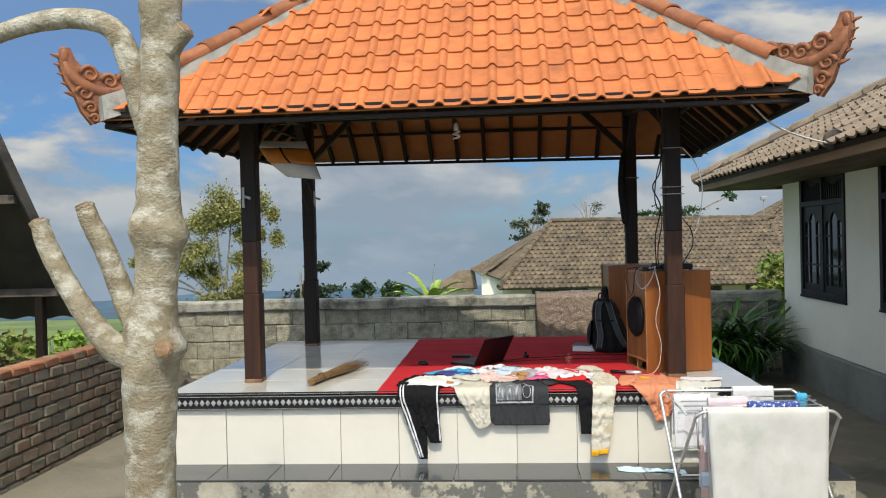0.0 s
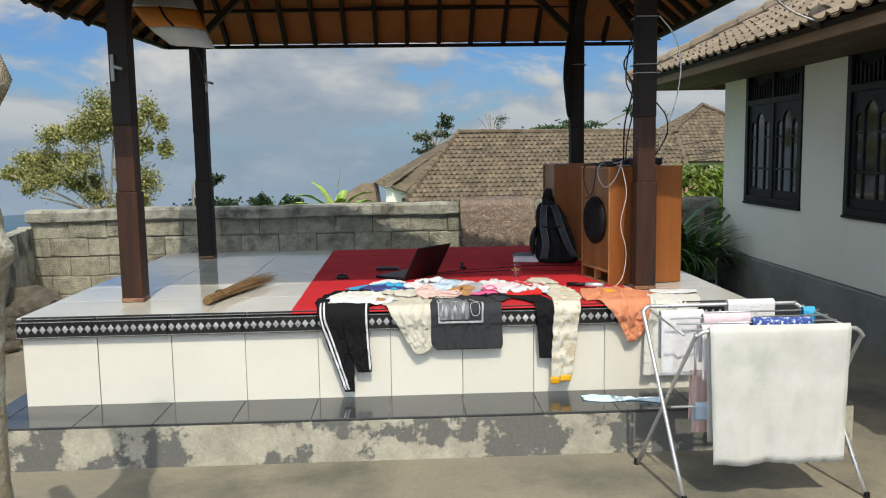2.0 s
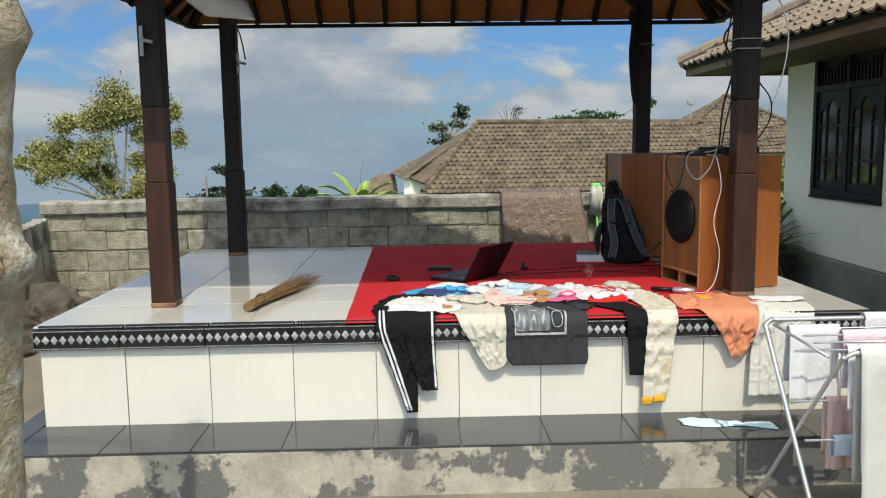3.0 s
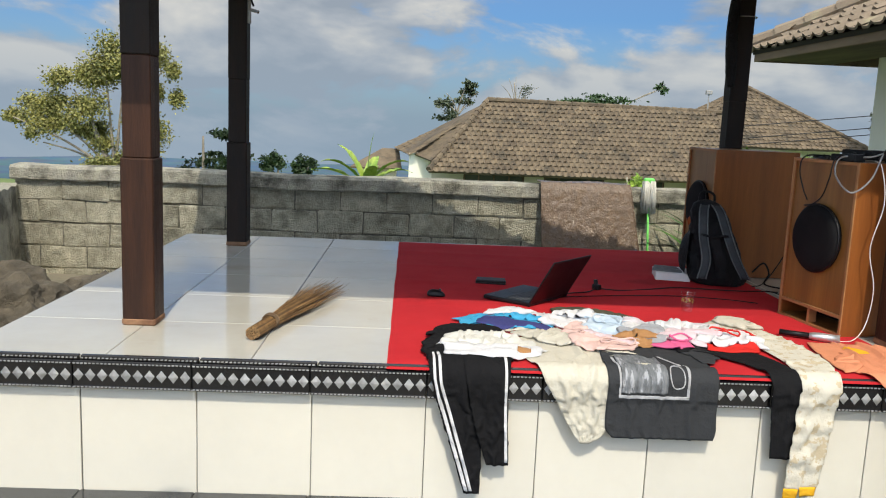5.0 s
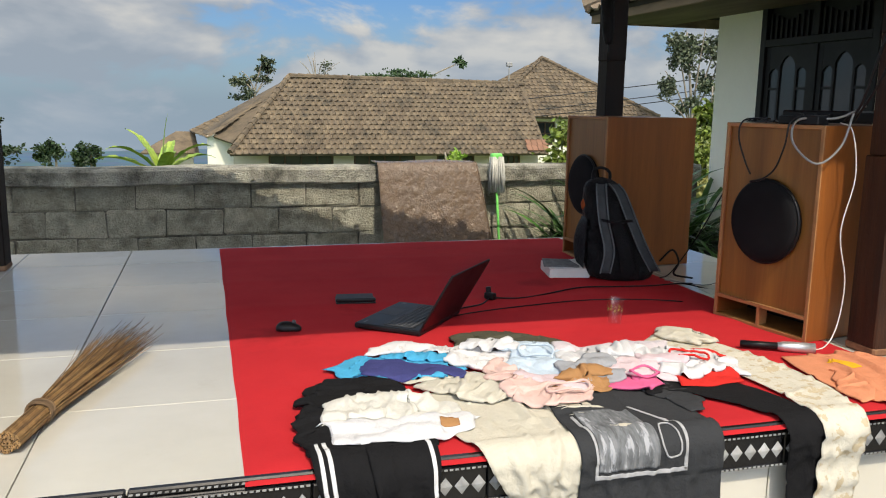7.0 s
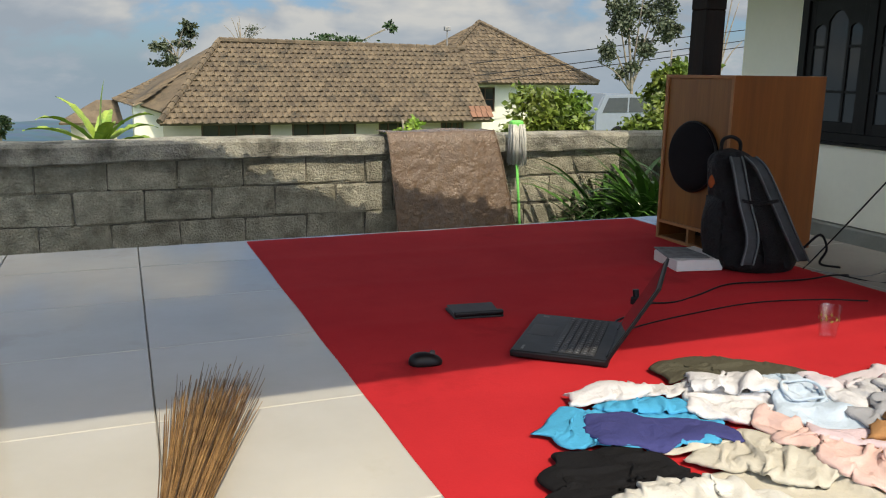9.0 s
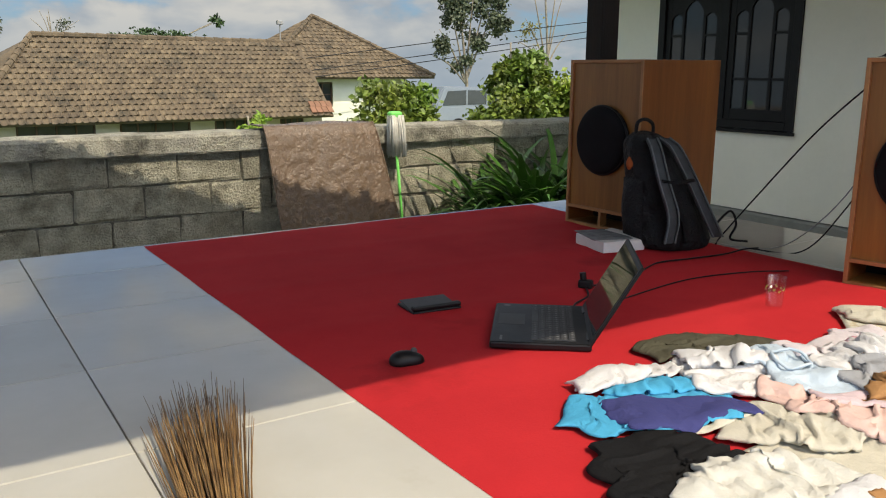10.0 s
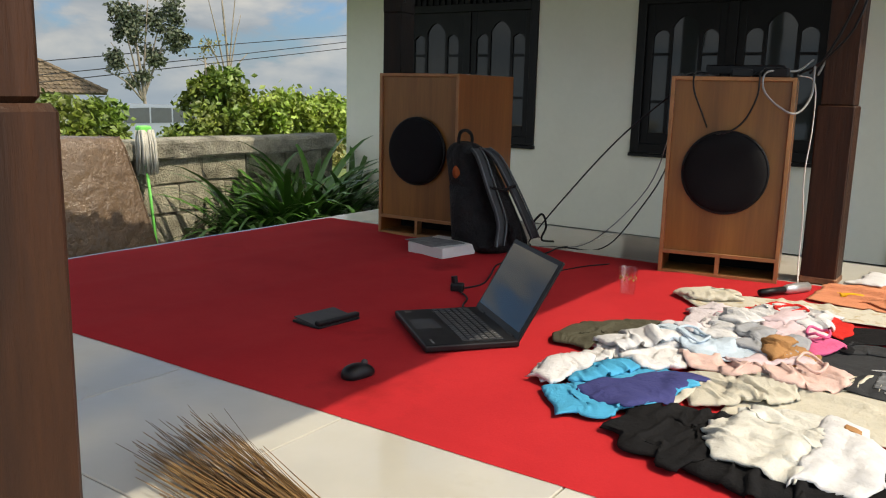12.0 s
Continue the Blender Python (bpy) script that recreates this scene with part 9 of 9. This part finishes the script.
def build_banana():
    b = thing("banana_plant", "young banana plant with bright yellow-green leaves", "plant", (-1.95, 22, -1.5))
    rng = random.Random(6)
    bm = bmesh.new()
    tube(bm, [(0, 0, 0), (0.02, 0, 1.0), (0.0, 0, 1.9)], 0.1, 8, radii=[0.14, 0.10, 0.06])
    part("stem", bm, M["banana"], b, smooth=True)
    for az, tilt, L, w, bend in ((8, 86, 1.25, 0.13, 0.2), (160, 66, 1.2, 0.15, 0.9), (200, 48, 1.25, 0.15, 1.3), (-10, 52, 1.2, 0.16, 1.3), (20, 36, 1.2, 0.15, 1.2), (185, 30, 1.3, 0.15, 0.9), (70, 62, 1.0, 0.14, 1.1), (-70, 50, 1.0, 0.14, 1.2), (-15, 22, 1.1, 0.14, 1.0)):
        bm = bmesh.new()
        p, ang = Vector((0, 0, 1.75)), math.radians(tilt)
        n = 14
        rows = []
        for i in range(n + 1):
            t = i / n
            ww = w * min(1, t * 5) * (1 - t ** 4) + 0.006
            rows.append([bm.verts.new(p + Vector((0, s * ww, 0.35 * ww * abs(s) + (0.02 * rng.uniform(-1, 1) if s else 0)))) for s in (-1, 0, 1)])
            p = p + Vector((math.cos(ang), 0, math.sin(ang))) * L / n
            ang -= bend * 2 * t / n
        for q, r in zip(rows, rows[1:]):
            for j in range(2):
                bm.faces.new((q[j], q[j + 1], r[j + 1], r[j]))
        bmesh.ops.transform(bm, matrix=pose(0, 0, 0, 0, 0, az), verts=bm.verts)
        part("leaf", bm, M["banana"], b, smooth=False)


build_banana()

# ---- parked car on the road ----
M["car_glass"] = mat("grey_car_glass", (0.07, 0.08, 0.09), 0.1, var=0.05, bump=0.0, rvar=0.03)
M["car_paint"] = mat("silver_grey_car_paint", (0.24, 0.28, 0.33), 0.35, metal=0.0, var=0.03, bump=0.0, coat=0.2)


def build_car():
    c = thing("car", "silver grey estate car parked beyond the bushes", "car", (17.6, 34.0, -1.05))
    S = 1.2
    def prof(name, pts, w, material, parent, bev=0.03, y0=None):
        bm = bmesh.new()
        f = [bm.verts.new((x * S, -w / 2 * S, z * S)) for x, z in pts]
        g = [bm.verts.new((x * S, w / 2 * S, z * S)) for x, z in pts]
        bm.faces.new(f)
        bm.faces.new(g[::-1])
        n = len(pts)
        for i in range(n):
            bm.faces.new((f[i], g[i], g[(i + 1) % n], f[(i + 1) % n]))
        bmesh.ops.recalc_face_normals(bm, faces=bm.faces[:])
        bmesh.ops.bevel(bm, geom=bm.edges[:], offset=bev, segments=2, affect="EDGES")
        return part(name, bm, material, parent)
    body = prof("body", [(-2.2, 0.3), (2.15, 0.3), (2.2, 0.75), (1.95, 0.95), (1.05, 1.05), (0.35, 1.60), (-1.9, 1.66), (-2.2, 1.05)], 1.72, "car_paint", c, 0.05)
    for s in (-1, 1):
        for pts in ([(-1.95, 1.08), (-1.75, 1.52), (-1.05, 1.54), (-1.05, 1.08)], [(-0.98, 1.08), (-0.98, 1.54), (-0.25, 1.52), (-0.25, 1.08)], [(-0.18, 1.08), (-0.18, 1.52), (0.28, 1.48), (0.80, 1.08)]):
            bm = bmesh.new()
            vv = [bm.verts.new((x * S, s * 0.868 * S, z * S)) for x, z in pts]
            bm.faces.new(vv if s < 0 else vv[::-1])
            thicken(bm, 0.01)
            part("side_window", bm, M["car_glass"], body)
        for x in (-1.35, 1.35):
            bm = bmesh.new()
            tube(bm, [(x * S, s * 0.72 * S, 0.33 * S), (x * S, s * 0.89 * S, 0.33 * S)], 0.33 * S, 20)
            wheel = part("wheel", bm, "black_plastic", c, smooth=False)
            bm = bmesh.new()
            tube(bm, [(x * S, s * 0.885 * S, 0.33 * S), (x * S, s * 0.90 * S, 0.33 * S)], 0.2 * S, 14)
            part("rim", bm, "steel", wheel)
    bm = bmesh.new()
    a, b = [bm.verts.new((0.42 * S, y * S, 1.565 * S)) for y in (-0.7, 0.7)], [bm.verts.new((1.06 * S, y * S, 1.075 * S)) for y in (0.76, -0.76)]
    bm.faces.new(a + b)
    bmesh.ops.translate(bm, vec=(0.02, 0, 0.03), verts=bm.verts)
    thicken(bm, 0.01)
    part("windscreen", bm, M["car_glass"], body)


build_car()
for k, (z0, z1) in enumerate(((1.45, 4.6), (1.75, 5.0), (2.3, 5.3))):
    cable("power_line", "power line strung along the road", [(12, 40.5, z0 - 0.4), (19, 40.5, z0 + 0.45), (26, 40.5, z0 + 1.35), (40, 40.5, z1)], 0.02, "black_plastic", group="power lines along the road")


def build_backdrop():
    """Far hills and sea as a self-lit band, the blue haze painted into its colour."""
    m = bpy.data.materials.new("self_lit_haze_paint")
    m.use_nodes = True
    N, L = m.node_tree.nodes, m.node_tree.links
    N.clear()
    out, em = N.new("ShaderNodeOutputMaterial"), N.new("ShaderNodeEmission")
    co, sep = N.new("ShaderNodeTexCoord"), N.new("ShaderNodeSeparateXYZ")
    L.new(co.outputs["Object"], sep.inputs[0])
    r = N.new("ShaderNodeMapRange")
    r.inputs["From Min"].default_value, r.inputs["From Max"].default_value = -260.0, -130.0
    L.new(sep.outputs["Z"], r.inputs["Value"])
    # painted haze: the glowing colour turns paler and bluer towards the top
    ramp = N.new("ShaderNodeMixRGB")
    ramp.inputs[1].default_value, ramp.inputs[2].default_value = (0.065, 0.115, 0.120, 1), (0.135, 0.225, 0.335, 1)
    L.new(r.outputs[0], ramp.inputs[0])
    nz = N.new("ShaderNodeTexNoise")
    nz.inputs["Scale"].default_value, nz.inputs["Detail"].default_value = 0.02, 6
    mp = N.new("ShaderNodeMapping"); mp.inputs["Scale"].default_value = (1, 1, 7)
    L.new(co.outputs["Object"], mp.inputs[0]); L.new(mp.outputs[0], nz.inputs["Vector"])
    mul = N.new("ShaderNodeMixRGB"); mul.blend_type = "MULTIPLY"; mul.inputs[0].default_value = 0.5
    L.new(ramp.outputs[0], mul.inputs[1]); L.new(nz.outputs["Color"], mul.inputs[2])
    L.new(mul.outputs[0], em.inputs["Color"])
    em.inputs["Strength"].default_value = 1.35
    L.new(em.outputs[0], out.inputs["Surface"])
    bm = bmesh.new()
    n = 160
    top, bot = [], []
    for i in range(n + 1):
        a = math.radians(-75 + 150 * i / n)
        d = 2600
        z = -148 + 14 * noise.noise(Vector((i * 0.09, 0, 0))) + 4 * noise.noise(Vector((i * 0.5, 3, 0)))
        top.append(bm.verts.new((d * math.sin(a), d * math.cos(a), z)))
        bot.append(bm.verts.new((d * math.sin(a), d * math.cos(a), -420)))
    for i in range(n):
        bm.faces.new((bot[i], bot[i + 1], top[i + 1], top[i]))
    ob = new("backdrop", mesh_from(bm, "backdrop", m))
    tagged(ob, "far hills and sea, self-lit, with blue haze painted in", "backdrop", kind="structure")


build_backdrop()
wall_blocks()

# ---- plan units to metres ----
done = set()
for ob in list(scene.objects):
    if ob.type in {"CAMERA", "LIGHT"}:
        continue
    ob.location = ob.location * UNIT
    if ob.type == "MESH" and ob.data.name not in done:
        done.add(ob.data.name)
        ob.data.transform(Matrix.Scale(UNIT, 4))
